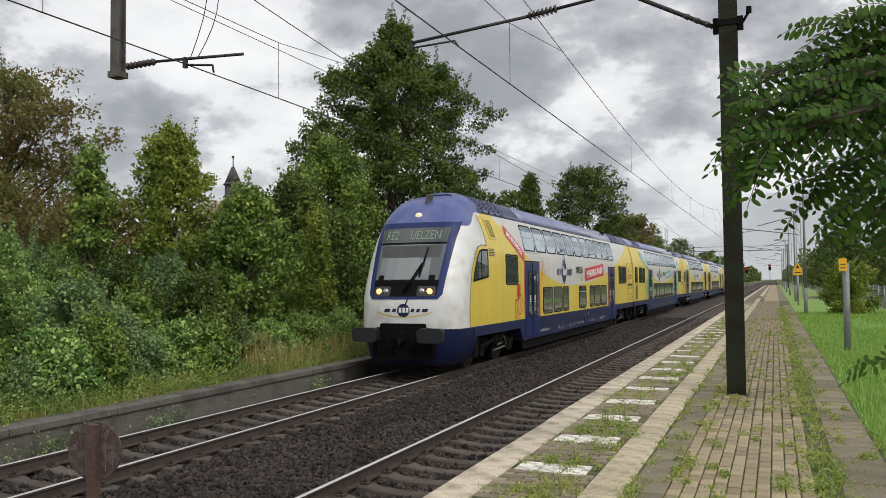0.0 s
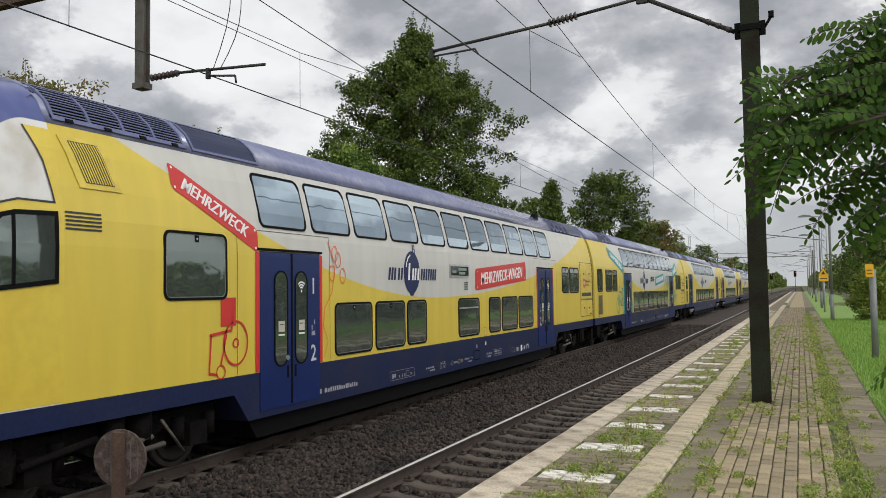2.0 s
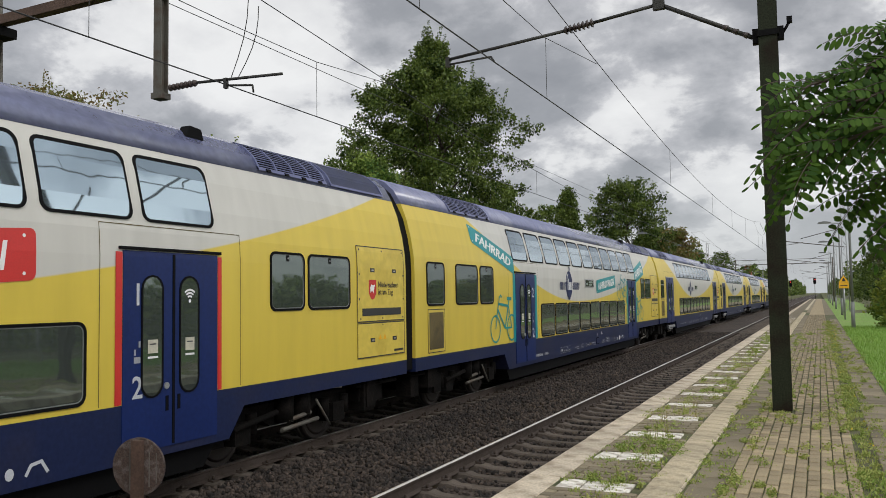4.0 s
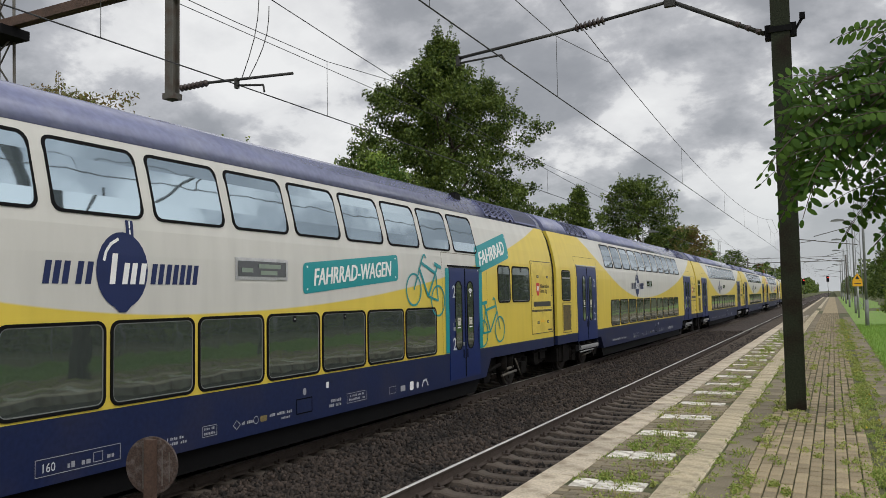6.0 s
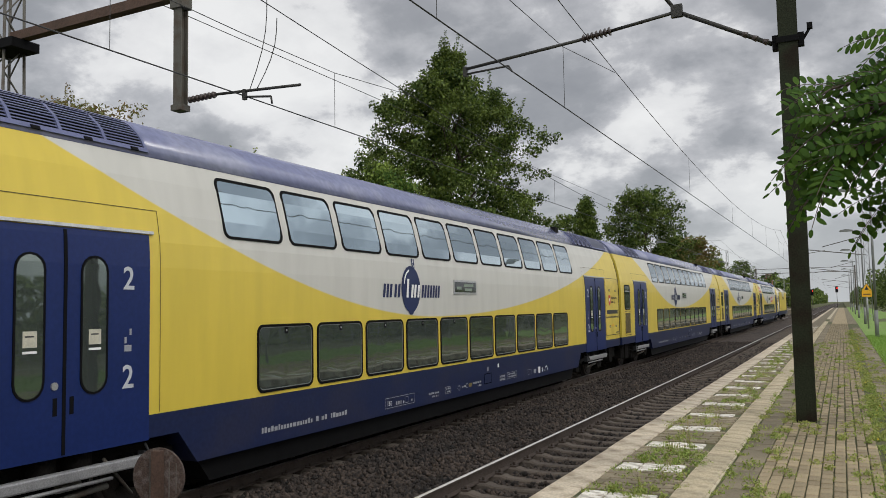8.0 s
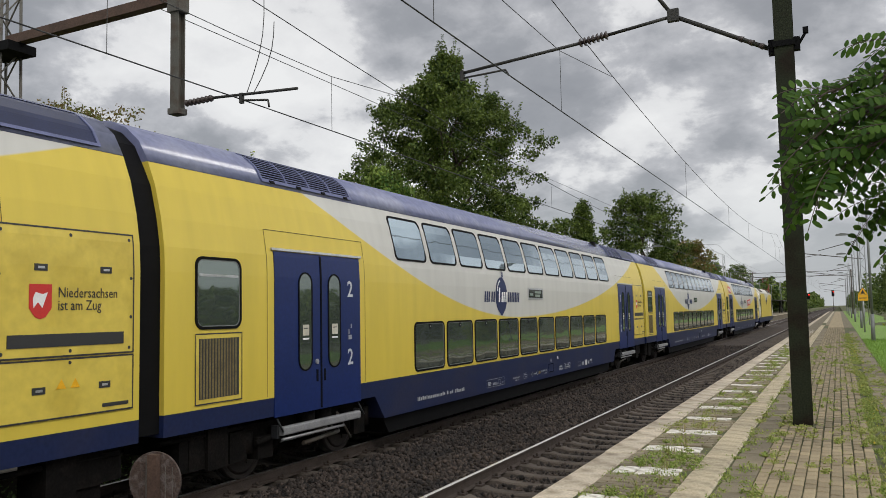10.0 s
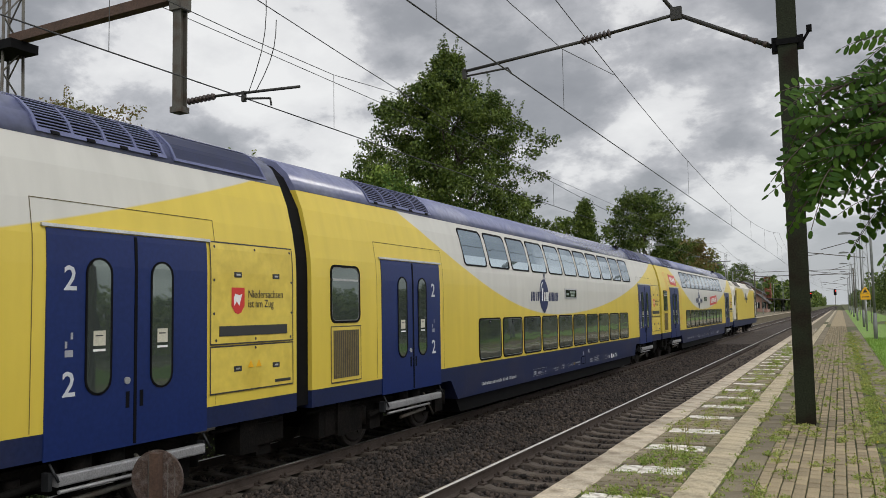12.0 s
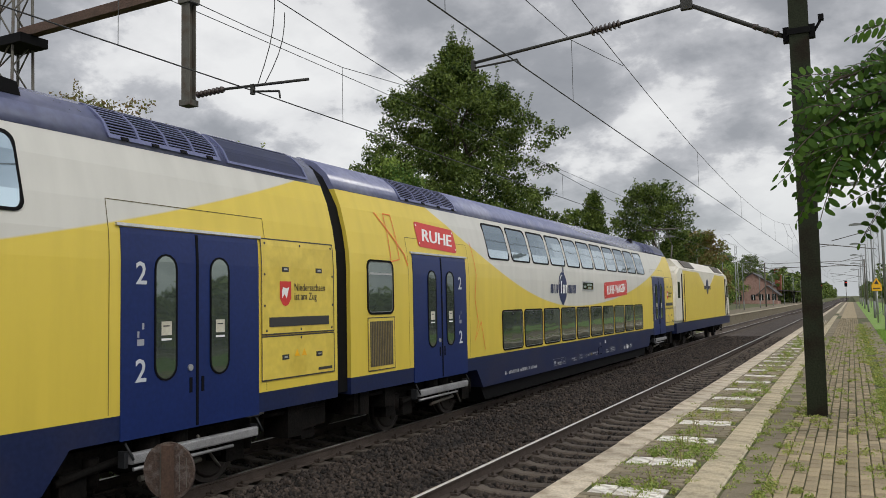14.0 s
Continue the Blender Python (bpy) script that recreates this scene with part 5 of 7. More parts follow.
def coach_cab(rng):
    c = thing("cab_coach", "cream yellow and blue double-deck driving coach with lit headlamps", "train coach", group="coaches of the train")
    BACK = 2.4
    coach_body(c, BACK, 26.61, 5.6, 21.45)
    bm = bmesh.new()
    rings = []
    for z in sorted(set([z for z, _ in NOSE] + [3.72 + 0.05 * k for k in range(11)])):
        yf = nose_y(z)
        rings.append([bm.verts.new((x, y, z)) for x, y in ellipse_ring(z, yf, max(side_x(z), 0.3), 0.95, max(BACK, yf + 0.3), 64)])
    for a, b in zip(rings, rings[1:]):
        for k in range(len(a) - 1):
            f = bm.faces.new((a[k], a[k + 1], b[k + 1], b[k]))
            f.smooth = True
    bm.faces.new(rings[-1])
    part("cab_shell", bm, M_CABSHELL, c, "white rounded cab shell with a blue brow")
    bm = bmesh.new()
    low = []
    for z, yf, w, d in ((0.24, 0.12, 1.0, 0.5), (0.36, -0.02, 1.2, 0.7), (0.9, -0.14, 1.36, 0.9), (1.165, -0.17, 1.385, 0.95)):
        low.append([bm.verts.new((x, y, z)) for x, y in ellipse_ring(z, yf, w, d, 1.5)])
    for a, b in zip(low, low[1:]):
        for k in range(len(a) - 1):
            bm.faces.new((a[k], a[k + 1], b[k + 1], b[k])).smooth = True
    bm.faces.new(low[0][::-1])
    box(bm, -1.386, 1.386, 1.2, BACK + 0.05, 0.9, 1.163)
    part("front_apron", bm, M_BLUE, c, "dark blue rounded front apron with a snow plough edge")
    # windscreen, its blue surround and what is behind it
    front("screen_surround", c, M_DOORBLUE, [(-1.0, 2.02), (-0.9, 1.90), (0.9, 1.90), (1.0, 2.02), (1.135, 3.87), (-1.135, 3.87)], 0.014, "blue windscreen surround")
    front("lower_mask", c, M_BLACK, [(-0.86, 2.02), (-0.80, 1.97), (0.80, 1.97), (0.86, 2.02), (0.88, 2.42), (-0.88, 2.42)], 0.020)
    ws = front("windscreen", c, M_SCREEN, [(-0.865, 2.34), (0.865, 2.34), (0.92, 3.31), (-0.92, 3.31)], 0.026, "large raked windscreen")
    front("screen_edge", ws, M_BLACK, [(-0.87, 2.27), (0.87, 2.27), (0.875, 2.38), (-0.875, 2.38)], 0.030)
    front("sun_blind", ws, M_BLIND, [(-0.80, 2.95), (0.80, 2.95), (0.84, 3.26), (-0.84, 3.26)], 0.029, "grey sun blind behind the screen")
    for x in (-0.78, 0.62):
        front("screen_corner", ws, M_BLACK, rect(x, x + 0.16, 2.38, 2.5), 0.030)
    dest = front("destination_display", c, M_PANEL, [(-0.92, 3.31), (0.92, 3.31), (0.945, 3.72), (-0.945, 3.72)], 0.026, "dark destination display over the windscreen")
    front("display_edge", dest, M_BLACK, [(-0.922, 3.29), (0.922, 3.29), (0.925, 3.34), (-0.925, 3.34)], 0.032)
    for word, x0 in (("RE2", -0.78), ("UELZEN", -0.08)):
        cu = bpy.data.curves.new("display_lettering", "FONT")
        cu.body, cu.size = word, 0.33
        tmp = bpy.data.objects.new("display_lettering", cu)
        me = bpy.data.meshes.new_from_object(tmp)
        bpy.data.objects.remove(tmp)
        for v in me.vertices:
            x, z = x0 + v.co.x * 0.70, 3.42 + v.co.y
            w = side_x(z)
            v.co = (x, nose_y(z) + 0.95 * (1 - (1 - (abs(x) / w) ** 3) ** (1 / 3)) - 0.034, z)
        me.materials.append(M_DISPLAY)
        ob = new("display_lettering", me)
        ob.parent = dest
    # headlamps: outer pair lit
    for s in (-1, 1):
        hp = front("lamp_housing", c, M_DARKTEXT, rounded(min(s * 0.36, s * 0.84), max(s * 0.36, s * 0.84), 1.97, 2.22, 0.06), 0.026)
        for x, m in ((0.69, M_LAMP_ON), (0.49, M_LAMP_OFF)):
            bm = bmesh.new()
            bmesh.ops.create_uvsphere(bm, u_segments=14, v_segments=8, radius=0.08, matrix=Matrix.Diagonal((1, 0.4, 1, 1)))
            y = nose_y(2.09) + 0.95 * (1 - (1 - (x / 1.39) ** 3) ** (1 / 3)) - 0.031
            bmesh.ops.translate(bm, verts=bm.verts, vec=(s * x, y, 2.09))
            for f in bm.faces:
                f.smooth = True
            part("headlamp", bm, m, hp, "lit warm headlamp" if m is M_LAMP_ON else "unlit headlamp")
    bm = bmesh.new()
    bmesh.ops.create_uvsphere(bm, u_segments=14, v_segments=8, radius=0.1, matrix=Matrix.Diagonal((1, 0.5, 0.8, 1)))
    bmesh.ops.translate(bm, verts=bm.verts, vec=(0, nose_y(4.06) - 0.0, 4.06))
    part("top_lamp", bm, M_LAMP_TOP, c, "lit lamp above the windscreen")
    bm = bmesh.new()
    box(bm, 0.04, 0.15, 1.20, 1.40, 4.38, 4.68)
    bmesh.ops.rotate(bm, verts=bm.verts, cent=(0, 1.15, 4.5), matrix=Matrix.Rotation(radians(14), 3, "Y"))
    part("roof_horn_box", bm, M_OLDSTEEL, c)
    # wiper
    bm = bmesh.new()
    tube(bm, (-0.02, nose_y(2.05) - 0.05, 2.05), (0.40, nose_y(2.8) - 0.06, 2.8), 0.022, n=6)
    tube(bm, (0.06, nose_y(2.05) - 0.05, 2.05), (0.44, nose_y(2.8) - 0.06, 2.8), 0.014, n=6)
    tube(bm, (0.36, nose_y(2.45) - 0.03, 2.45), (0.48, nose_y(3.2) - 0.04, 3.2), 0.02, n=6)
    part("wiper", bm, M_BLACK, c, "black windscreen wiper")
    # emblem on the front, lettering as plain bars
    front("front_emblem", c, M_BLUE, [(0.02 + 0.17 * math.cos(a * 0.3), 1.62 + 0.17 * math.sin(a * 0.3)) for a in range(21)], 0.008, "round blue pendulum emblem")
    front("emblem_stem", c, M_BLUE, [(0.05, 1.77), (0.09, 1.77), (0.15, 1.90), (0.12, 1.90)], 0.008)
    for x, w in ((-0.52, 0.19), (-0.30, 0.13), (0.21, 0.12), (0.36, 0.12), (0.51, 0.17)):
        front("emblem_bar", c, M_BLUE, [(x, 1.585), (x + w - 0.03, 1.585), (x + w, 1.665), (x + 0.03, 1.665)], 0.008)
    for x in (-0.1, 0.0, 0.09):
        front("emblem_bar", c, M_WHITE, rect(x, x + 0.07, 1.57, 1.69), 0.012)
    for k in range(9):
        a, b = -0.72 + 1.5 * k / 9, -0.72 + 1.5 * (k + 1) / 9
        za, zb = 1.46 + 0.12 * (2 * k / 9 - 1) ** 2, 1.46 + 0.12 * (2 * (k + 1) / 9 - 1) ** 2
        front("swoosh", c, M_YELLOW, [(a, za - 0.012), (b, zb - 0.012), (b, zb + 0.012), (a, za + 0.012)], 0.008)
    # buffers, coupling recess, hoses
    for s in (-1, 1):
        bm = bmesh.new()
        tube(bm, (s * 0.875, -0.42, 1.02), (s * 0.875, 0.1, 1.02), 0.13, n=14)
        prism(bm, rounded(s * 0.875 - 0.33, s * 0.875 + 0.33, 0.85, 1.20, 0.09), "y", -0.60, -0.40)
        part("buffer", bm, M_BUFFER, c, "dark grey rectangular buffer with rounded corners")
    bm = bmesh.new()
    prism(bm, rounded(-0.62, 0.62, 1.10, 1.30, 0.05), "y", -0.22, 0.1)
    # black block: coupling gear, and shade of the recess put into its colour
    prism(bm, rounded(-0.80, 0.80, 0.40, 1.2, 0.12), "y", -0.235, 0.3)
    box(bm, -0.12, 0.12, -0.42, 0.0, 0.86, 1.08)
    tube(bm, (0, -0.4, 0.95), (0, -0.48, 0.72), 0.05, n=8)
    for x in (-0.72, -0.6, -0.35, -0.25, 0.3, 0.42, 0.66):
        pts = [(x, -0.16, 1.0), (x + 0.02, -0.34, 0.82), (x - 0.02, -0.36, 0.62), (x + 0.06, -0.18, 0.52)]
        for a, b in zip(pts, pts[1:]):
            tube(bm, a, b, 0.022, n=6)
    part("coupling_gear", bm, M_BLACK, c, "black coupling hook, brake hoses and block for the shaded recess")
    # yellow flank of the cab with its side window
    flank = [(0.86, 1.175), (BACK + 0.004, 1.175), (BACK + 0.004, 4.12), (2.06, 4.12), (2.22, 3.75), (2.30, 3.30), (1.85, 3.30), (1.55, 3.22), (1.30, 3.02), (1.05, 2.65), (0.92, 2.2), (0.86, 1.7)]
    sheet("cab_flank", c, M_YELLOW, flank, 0.005, 0, "yellow cab side panel")
    bm = bmesh.new()
    stroke(bm, flank[3:] + [flank[0]], 0.022, 0.010)
    part("flank_edge", bm, M_DARKTEXT, c)
    win = [(1.12, 2.34), (1.24, 2.62), (1.42, 2.92), (1.64, 3.12), (1.8, 3.16), (2.30, 3.18), (2.30, 2.46)]
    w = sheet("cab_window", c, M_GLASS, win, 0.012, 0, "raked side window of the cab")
    bm = bmesh.new()
    stroke(bm, win + win[:1], 0.05, 0.018)
    stroke(bm, [(1.78, 2.42), (1.78, 3.16)], 0.04, 0.018)
    part("window_frame", bm, M_BLACK, w)
    g = sheet("upper_vent", c, M_YELLOW2, [(2.48, 4.08), (3.1, 4.08), (3.28, 3.5), (2.66, 3.5)], 0.016, 0.012)
    sheet("vent_well", g, M_GAP, [(2.60, 4.03), (3.02, 4.03), (3.17, 3.56), (2.75, 3.56)], 0.02)
    bm = bmesh.new()
    for k in range(11):
        y = 2.61 + 0.038 * k
        on_side(bm, [(y, 4.02), (y + 0.018, 4.02), (y + 0.166, 3.57), (y + 0.148, 3.57)], 0.026)
    part("vent_slats", bm, M_YELLOW2, g)
    bm = bmesh.new()
    for k in range(5):
        on_side(bm, rect(2.42, 2.92, 3.02 + 0.045 * k, 3.042 + 0.045 * k), 0.008)
    part("side_slots", bm, M_DARKTEXT, c)
    window(c, 3.93, 5.08, 2.26, 3.08, M_GLASS, 0.08)
    common_upper(c, 5.94, 11, 1.403)
    for y0, y1 in ((7.98, 9.22), (9.42, 10.58), (10.75, 11.6), (13.42, 14.68), (15.44, 16.22), (16.4, 17.62), (17.8, 19.06)):
        window(c, y0, y1, 1.26, 2.09, M_GLASS, vent=y0 == 13.42)
    for y0, y1 in ((22.38, 23.18), (23.34, 24.52)):
        window(c, y0, y1, 2.2, 3.0, M_GLASS)
    door(c, 5.86, 7.46, 0.6, 2.92, "12", trim=M_RED)
    door(c, 19.6, 21.2, 0.6, 2.92, "12", right_numbers=False, trim=M_RED)
    hatch(c)
    emblem(c, 10.95)
    side_display(c, 12.9)
    bm = bmesh.new()
    for k in range(4):
        on_side(bm, rect(13.75, 14.0, 2.32 + 0.05 * k, 2.345 + 0.05 * k), 0.008)
    part("side_slots", bm, M_DARKTEXT, c)
    banner(c, 14.48, 18.46, 2.29, 2.82, 0.27, "MEHRZWECK-WAGEN", M_RED, 0.55)
    banner(c, 4.15, 5.82, 3.66, 4.02, -0.78, "MEHRZWECK", M_RED, 0.5)
    # orange wheelchair drawing and doodles
    bm = bmesh.new()
    stroke(bm, circle(5.30, 1.62, 0.26, 0.30), 0.03, 0.012)
    stroke(bm, circle(5.30, 1.62, 0.06, 0.06, 10), 0.02, 0.012)
    stroke(bm, [(4.75, 1.75), (5.2, 1.80), (5.28, 2.2)], 0.04, 0.012)
    stroke(bm, [(4.78, 1.75), (4.74, 1.25), (4.9, 1.22)], 0.03, 0.012)
    stroke(bm, circle(4.98, 1.25, 0.09, 0.09, 12), 0.02, 0.012)
    stroke(bm, [(5.1, 1.75), (4.98, 1.35)], 0.03, 0.012)
    part("wheelchair_drawing", bm, M_RED, c, "red outline drawing of a wheelchair")
    sheet("chair_back", c, M_RED, rect(4.98, 5.3, 1.86, 2.25), 0.009)
    bm = bmesh.new()
    for cy, cz in ((7.85, 2.62), (8.05, 2.85), (8.2, 2.58), (7.95, 2.95)):
        stroke(bm, circle(cy, cz, 0.09, 0.13, 10), 0.018, 0.012 + 0.0006 * (cy * 10 % 4))
    part("scribble", bm, M_ORANGE, c)
    bm = bmesh.new()
    stroke(bm, [(7.75, 3.15), (7.95, 2.7), (7.85, 2.3), (7.62, 2.05), (7.58, 1.75), (7.72, 1.5), (7.6, 1.25)], 0.016, 0.012)
    part("scribble", bm, M_ORANGE, c, "thin orange doodled line")
    roof_grille(c, 2.5, 4.6)
    roof_panel(c, 4.8, 6.2)
    roof_grille(c, 22.5, 24.3)
    roof_panel(c, 24.5, 26.25)
    markings(c, rng)
    fl = sheet("fuel_flap", c, M_YELLOW2, rect(15.02, 15.22, 1.19, 1.38), 0.008, 0.006)
    bm = bmesh.new()
    stroke(bm, [(15.02, 1.19), (15.22, 1.19), (15.22, 1.38), (15.02, 1.38), (15.02, 1.19)], 0.008, 0.010)
    part("flap_gap", bm, M_GAP, fl)
    bogie(c, 3.5)
    bogie(c, 23.2)
    underfloor(c, rng, 1.3, 1.9)
    underfloor(c, rng, 25.0, 26.5)
    return c


def locomotive(rng):
    """Electric locomotive at the rear of the train."""
    c = thing("locomotive", "yellow electric locomotive with white cab ends and blue frame", "locomotive")
    bm = bmesh.new()
    prism(bm, [(0.25, 1.2), (0.25, 2.0), (0.8, 3.55), (1.4, 3.85), (17.3, 3.85), (17.9, 3.55), (18.45, 2.0), (18.45, 1.2)], "x", -1.40, 1.40)
    bmesh.ops.bevel(bm, geom=bm.edges[:], offset=0.12, segments=2, affect="EDGES")
    part("body", bm, M_CREAM, c)
    bm = bmesh.new()
    prism(bm, [(2.3, 1.22), (16.4, 1.22), (16.4, 3.66), (12.4, 3.66), (10.6, 3.0), (9.6, 2.75), (8.6, 3.0), (6.8, 3.66), (2.3, 3.66)], "x", 1.39, 1.412)
    part("side_panel", bm, M_YELLOW, c, "yellow side panel with a cream dip")
    bm = bmesh.new()
    box(bm, -1.405, 1.405, 0.35, 18.35, 0.75, 1.2)
    part("frame", bm, M_BLUE, c, "dark blue underframe")
    for y in (1.9, 16.6):
        bm = bmesh.new()
        box(bm, 1.40, 1.425, y, y + 0.16, 1.25, 3.5)
        box(bm, 1.40, 1.425, y + 0.62, y + 0.72, 1.25, 3.5)
        part("door_rail", bm, M_BLACK, c)
    for y in (0.95, 17.35):
        bm = bmesh.new()
        box(bm, 1.39, 1.412, y, y + 0.5, 2.35, 3.1)
        part("cab_window", bm, M_DARKGLASS, c)
    bm = bmesh.new()
    prism(bm, circle(9.6, 2.95, 0.34, 0.42)[:-1], "x", 1.405, 1.418)
    em = part("emblem", bm, M_BLUE, c, "round dark blue pendulum emblem")
    for yy, w in ((8.5, 0.3), (8.85, 0.25), (10.0, 0.25), (10.35, 0.35)):
        bm = bmesh.new()
        box(bm, 1.405, 1.418, yy, yy + w, 2.8, 3.0)
        part("emblem_bar", bm, M_BLUE, em)
    bm = bmesh.new()
    box(bm, -1.0, 1.0, 2.2, 16.5, 3.85, 4.0)
    for y in (4, 6.5, 9, 12, 14.5):
        box(bm, -0.9, 0.9, y, y + 1.6, 4.0, 4.12)
    part("roof_equipment", bm, M_ALU, c, "grey roof hatches")
    for s in (-1, 1):
        bm = bmesh.new()
        prism(bm, [(s * 1.36, 3.75), (s * 0.95, 4.22), (s * 0.7, 4.22), (s * 0.7, 3.75)], "y", 1.5, 17.2)
        sh = part("roof_shoulder", bm, M_CREAM, c, "pale grey sloping roof shoulder")
        for y in (3.2, 13.2):
            bm = bmesh.new()
            prism(bm, [(s * 1.31, 3.83), (s * 1.01, 4.175), (s * 1.03, 4.195), (s * 1.33, 3.85)], "y", y, y + 3.0)
            part("shoulder_grille", bm, M_OLDSTEEL, sh, "dark ventilation grille")
    for y, up in ((4.2, True), (14.6, False)):
        bm = bmesh.new()
        h = 5.85 if up else 4.35
        for x in (-0.5, 0.5):
            tube(bm, (x, y, 4.1), (x * 0.8, y + 1.1, (4.1 + h) / 2 + 0.1), 0.035, n=6)
            tube(bm, (x * 0.8, y + 1.1, (4.1 + h) / 2 + 0.1), (x * 0.6, y + 0.2, h), 0.025, n=6)
        tube(bm, (-0.9, y + 0.2, h), (0.9, y + 0.2, h), 0.035, n=6)
        for x in (-0.4, 0.4):
            tube(bm, (x, y + 0.2, 4.0), (x, y + 0.2, 4.2), 0.08, n=8)
        part("pantograph", bm, M_OLDSTEEL, c, "raised pantograph" if up else "lowered pantograph")
    for s in (-1, 1):
        for y0, y1 in ((-0.15, 0.4), (18.3, 18.85)):
            bm = bmesh.new()
            tube(bm, (s * 0.875, y0, 1.05), (s * 0.875, y1, 1.05), 0.2, n=12)
            part("buffer", bm, M_BLACK, c)
    bogie(c, 4.2)
    bogie(c, 14.5)
    return c


crng = random.Random(5)
CARS = [coach_cab(crng), coach_bike(crng)]
first_high = coach_high_door("yellow cream and blue double-deck coach with closed blue doors", crng)
CARS.append(first_high)
for _ in range(2):
    n0 = copy_thing(first_high, Matrix())
    CARS.append(n0)
    for ob in n0.children:
        if ob.name.startswith("wheelset"):
            WHEELS.append((ob, ob.location.y))
quiet = coach_high_door("yellow cream and blue double-deck coach with red quiet-zone banners", crng)
banner(quiet, 15.2, 18.2, 2.36, 2.88, 0.14, "RUHE-WAGEN", M_RED, 0.55)
banner(quiet, 2.6, 4.25, 3.38, 3.86, -0.06, "RUHE", M_RED, 0.5)
gb = bmesh.new()
stroke(gb, [(1.2, 3.9), (1.6, 3.55), (2.0, 3.2), (2.1, 3.0)], 0.03, 0.012)
stroke(gb, [(1.5, 3.9), (1.75, 3.9), (1.8, 3.1), (1.5, 3.05), (1.5, 3.9)], 0.02, 0.012)
stroke(gb, [(4.95, 3.6), (5.1, 2.9), (5.0, 2.4), (5.15, 1.9), (4.95, 1.5), (5.3, 1.9), (5.5, 1.3)], 0.02, 0.012)
part("scribble", gb, M_ORANGE, quiet, "thin brownish-red scribbles")
CARS.append(quiet)
CARS.append(locomotive(crng))


# ---- platform furniture and station buildings ----
def lamp_post(x, y, z, h, reach=-0.9, label="grey tubular platform lamp with a flat shade"):
    t = thing("platform_lamp", label, "lamp post", (x, y, z), group="platform lamps")
    bm = bmesh.new()
    tube(bm, (0, 0, -0.2), (0, 0, 1.2), 0.085, n=12)
    tube(bm, (0, 0, 1.2), (0, 0, h), 0.06, 0.05, n=12)
    part("pole", bm, M_POST, t)
    bm = bmesh.new()
    tube(bm, (0, 0, h - 0.02), (reach, 0, h + 0.06), 0.03, n=8)
    part("arm", bm, M_POST, t)
    bm = bmesh.new()
    prism(bm, [(reach - 0.45, h), (reach + 0.45, h), (reach + 0.40, h + 0.10), (reach, h + 0.17), (reach - 0.40, h + 0.10)], "y", -0.16, 0.16)
    part("shade", bm, M_POST, t, "pale flat lamp shade")
    return t


lamp0 = lamp_post(1.28, 40.6, 0.7, 6.5)
for y in (64, 88, 112, 140, 172):
    copy_thing(lamp0, pose(1.35, y, 0.7))
lamp1 = lamp_post(-13.6, 66, 0.6, 6.6, 0.8)
for y in (84, 102, 122, 145, 170, 200, 235, 270):
    copy_thing(lamp1, pose(-13.6, y, 0.6))
lampb = lamp_post(-15.2, 50, 0.6, 5.6, 0.8)

post = thing("sign_post", "grey steel post with an orange-yellow notice plate", "sign", (1.46, 20.2, 0.7))
bm = bmesh.new()
tube(bm, (0, 0, -0.3), (0, 0, 1.95), 0.07, n=14)
part("pole", bm, M_POST, post)
bm = bmesh.new()
prism(bm, rounded(-0.14, 0.02, 1.78, 2.06, 0.02), "y", -0.10, -0.08)
pl = part("notice_plate", bm, M_SIGNYEL, post)
bm = bmesh.new()
for z in (1.80, 1.88):
    box(bm, -0.11, -0.01, -0.104, -0.101, z + 0.04, z + 0.06)
part("notice_bar", bm, M_DARKTEXT, pl)

warn = thing("warning_sign", "orange-yellow warning sign with black triangle on a grey post", "sign", (1.28, 53.8, 0.7))
bm = bmesh.new()
tube(bm, (0, 0, -0.3), (0, 0, 2.6), 0.05, n=10)
part("pole", bm, M_GALV, warn)
bm = bmesh.new()
box(bm, -0.26, 0.26, -0.08, -0.055, 1.85, 2.2)
prism(bm, [(-0.26, 2.21), (0.26, 2.21), (0.0, 2.62)], "y", -0.08, -0.055)
wp = part("warning_plate", bm, M_SIGNYEL, warn)
bm = bmesh.new()
prism(bm, [(-0.12, 2.26), (0.12, 2.26), (0.0, 2.48)], "y", -0.086, -0.082)
box(bm, -0.19, 0.19, -0.086, -0.082, 1.98, 2.03)
part("plate_shape", bm, M_DARKTEXT, wp)

disc = thing("track_marker", "round weathered wooden marker board on a stake between the tracks", "marker board", (-6.35, 6.36, -0.2))
MTURN = Matrix.Rotation(radians(-78), 3, "Z")
bm = bmesh.new()
tube(bm, (-0.016, 0, 0.86), (0.016, 0, 0.86), 0.29, n=40)
bmesh.ops.rotate(bm, verts=bm.verts, cent=(0, 0, 0), matrix=MTURN)
bd = part("marker_board", bm, M_WOOD, disc, "round weathered board with white streaks")
for u, w, z0, z1 in ((-0.10, 0.016, 0.62, 1.08), (-0.065, 0.03, 0.60, 1.10), (0.12, 0.012, 0.66, 1.02), (0.20, 0.010, 0.70, 1.0)):
    bm = bmesh.new()
    box(bm, 0.0165, 0.019, u, u + w, z0, z1)
    bmesh.ops.rotate(bm, verts=bm.verts, cent=(0, 0, 0), matrix=MTURN)
    part("paint_streak", bm, M_CONC, bd)
bm = bmesh.new()
box(bm, 0.02, 0.10, -0.03, 0.07, -0.3, 1.13)
bmesh.ops.rotate(bm, verts=bm.verts, cent=(0, 0, 0), matrix=MTURN)
part("stake", bm, M_RUSTBEAM, disc)

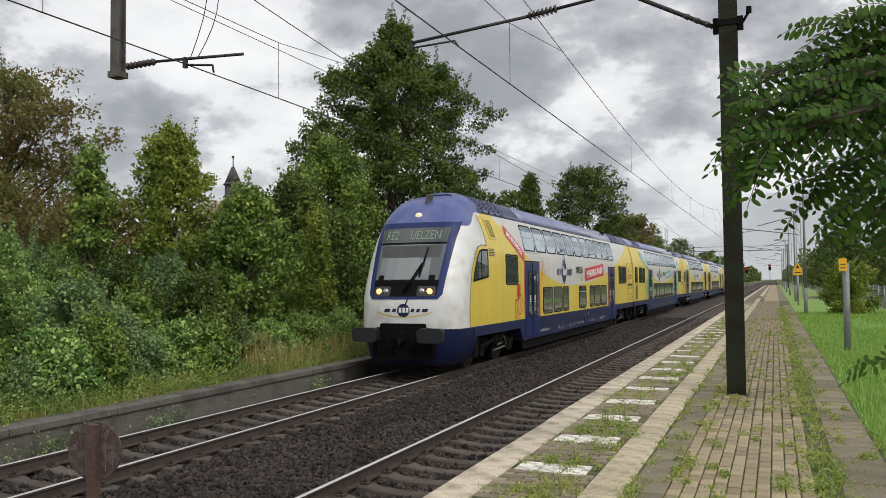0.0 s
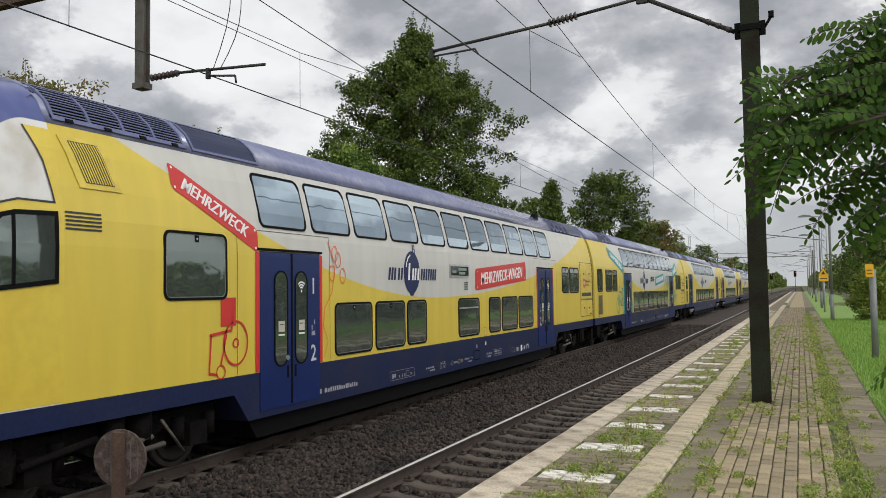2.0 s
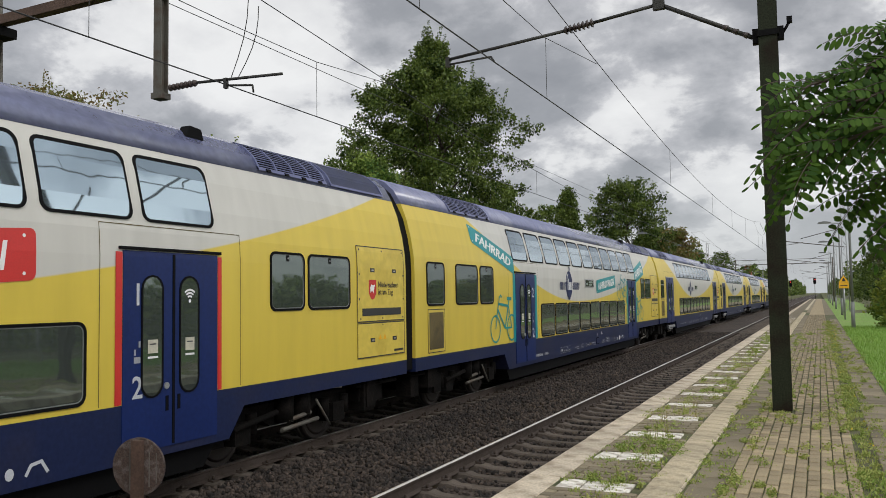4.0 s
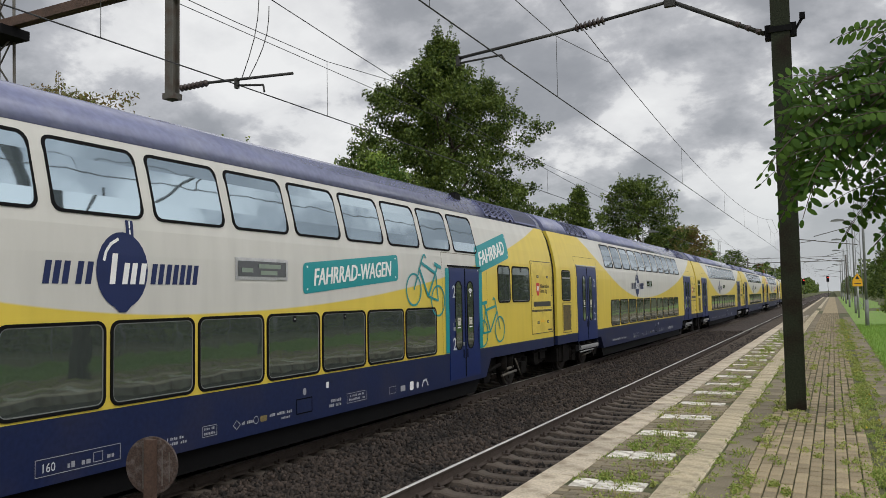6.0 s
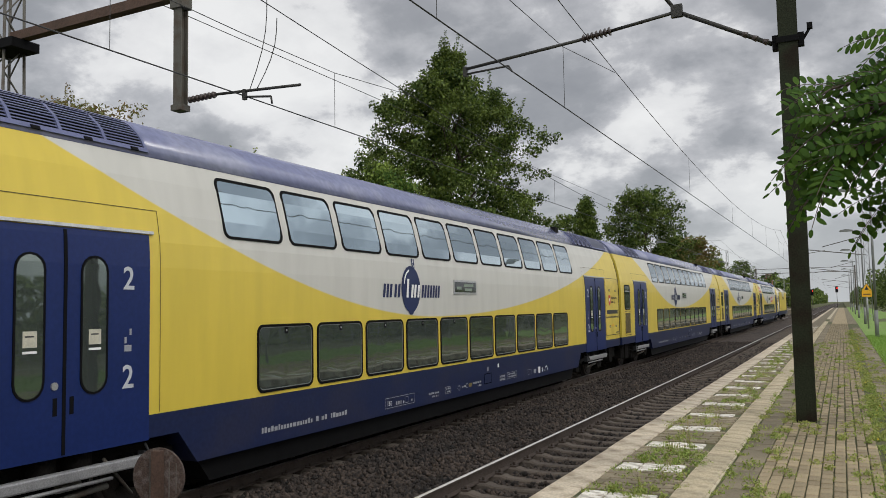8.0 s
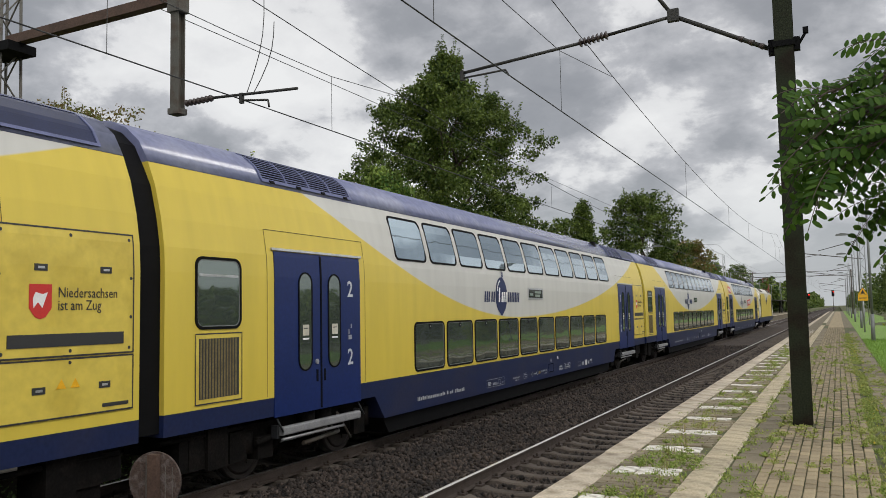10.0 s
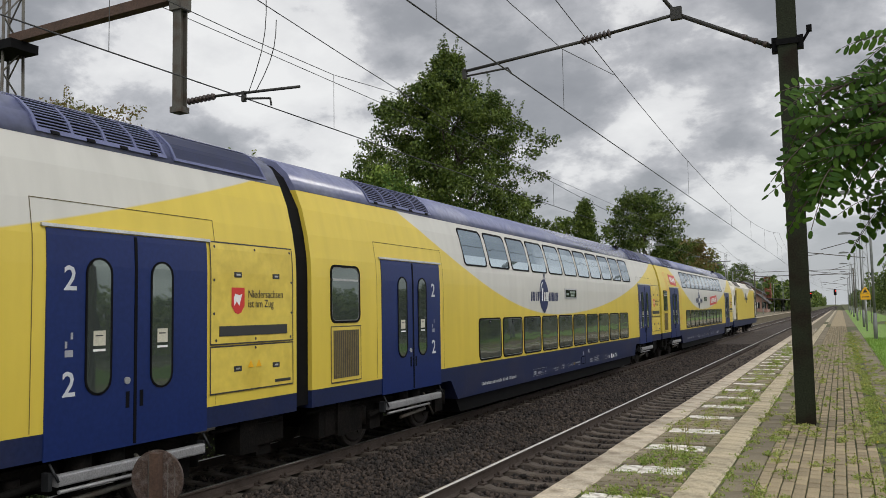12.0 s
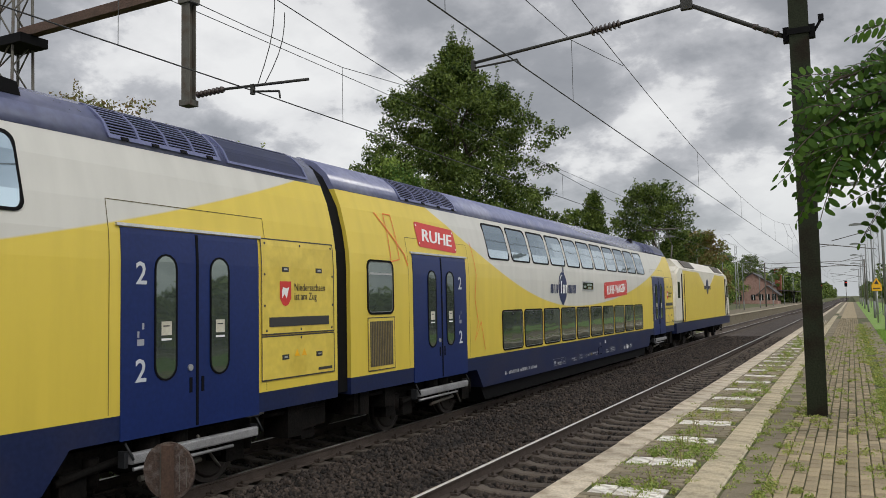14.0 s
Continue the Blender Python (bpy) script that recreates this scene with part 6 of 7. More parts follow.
fence = thing("mesh_fence", "grey wire mesh fence along the lawn", "fence", (5.3, 0, 0.6))
for k in range(26):
    bm = bmesh.new()
    tube(bm, (0, 6 + k * 2.5, -0.2), (0, 6 + k * 2.5, 1.35), 0.03, n=6)
    part("fence_post", bm, M_GALV, fence)
for k in range(25):
    bm = bmesh.new()
    y = 6 + k * 2.5
    for j in range(13):
        tube(bm, (0, y + j * 0.208, 0.05), (0, y + j * 0.208, 1.3), 0.006, n=3, caps=False)
    for j in range(7):
        tube(bm, (0, y, 0.08 + j * 0.2), (0, y + 2.5, 0.08 + j * 0.2), 0.006, n=3, caps=False)
    part("fence_panel", bm, M_GALV, fence)


def house(name, label, x, y, z, w, d, h, ridge, wall_m, roof_m):
    t = thing(name, label, "building", (x, y, z))
    bm = bmesh.new()
    prism(bm, [(-w / 2, -0.5), (w / 2, -0.5), (w / 2, h), (0, h + ridge), (-w / 2, h)], "y", 0, d)
    wl = part("wall", bm, wall_m, t)
    bm = bmesh.new()
    for s in (-1, 1):
        prism(bm, [(0, h + ridge + 0.02), (s * (w / 2 + 0.5), h - 0.5 * ridge / w * 2 + 0.02), (s * (w / 2 + 0.5), h - 0.5 * ridge / w * 2 + 0.22), (0, h + ridge + 0.24)], "y", -0.5, d + 0.5)
    part("roof", bm, roof_m, t)
    for k in range(3):
        for q in (1.2, 4.2):
            if q + 1.4 < h + 0.5:
                bm = bmesh.new()
                xw = -w / 2 + w * (k + 0.5) / 3
                box(bm, xw - 0.5, xw + 0.5, -0.06, 0.02, q, q + 1.5)
                wi = part("window", bm, M_DARKGLASS, t)
                bm = bmesh.new()
                box(bm, xw - 0.04, xw + 0.04, -0.08, -0.05, q, q + 1.5)
                part("window_frame", bm, M_WHITE, wi)
    for k in range(5):
        bm = bmesh.new()
        yw = d * (k + 0.5) / 5
        box(bm, w / 2 - 0.02, w / 2 + 0.06, yw - 0.55, yw + 0.55, 1.0, 2.9)
        part("window", bm, M_DARKGLASS, t)
    return t


stn = house("station_building", "brick station building with grey roof and tall chimney", -23.0, 228, 0.4, 10, 22, 5.0, 3.2, M_PALEBRICK, M_TILE)
bm = bmesh.new()
box(bm, 4.6, 6.2, 10, 12.0, 3, 9.6)
box(bm, 4.45, 6.35, 9.85, 12.15, 9.1, 9.3)
part("chimney", bm, M_BRICK, stn, "tall red brick chimney")
bm = bmesh.new()
prism(bm, [(5.0, 3.7), (10.0, 3.3), (10.0, 3.5), (5.0, 3.9)], "y", 2, 60)
part("canopy_roof", bm, M_TILE, stn, "dark platform canopy")
for k in range(9):
    bm = bmesh.new()
    tube(bm, (9.0, 4 + k * 6.5, 0.2), (9.0, 4 + k * 6.5, 3.45), 0.1, n=6)
    part("canopy_post", bm, M_BLACK, stn)
house("brick_annex", "low pale brick station annex behind the lamps", -18.3, 214, 0.4, 4.4, 9, 2.7, 1.9, M_PALEBRICK, M_TILE)

tur = thing("turret_house", "house with a small dark pointed turret among the trees", "building", (-38.5, 50, 0.6))
bm = bmesh.new()
prism(bm, [(-5, -0.5), (5, -0.5), (5, 4.6), (0, 7.9), (-5, 4.6)], "y", 0, 9)
part("wall", bm, M_PLASTER, tur)
bm = bmesh.new()
tube(bm, (0.6, 1.4, 6.5), (0.6, 1.4, 9.2), 0.62, n=8)
tube(bm, (0.6, 1.4, 9.2), (0.6, 1.4, 9.4), 0.78, 0.62, n=8)
tube(bm, (0.6, 1.4, 9.4), (0.6, 1.4, 10.6), 0.62, 0.12, n=8)
tube(bm, (0.6, 1.4, 10.6), (0.6, 1.4, 11.4), 0.04, n=6)
tube(bm, (0.6, 1.4, 11.3), (0.6, 1.4, 11.45), 0.1, n=8)
part("turret", bm, M_TILE, tur, "dark pointed turret with finial")

for k, (x, y) in enumerate(((-16.6, 92), (-17.4, 99), (-16.9, 40), (-17.6, 46))):
    car = thing("parked_car", "pale parked car half hidden behind the bushes", "car", (x, y, 0.62), group="parked cars")
    bm = bmesh.new()
    prism(bm, [(-2.0, 0.35), (2.1, 0.35), (2.15, 0.75), (1.2, 0.92), (0.55, 1.42), (-1.2, 1.45), (-1.9, 1.0), (-2.05, 0.7)], "x", -0.82, 0.82)
    part("car_body", bm, M_CARPAINT, car)
    bm = bmesh.new()
    prism(bm, [(-1.5, 0.95), (1.0, 0.95), (0.5, 1.36), (-1.15, 1.39)], "x", -0.84, 0.84)
    part("side_window", bm, M_DARKGLASS, car)
    for yy in (-1.25, 1.3):
        for s in (-1, 1):
            bm = bmesh.new()
            tube(bm, (s * 0.68, yy, 0.32), (s * 0.85, yy, 0.32), 0.32, n=16)
            part("wheel", bm, M_BLACK, car)


# ---- trees and shrubs ----
def leaf_mesh(name, centers, sizes, rng, material, droop=0.3, aspect=0.6):
    """Many small pointed leaves (a bent rhombus each) at the given centres, as one mesh."""
    n = len(centers)
    ax = rng.normal(size=(n, 3))
    ax[:, 2] -= droop
    ax /= np.linalg.norm(ax, axis=1)[:, None]
    t = rng.normal(size=(n, 3)) * 0.75
    t[:, 2] += 0.9
    b = np.cross(t, ax)
    b /= np.linalg.norm(b, axis=1)[:, None] + 1e-9
    nn = np.cross(ax, b)
    s = sizes[:, None]
    v = np.empty((n, 4, 3))
    v[:, 0] = centers - ax * s * 0.5
    v[:, 1] = centers + b * s * aspect * 0.5 + nn * s * 0.10
    v[:, 2] = centers + ax * s * 0.5
    v[:, 3] = centers - b * s * aspect * 0.5 + nn * s * 0.10
    me = bpy.data.meshes.new(name)
    me.vertices.add(n * 4)
    me.vertices.foreach_set("co", v.reshape(-1))
    me.loops.add(n * 4)
    me.loops.foreach_set("vertex_index", np.arange(n * 4, dtype=np.int32))
    me.polygons.add(n)
    me.polygons.foreach_set("loop_start", np.arange(0, n * 4, 4, dtype=np.int32))
    me.update(calc_edges=True)
    me.materials.append(material)
    return me


def clumps(rng, n_clumps, per, rx, ry, rz, cz, spread, shape):
    """Leaf positions in clumps through a crown; shape(u) narrows the crown by height (0 to 1)."""
    out = []
    while len(out) < n_clumps:
        u = rng.random()
        a = rng.random() * math.tau
        r = math.sqrt(rng.random()) ** 0.7
        lump = 0.80 + 0.5 * noise.noise(Vector((math.cos(a) * 1.8, math.sin(a) * 1.8, u * 5 + n_clumps * 0.01))) + 0.34 * noise.noise(Vector((math.cos(a) * 4.2, math.sin(a) * 4.2, u * 13 + rx)))
        w = shape(u) * lump * r
        out.append((rx * w * math.cos(a), ry * w * math.sin(a), cz + (u - 0.5) * 2 * rz))
    c = np.array(out)
    # each clump hangs on a spray that points outwards and up
    away = c * np.array([1, 1, 0]) / (np.linalg.norm(c[:, :2], axis=1)[:, None] + 0.3) + rng.normal(size=c.shape) * 0.35
    away[:, 2] += 0.45
    reach = rng.random((n_clumps * per, 1))
    wide = spread * (1.05 - 0.65 * reach)
    pts = np.repeat(c, per, axis=0) + np.clip(rng.normal(size=(n_clumps * per, 3)), -1.7, 1.7) * wide * np.array([1, 1, 0.75]) + np.repeat(away, per, axis=0) * spread * (2.3 * reach - 0.9)
    return c, pts


def shoots(rng, c, n, length, step, leaf):
    """Leaf positions along upright shoots that rise from the outer clumps of a crown."""
    out, sizes, stems = [], [], []
    pick = np.argsort(-(c[:, 2] + 0.5 * np.linalg.norm(c[:, :2], axis=1) + rng.normal(size=len(c)) * 0.12 * np.ptp(c[:, 2])))[:max(n * 3, 1)]
    for k in rng.choice(pick, min(n, len(pick)), replace=False):
        d = np.array([rng.normal() * 0.22, rng.normal() * 0.22, 1.0])
        ln = length * (0.5 + 0.8 * rng.random())
        m = max(4, int(ln / step))
        stems.append((c[k], c[k] + d * ln))
        for i in range(m):
            u = (i + rng.random()) / m
            for _ in range(4):
                a = rng.random() * math.tau
                w = leaf * (1.1 - 0.75 * u)
                out.append(c[k] + d * ln * u + np.array([math.cos(a) * w, math.sin(a) * w, rng.normal() * step * 0.4]))
                sizes.append(leaf * (1.05 - 0.4 * u))
    return np.array(out), np.array(sizes), stems


def tree(name, label, x, y, z, height, rx, material, seed, crown_from=0.15, n_clumps=260, per=70, leaf=0.2, spread=0.45, shape=None, bare=0.0, trunk_r=None, limbs=16, ry=None, shoot=(0, 0.0)):
    rng = np.random.default_rng(seed)
    t = thing(name, label, "tree" if name != "shrub" else "shrub", (x, y, z))
    shape = shape or (lambda u: max(0.05, math.sin(math.pi * (0.12 + 0.86 * u) ** 0.8)) ** 0.75)
    lo, hi = height * crown_from, height
    c, pts = clumps(rng, n_clumps, per, rx, ry or rx, (hi - lo) / 2, (lo + hi) / 2, spread, shape)
    bm = bmesh.new()
    r0 = trunk_r or height * 0.017
    p = Vector((0, 0, -0.3))
    n = 7
    for k in range(n):
        q = Vector((rng.normal() * 0.02 * height, rng.normal() * 0.02 * height, height * 0.9 * (k + 1) / n))
        tube(bm, p, q, r0 * (1 - k / n) + 0.015, r0 * (1 - (k + 1) / n) + 0.012, n=8, caps=False)
        p = q
    part("trunk", bm, M_BARK, t)
    bm = bmesh.new()
    for k in rng.choice(len(c), min(limbs, len(c)), replace=False):
        e = Vector(c[k])
        s = Vector((0, 0, max(height * 0.12, e.z - 0.55 * math.hypot(e.x, e.y) - 0.05 * height)))
        m = s.lerp(e, 0.5) + Vector((rng.normal() * 0.15, rng.normal() * 0.15, 0.15))
        tube(bm, s, m, r0 * 0.36, r0 * 0.22, n=6, caps=False)
        tube(bm, m, e, r0 * 0.22, 0.008, n=5, caps=False)
        for _ in range(3):
            f = e + Vector(rng.normal(size=3)) * spread
            tube(bm, m.lerp(e, 0.6), f, r0 * 0.1, 0.005, n=4, caps=False)
    sizes = leaf * (0.6 + 0.8 * rng.random(len(pts)))
    if shoot[0]:
        sp, ss, stems = shoots(rng, c, shoot[0], shoot[1], leaf * 0.45, leaf)
        pts, sizes = np.concatenate([pts, sp]), np.concatenate([sizes, ss * (0.8 + 0.4 * rng.random(len(ss)))])
        for a, b in stems:
            tube(bm, a, b, 0.012 if height > 3 else 0.006, 0.003, n=4, caps=False)
    part("branching", bm, M_BARK, t)
    me = leaf_mesh("crown", pts, sizes, rng, material)
    ob = new("crown", me)
    ob.parent = t
    return t


cone = lambda u: max(0.03, (1 - u) ** 0.8)
round_up = lambda u: max(0.06, (4 * (0.1 + 0.85 * u) * (1 - (0.1 + 0.85 * u))) ** 0.5)
pear = lambda u: max(0.05, min(1.0, 0.75 + 0.9 * u) * (1 - u ** 2.6) ** 0.75)
lime = lambda u: max(0.05, (0.9 + 0.1 * u) * max(1 - (u / 0.93) ** 3.0, 0.0) ** 0.62, 0.26 * (1.02 - u) ** 0.4)
tree("tree", "large dark green lime tree with dense crown behind the tracks", -18.9, 40, 0.6, 15.4, 6.9, L_DARK, 11, 0.03, 760, 190, 0.165, 0.36, lime, limbs=90, shoot=(70, 1.3))
tree("tree", "dark green pointed tree behind the station lamps", -19.9, 70, 0.6, 10.8, 2.3, L_DARK, 12, 0.1, 150, 90, 0.24, 0.42, cone, shoot=(14, 0.8))
tree("tree", "round spreading green tree with open branches near the station", -16.9, 80, 0.6, 12.6, 4.5, L_DARK, 13, 0.22, 210, 110, 0.24, 0.46, round_up, limbs=40, shoot=(40, 1.4))
tree("tree", "young maple with yellow-green upright crown", -17.8, 21.0, 0.6, 6.6, 1.8, L_LIGHT, 14, 0.08, 210, 90, 0.14, 0.24, pear, limbs=50, shoot=(34, 0.9))
tree("tree", "young green maple beside the bank", -15.7, 22.0, 0.6, 4.6, 2.2, L_MID, 15, 0.02, 170, 90, 0.155, 0.25, pear, limbs=30, shoot=(40, 0.8))
tree("tree", "slender young tree with airy top", -19.4, 19.2, 0.6, 5.7, 1.5, L_MID, 16, 0.1, 100, 60, 0.16, 0.26, cone, limbs=30, shoot=(26, 0.9))
tree("tree", "browning tree with thin reddish-brown crown", -30.5, 25.5, 0.6, 11.0, 4.6, L_RED, 17, 0.1, 300, 90, 0.18, 0.42, round_up, limbs=80, shoot=(50, 1.2))
tree("tree", "browning tree with reddish lower branches", -25.0, 19.0, 0.6, 5.4, 3.2, L_RED, 18, 0.02, 170, 80, 0.17, 0.40, round_up, shoot=(30, 0.8))
tree("tree", "dense dark green tree behind the young maples", -18.0, 28.5, 0.6, 5.5, 3.0, L_DARK, 19, 0.02, 320, 90, 0.165, 0.40, pear, limbs=40, shoot=(40, 0.9))
tree("tree", "dense green tree beside the large lime", -19.6, 34.0, 0.6, 8.2, 3.2, L_MID, 20, 0.02, 280, 100, 0.175, 0.42, pear, limbs=40, shoot=(40, 1.1))
tree("tree", "slim young sapling at the edge of the bank", -13.4, 22.5, 0.5, 3.9, 0.85, L_LIGHT, 21, 0.05, 90, 60, 0.12, 0.17, cone, shoot=(14, 0.7))
tree("tree", "dark tree closing the view behind the bushes", -24.0, 24.0, 0.6, 5.1, 3.6, L_RED, 22, 0.02, 220, 80, 0.18, 0.38, pear, shoot=(30, 0.8))
tree("tree", "dense green tree under the large lime", -14.8, 34.5, 0.5, 4.6, 2.6, L_MID, 23, 0.02, 190, 90, 0.155, 0.35, pear, shoot=(30, 0.7))
for k, (x, y, h, r, m) in enumerate(((-15.6, 100, 9.2, 3.2, L_RED), (-18.5, 108, 9.5, 3.6, L_DARK), (-22, 125, 12, 4.5, L_DARK), (-27, 150, 13, 5, L_DARK), (-36, 275, 14, 6, L_DARK), (-28, 268, 13, 5, L_DARK), (-31, 225, 12, 5, L_DARK), (-24, 165, 12, 5, L_DARK), (-25, 185, 11, 5, L_MID), (-27, 205, 12, 5.5, L_DARK), (-26, 258, 14, 6, L_DARK), (-22.5, 56, 8.5, 3.2, L_DARK), (-25.5, 84, 11, 4.5, L_DARK), (-21, 62, 7.4, 3.0, L_MID))):
    tree("tree", "reddish-brown tree by the station" if m is L_RED else "dark green tree by the station", x, y, 0.5, h, r, m, 40 + k, 0.08, 110, 56, 0.36, 0.55, round_up)
for k, (x, y, h, r) in enumerate(((8.5, 60, 4.2, 2.2), (9.5, 78, 6, 3.0), (8, 100, 7, 3.3), (7.5, 130, 7.5, 4), (9, 45, 2.6, 1.8), (10, 165, 9, 5))):
    tree("tree", "dark green tree behind the lawn fence", x, y, 0.7, h, r, L_DARK, 60 + k, 0.03, 110, 56, 0.28, 0.5, pear)
tree("shrub", "rounded green shrub on the lawn", 3.1, 41.5, 0.7, 2.2, 1.35, L_LIGHT, 70, 0.0, 110, 60, 0.14, 0.2, round_up, trunk_r=0.03)


thicket = lambda u: max(0.1, 0.95 - 0.75 * u ** 2.2)


def bank_shrubs():
    """Nettles, brambles and low shrubs on the bank: separate bushes, taller to the back."""
    r = random.Random(3)
    kinds = ((L_HERB, "leafy green nettles and brambles on the bank", 0.10), (L_GREY, "grey-green low shrub on the bank", 0.085), (L_DARK, "dark green bramble bush on the bank", 0.11), (L_MID, "bright green bush on the bank", 0.105))
    k = 0
    for row, (x0, x1, h0, h1) in enumerate(((-12.7, -11.9, 0.8, 1.2), (-14.2, -13.2, 1.2, 1.9), (-16.2, -15.0, 1.6, 2.6), (-19, -17, 1.8, 3.0))):
        y = 6.5 + row * 1.0
        while y < (16 if row < 1 else 17.5 if row < 2 else 20 if row < 3 else 30):
            m, lab, lf = kinds[(k * 7 + row) % 4] if row else kinds[(0, 3, 1)[k % 3]]
            h = r.uniform(h0 * 0.65, h1 * 1.12)
            tree("shrub", lab, r.uniform(x0, x1), y, 0.3 if row < 2 else 0.5, h, h * r.uniform(0.62, 0.85), m, 100 + k, 0.0, int(90 + 40 * h), 70, lf * r.uniform(0.75, 1.1), 0.13, thicket, trunk_r=0.02, limbs=12, shoot=(int(26 + 16 * h), 0.32 + 0.12 * h))
            y += h * r.uniform(0.75, 1.05)
            k += 1
    # low herbs in front of the sapling
    for j in range(15):
        m, lab, lf = kinds[(0, 1, 0, 3)[j % 4]]
        h = r.uniform(0.55, 1.05)
        tree("shrub", lab, r.uniform(-13.6, -11.9), 14.6 + 0.68 * j, 0.35, h, h * r.uniform(0.7, 0.95), m, 180 + j, 0.0, 70, 56, lf * 0.85, 0.13, thicket, trunk_r=0.015, limbs=12, shoot=(26, 0.34))


bank_shrubs()


def far_woods():
    """Woods along the line towards the horizon."""
    rng = np.random.default_rng(77)
    n = 60000
    y = 230 + 900 * rng.random(n)
    left = rng.random(n) < 0.6
    x = np.where(left, -16 - 70 * rng.random(n) ** 1.5, 9 + 70 * rng.random(n) ** 1.5)
    top = 5 + 7 * np.array([noise.noise(Vector((a * 0.05, b * 0.02, 1))) + 0.6 for a, b in zip(x, y)])
    z = 0.3 + np.maximum(top, 2) * rng.random(n) ** 0.7
    me = leaf_mesh("far_woods", np.stack([x, y, z], 1), 0.9 + 1.0 * rng.random(n), rng, L_DARK, 0, 0.9)
    tagged(new("far_woods", me), "green woods along the line in the distance", "woods", "", "stuff")


far_woods()


def rear_hedge():
    """Unseen hedge beyond the lawn, added for the train windows to reflect."""
    rng = np.random.default_rng(78)
    n = 50000
    y = -50 + 110 * rng.random(n)
    x = 11.5 + rng.normal(size=n) * 0.8
    z = 0.6 + (2.6 + np.sin(y * 0.7) * 0.5) * rng.random(n)
    me = leaf_mesh("lawn_hedge", np.stack([x, y, z], 1), 0.22 + 0.15 * rng.random(n), rng, L_MID, 0, 0.7)
    tagged(new("lawn_hedge", me), "unseen green hedge beyond the fence, added for window reflections", "hedge", "", "stuff")


rear_hedge()


def blades(name, label, spots, rng, material, h0, h1, w, lean=0.35):
    """Grass blades: one bent triangle pair each, at the spots (x, y, z)."""
    n = len(spots)
    a = rng.random(n) * math.tau
    d = np.stack([np.cos(a), np.sin(a), np.zeros(n)], 1)
    s = np.stack([-np.sin(a), np.cos(a), np.zeros(n)], 1)
    h = (h0 + (h1 - h0) * rng.random(n))[:, None]
    up = np.array([0, 0, 1.0])
    le = (lean * rng.random(n))[:, None]
    v = np.empty((n, 5, 3))
    v[:, 0], v[:, 1] = spots - s * w, spots + s * w
    mid = spots + up * h * 0.55 + d * h * le * 0.4
    v[:, 2], v[:, 3] = mid + s * w * 0.7, mid - s * w * 0.7
    v[:, 4] = spots + up * h * (1 - le * 0.3) + d * h * le
    idx = np.arange(n)[:, None] * 5
    faces = np.concatenate([idx + np.array([0, 1, 2]), idx + np.array([0, 2, 3]), idx + np.array([3, 2, 4])])
    me = bpy.data.meshes.new(name)
    me.from_pydata(v.reshape(-1, 3).tolist(), [], faces.tolist())
    me.materials.append(material)
    return tagged(new(name, me), label, "grass", "", "stuff")


def scatter(rng, n, x0, x1, y0, y1, zf, near=1.0):
    x = x0 + (x1 - x0) * rng.random(n)
    y = y0 + (y1 - y0) * rng.random(n) ** near
    return np.stack([x, y, [zf(a, b) for a, b in zip(x, y)]], 1)


g = np.random.default_rng(8)
blades("bank_grass", "dry yellow-green grass along the old edge wall", scatter(g, 9000, -12.6, -10.55, 5, 36, ground_z, 1.4), g, L_DRY, 0.12, 0.45, 0.005)
blades("bank_weeds", "green weeds growing along the old edge wall", scatter(g, 12000, -13.5, -10.6, 5, 40, ground_z, 1.4), g, L_WEED, 0.10, 0.34, 0.007, 0.8)
blades("lawn_grass", "bright green short grass of the lawn", scatter(g, 60000, 0.86, 4.8, 7, 42, ground_z, 1.6), g, L_GRASS, 0.05, 0.16, 0.006, 0.8)
fl = scatter(g, 260, -12.4, -10.7, 6, 30, ground_z, 1.3)
fl[:, 2] += 0.35 + 0.25 * g.random(260)
tagged(new("bank_flowers", leaf_mesh("bank_flowers", fl, 0.028 + 0.02 * g.random(260), g, L_FLOWER, 0, 0.9)), "small yellow flowers among the bank weeds", "flowers", "", "stuff")


def weeds(name, label, patches, rng, material, h0, h1, w=0.005, z=PLAT - 0.03):
    """Tufts at patches (x, y, radius, count)."""
    pts = []
    for x, y, r, n in patches:
        q = rng.normal(size=(n, 2)) * r * 0.5
        pts.append(np.stack([x + q[:, 0] * 0.7, y + q[:, 1], np.full(n, z)], 1))
    return blades(name, label, np.concatenate(pts), rng, material, h0, h1, w, 1.0)


r = random.Random(12)
pat = []
for _ in range(330):
    y = 4.5 + 34 * r.random() ** 1.8
    pat.append((r.gauss(-1.70, 0.19), y, r.uniform(0.05, 0.2), r.randint(30, 150)))
for _ in range(70):
    y = 4.5 + 30 * r.random() ** 1.6
    pat.append((r.gauss(-1.0, 0.05), y, r.uniform(0.05, 0.14), r.randint(50, 150)))
for _ in range(80):
    y = 4.5 + 30 * r.random() ** 1.5
    pat.append((r.gauss(-0.62, 0.14), y, r.uniform(0.05, 0.14), r.randint(40, 120)))
for _ in range(300):
    y = 5 + 45 * r.random() ** 1.4
    pat.append((r.gauss(0.32, 0.12), y, r.uniform(0.08, 0.25), r.randint(60, 200)))
for _ in range(60):
    pat.append((r.uniform(-0.7, 0.2), 5 + 30 * r.random(), 0.06, r.randint(15, 45)))
for _ in range(170):
    pat.append((r.uniform(0.42, 0.9), 5 + 38 * r.random() ** 1.4, r.uniform(0.04, 0.12), r.randint(20, 70)))
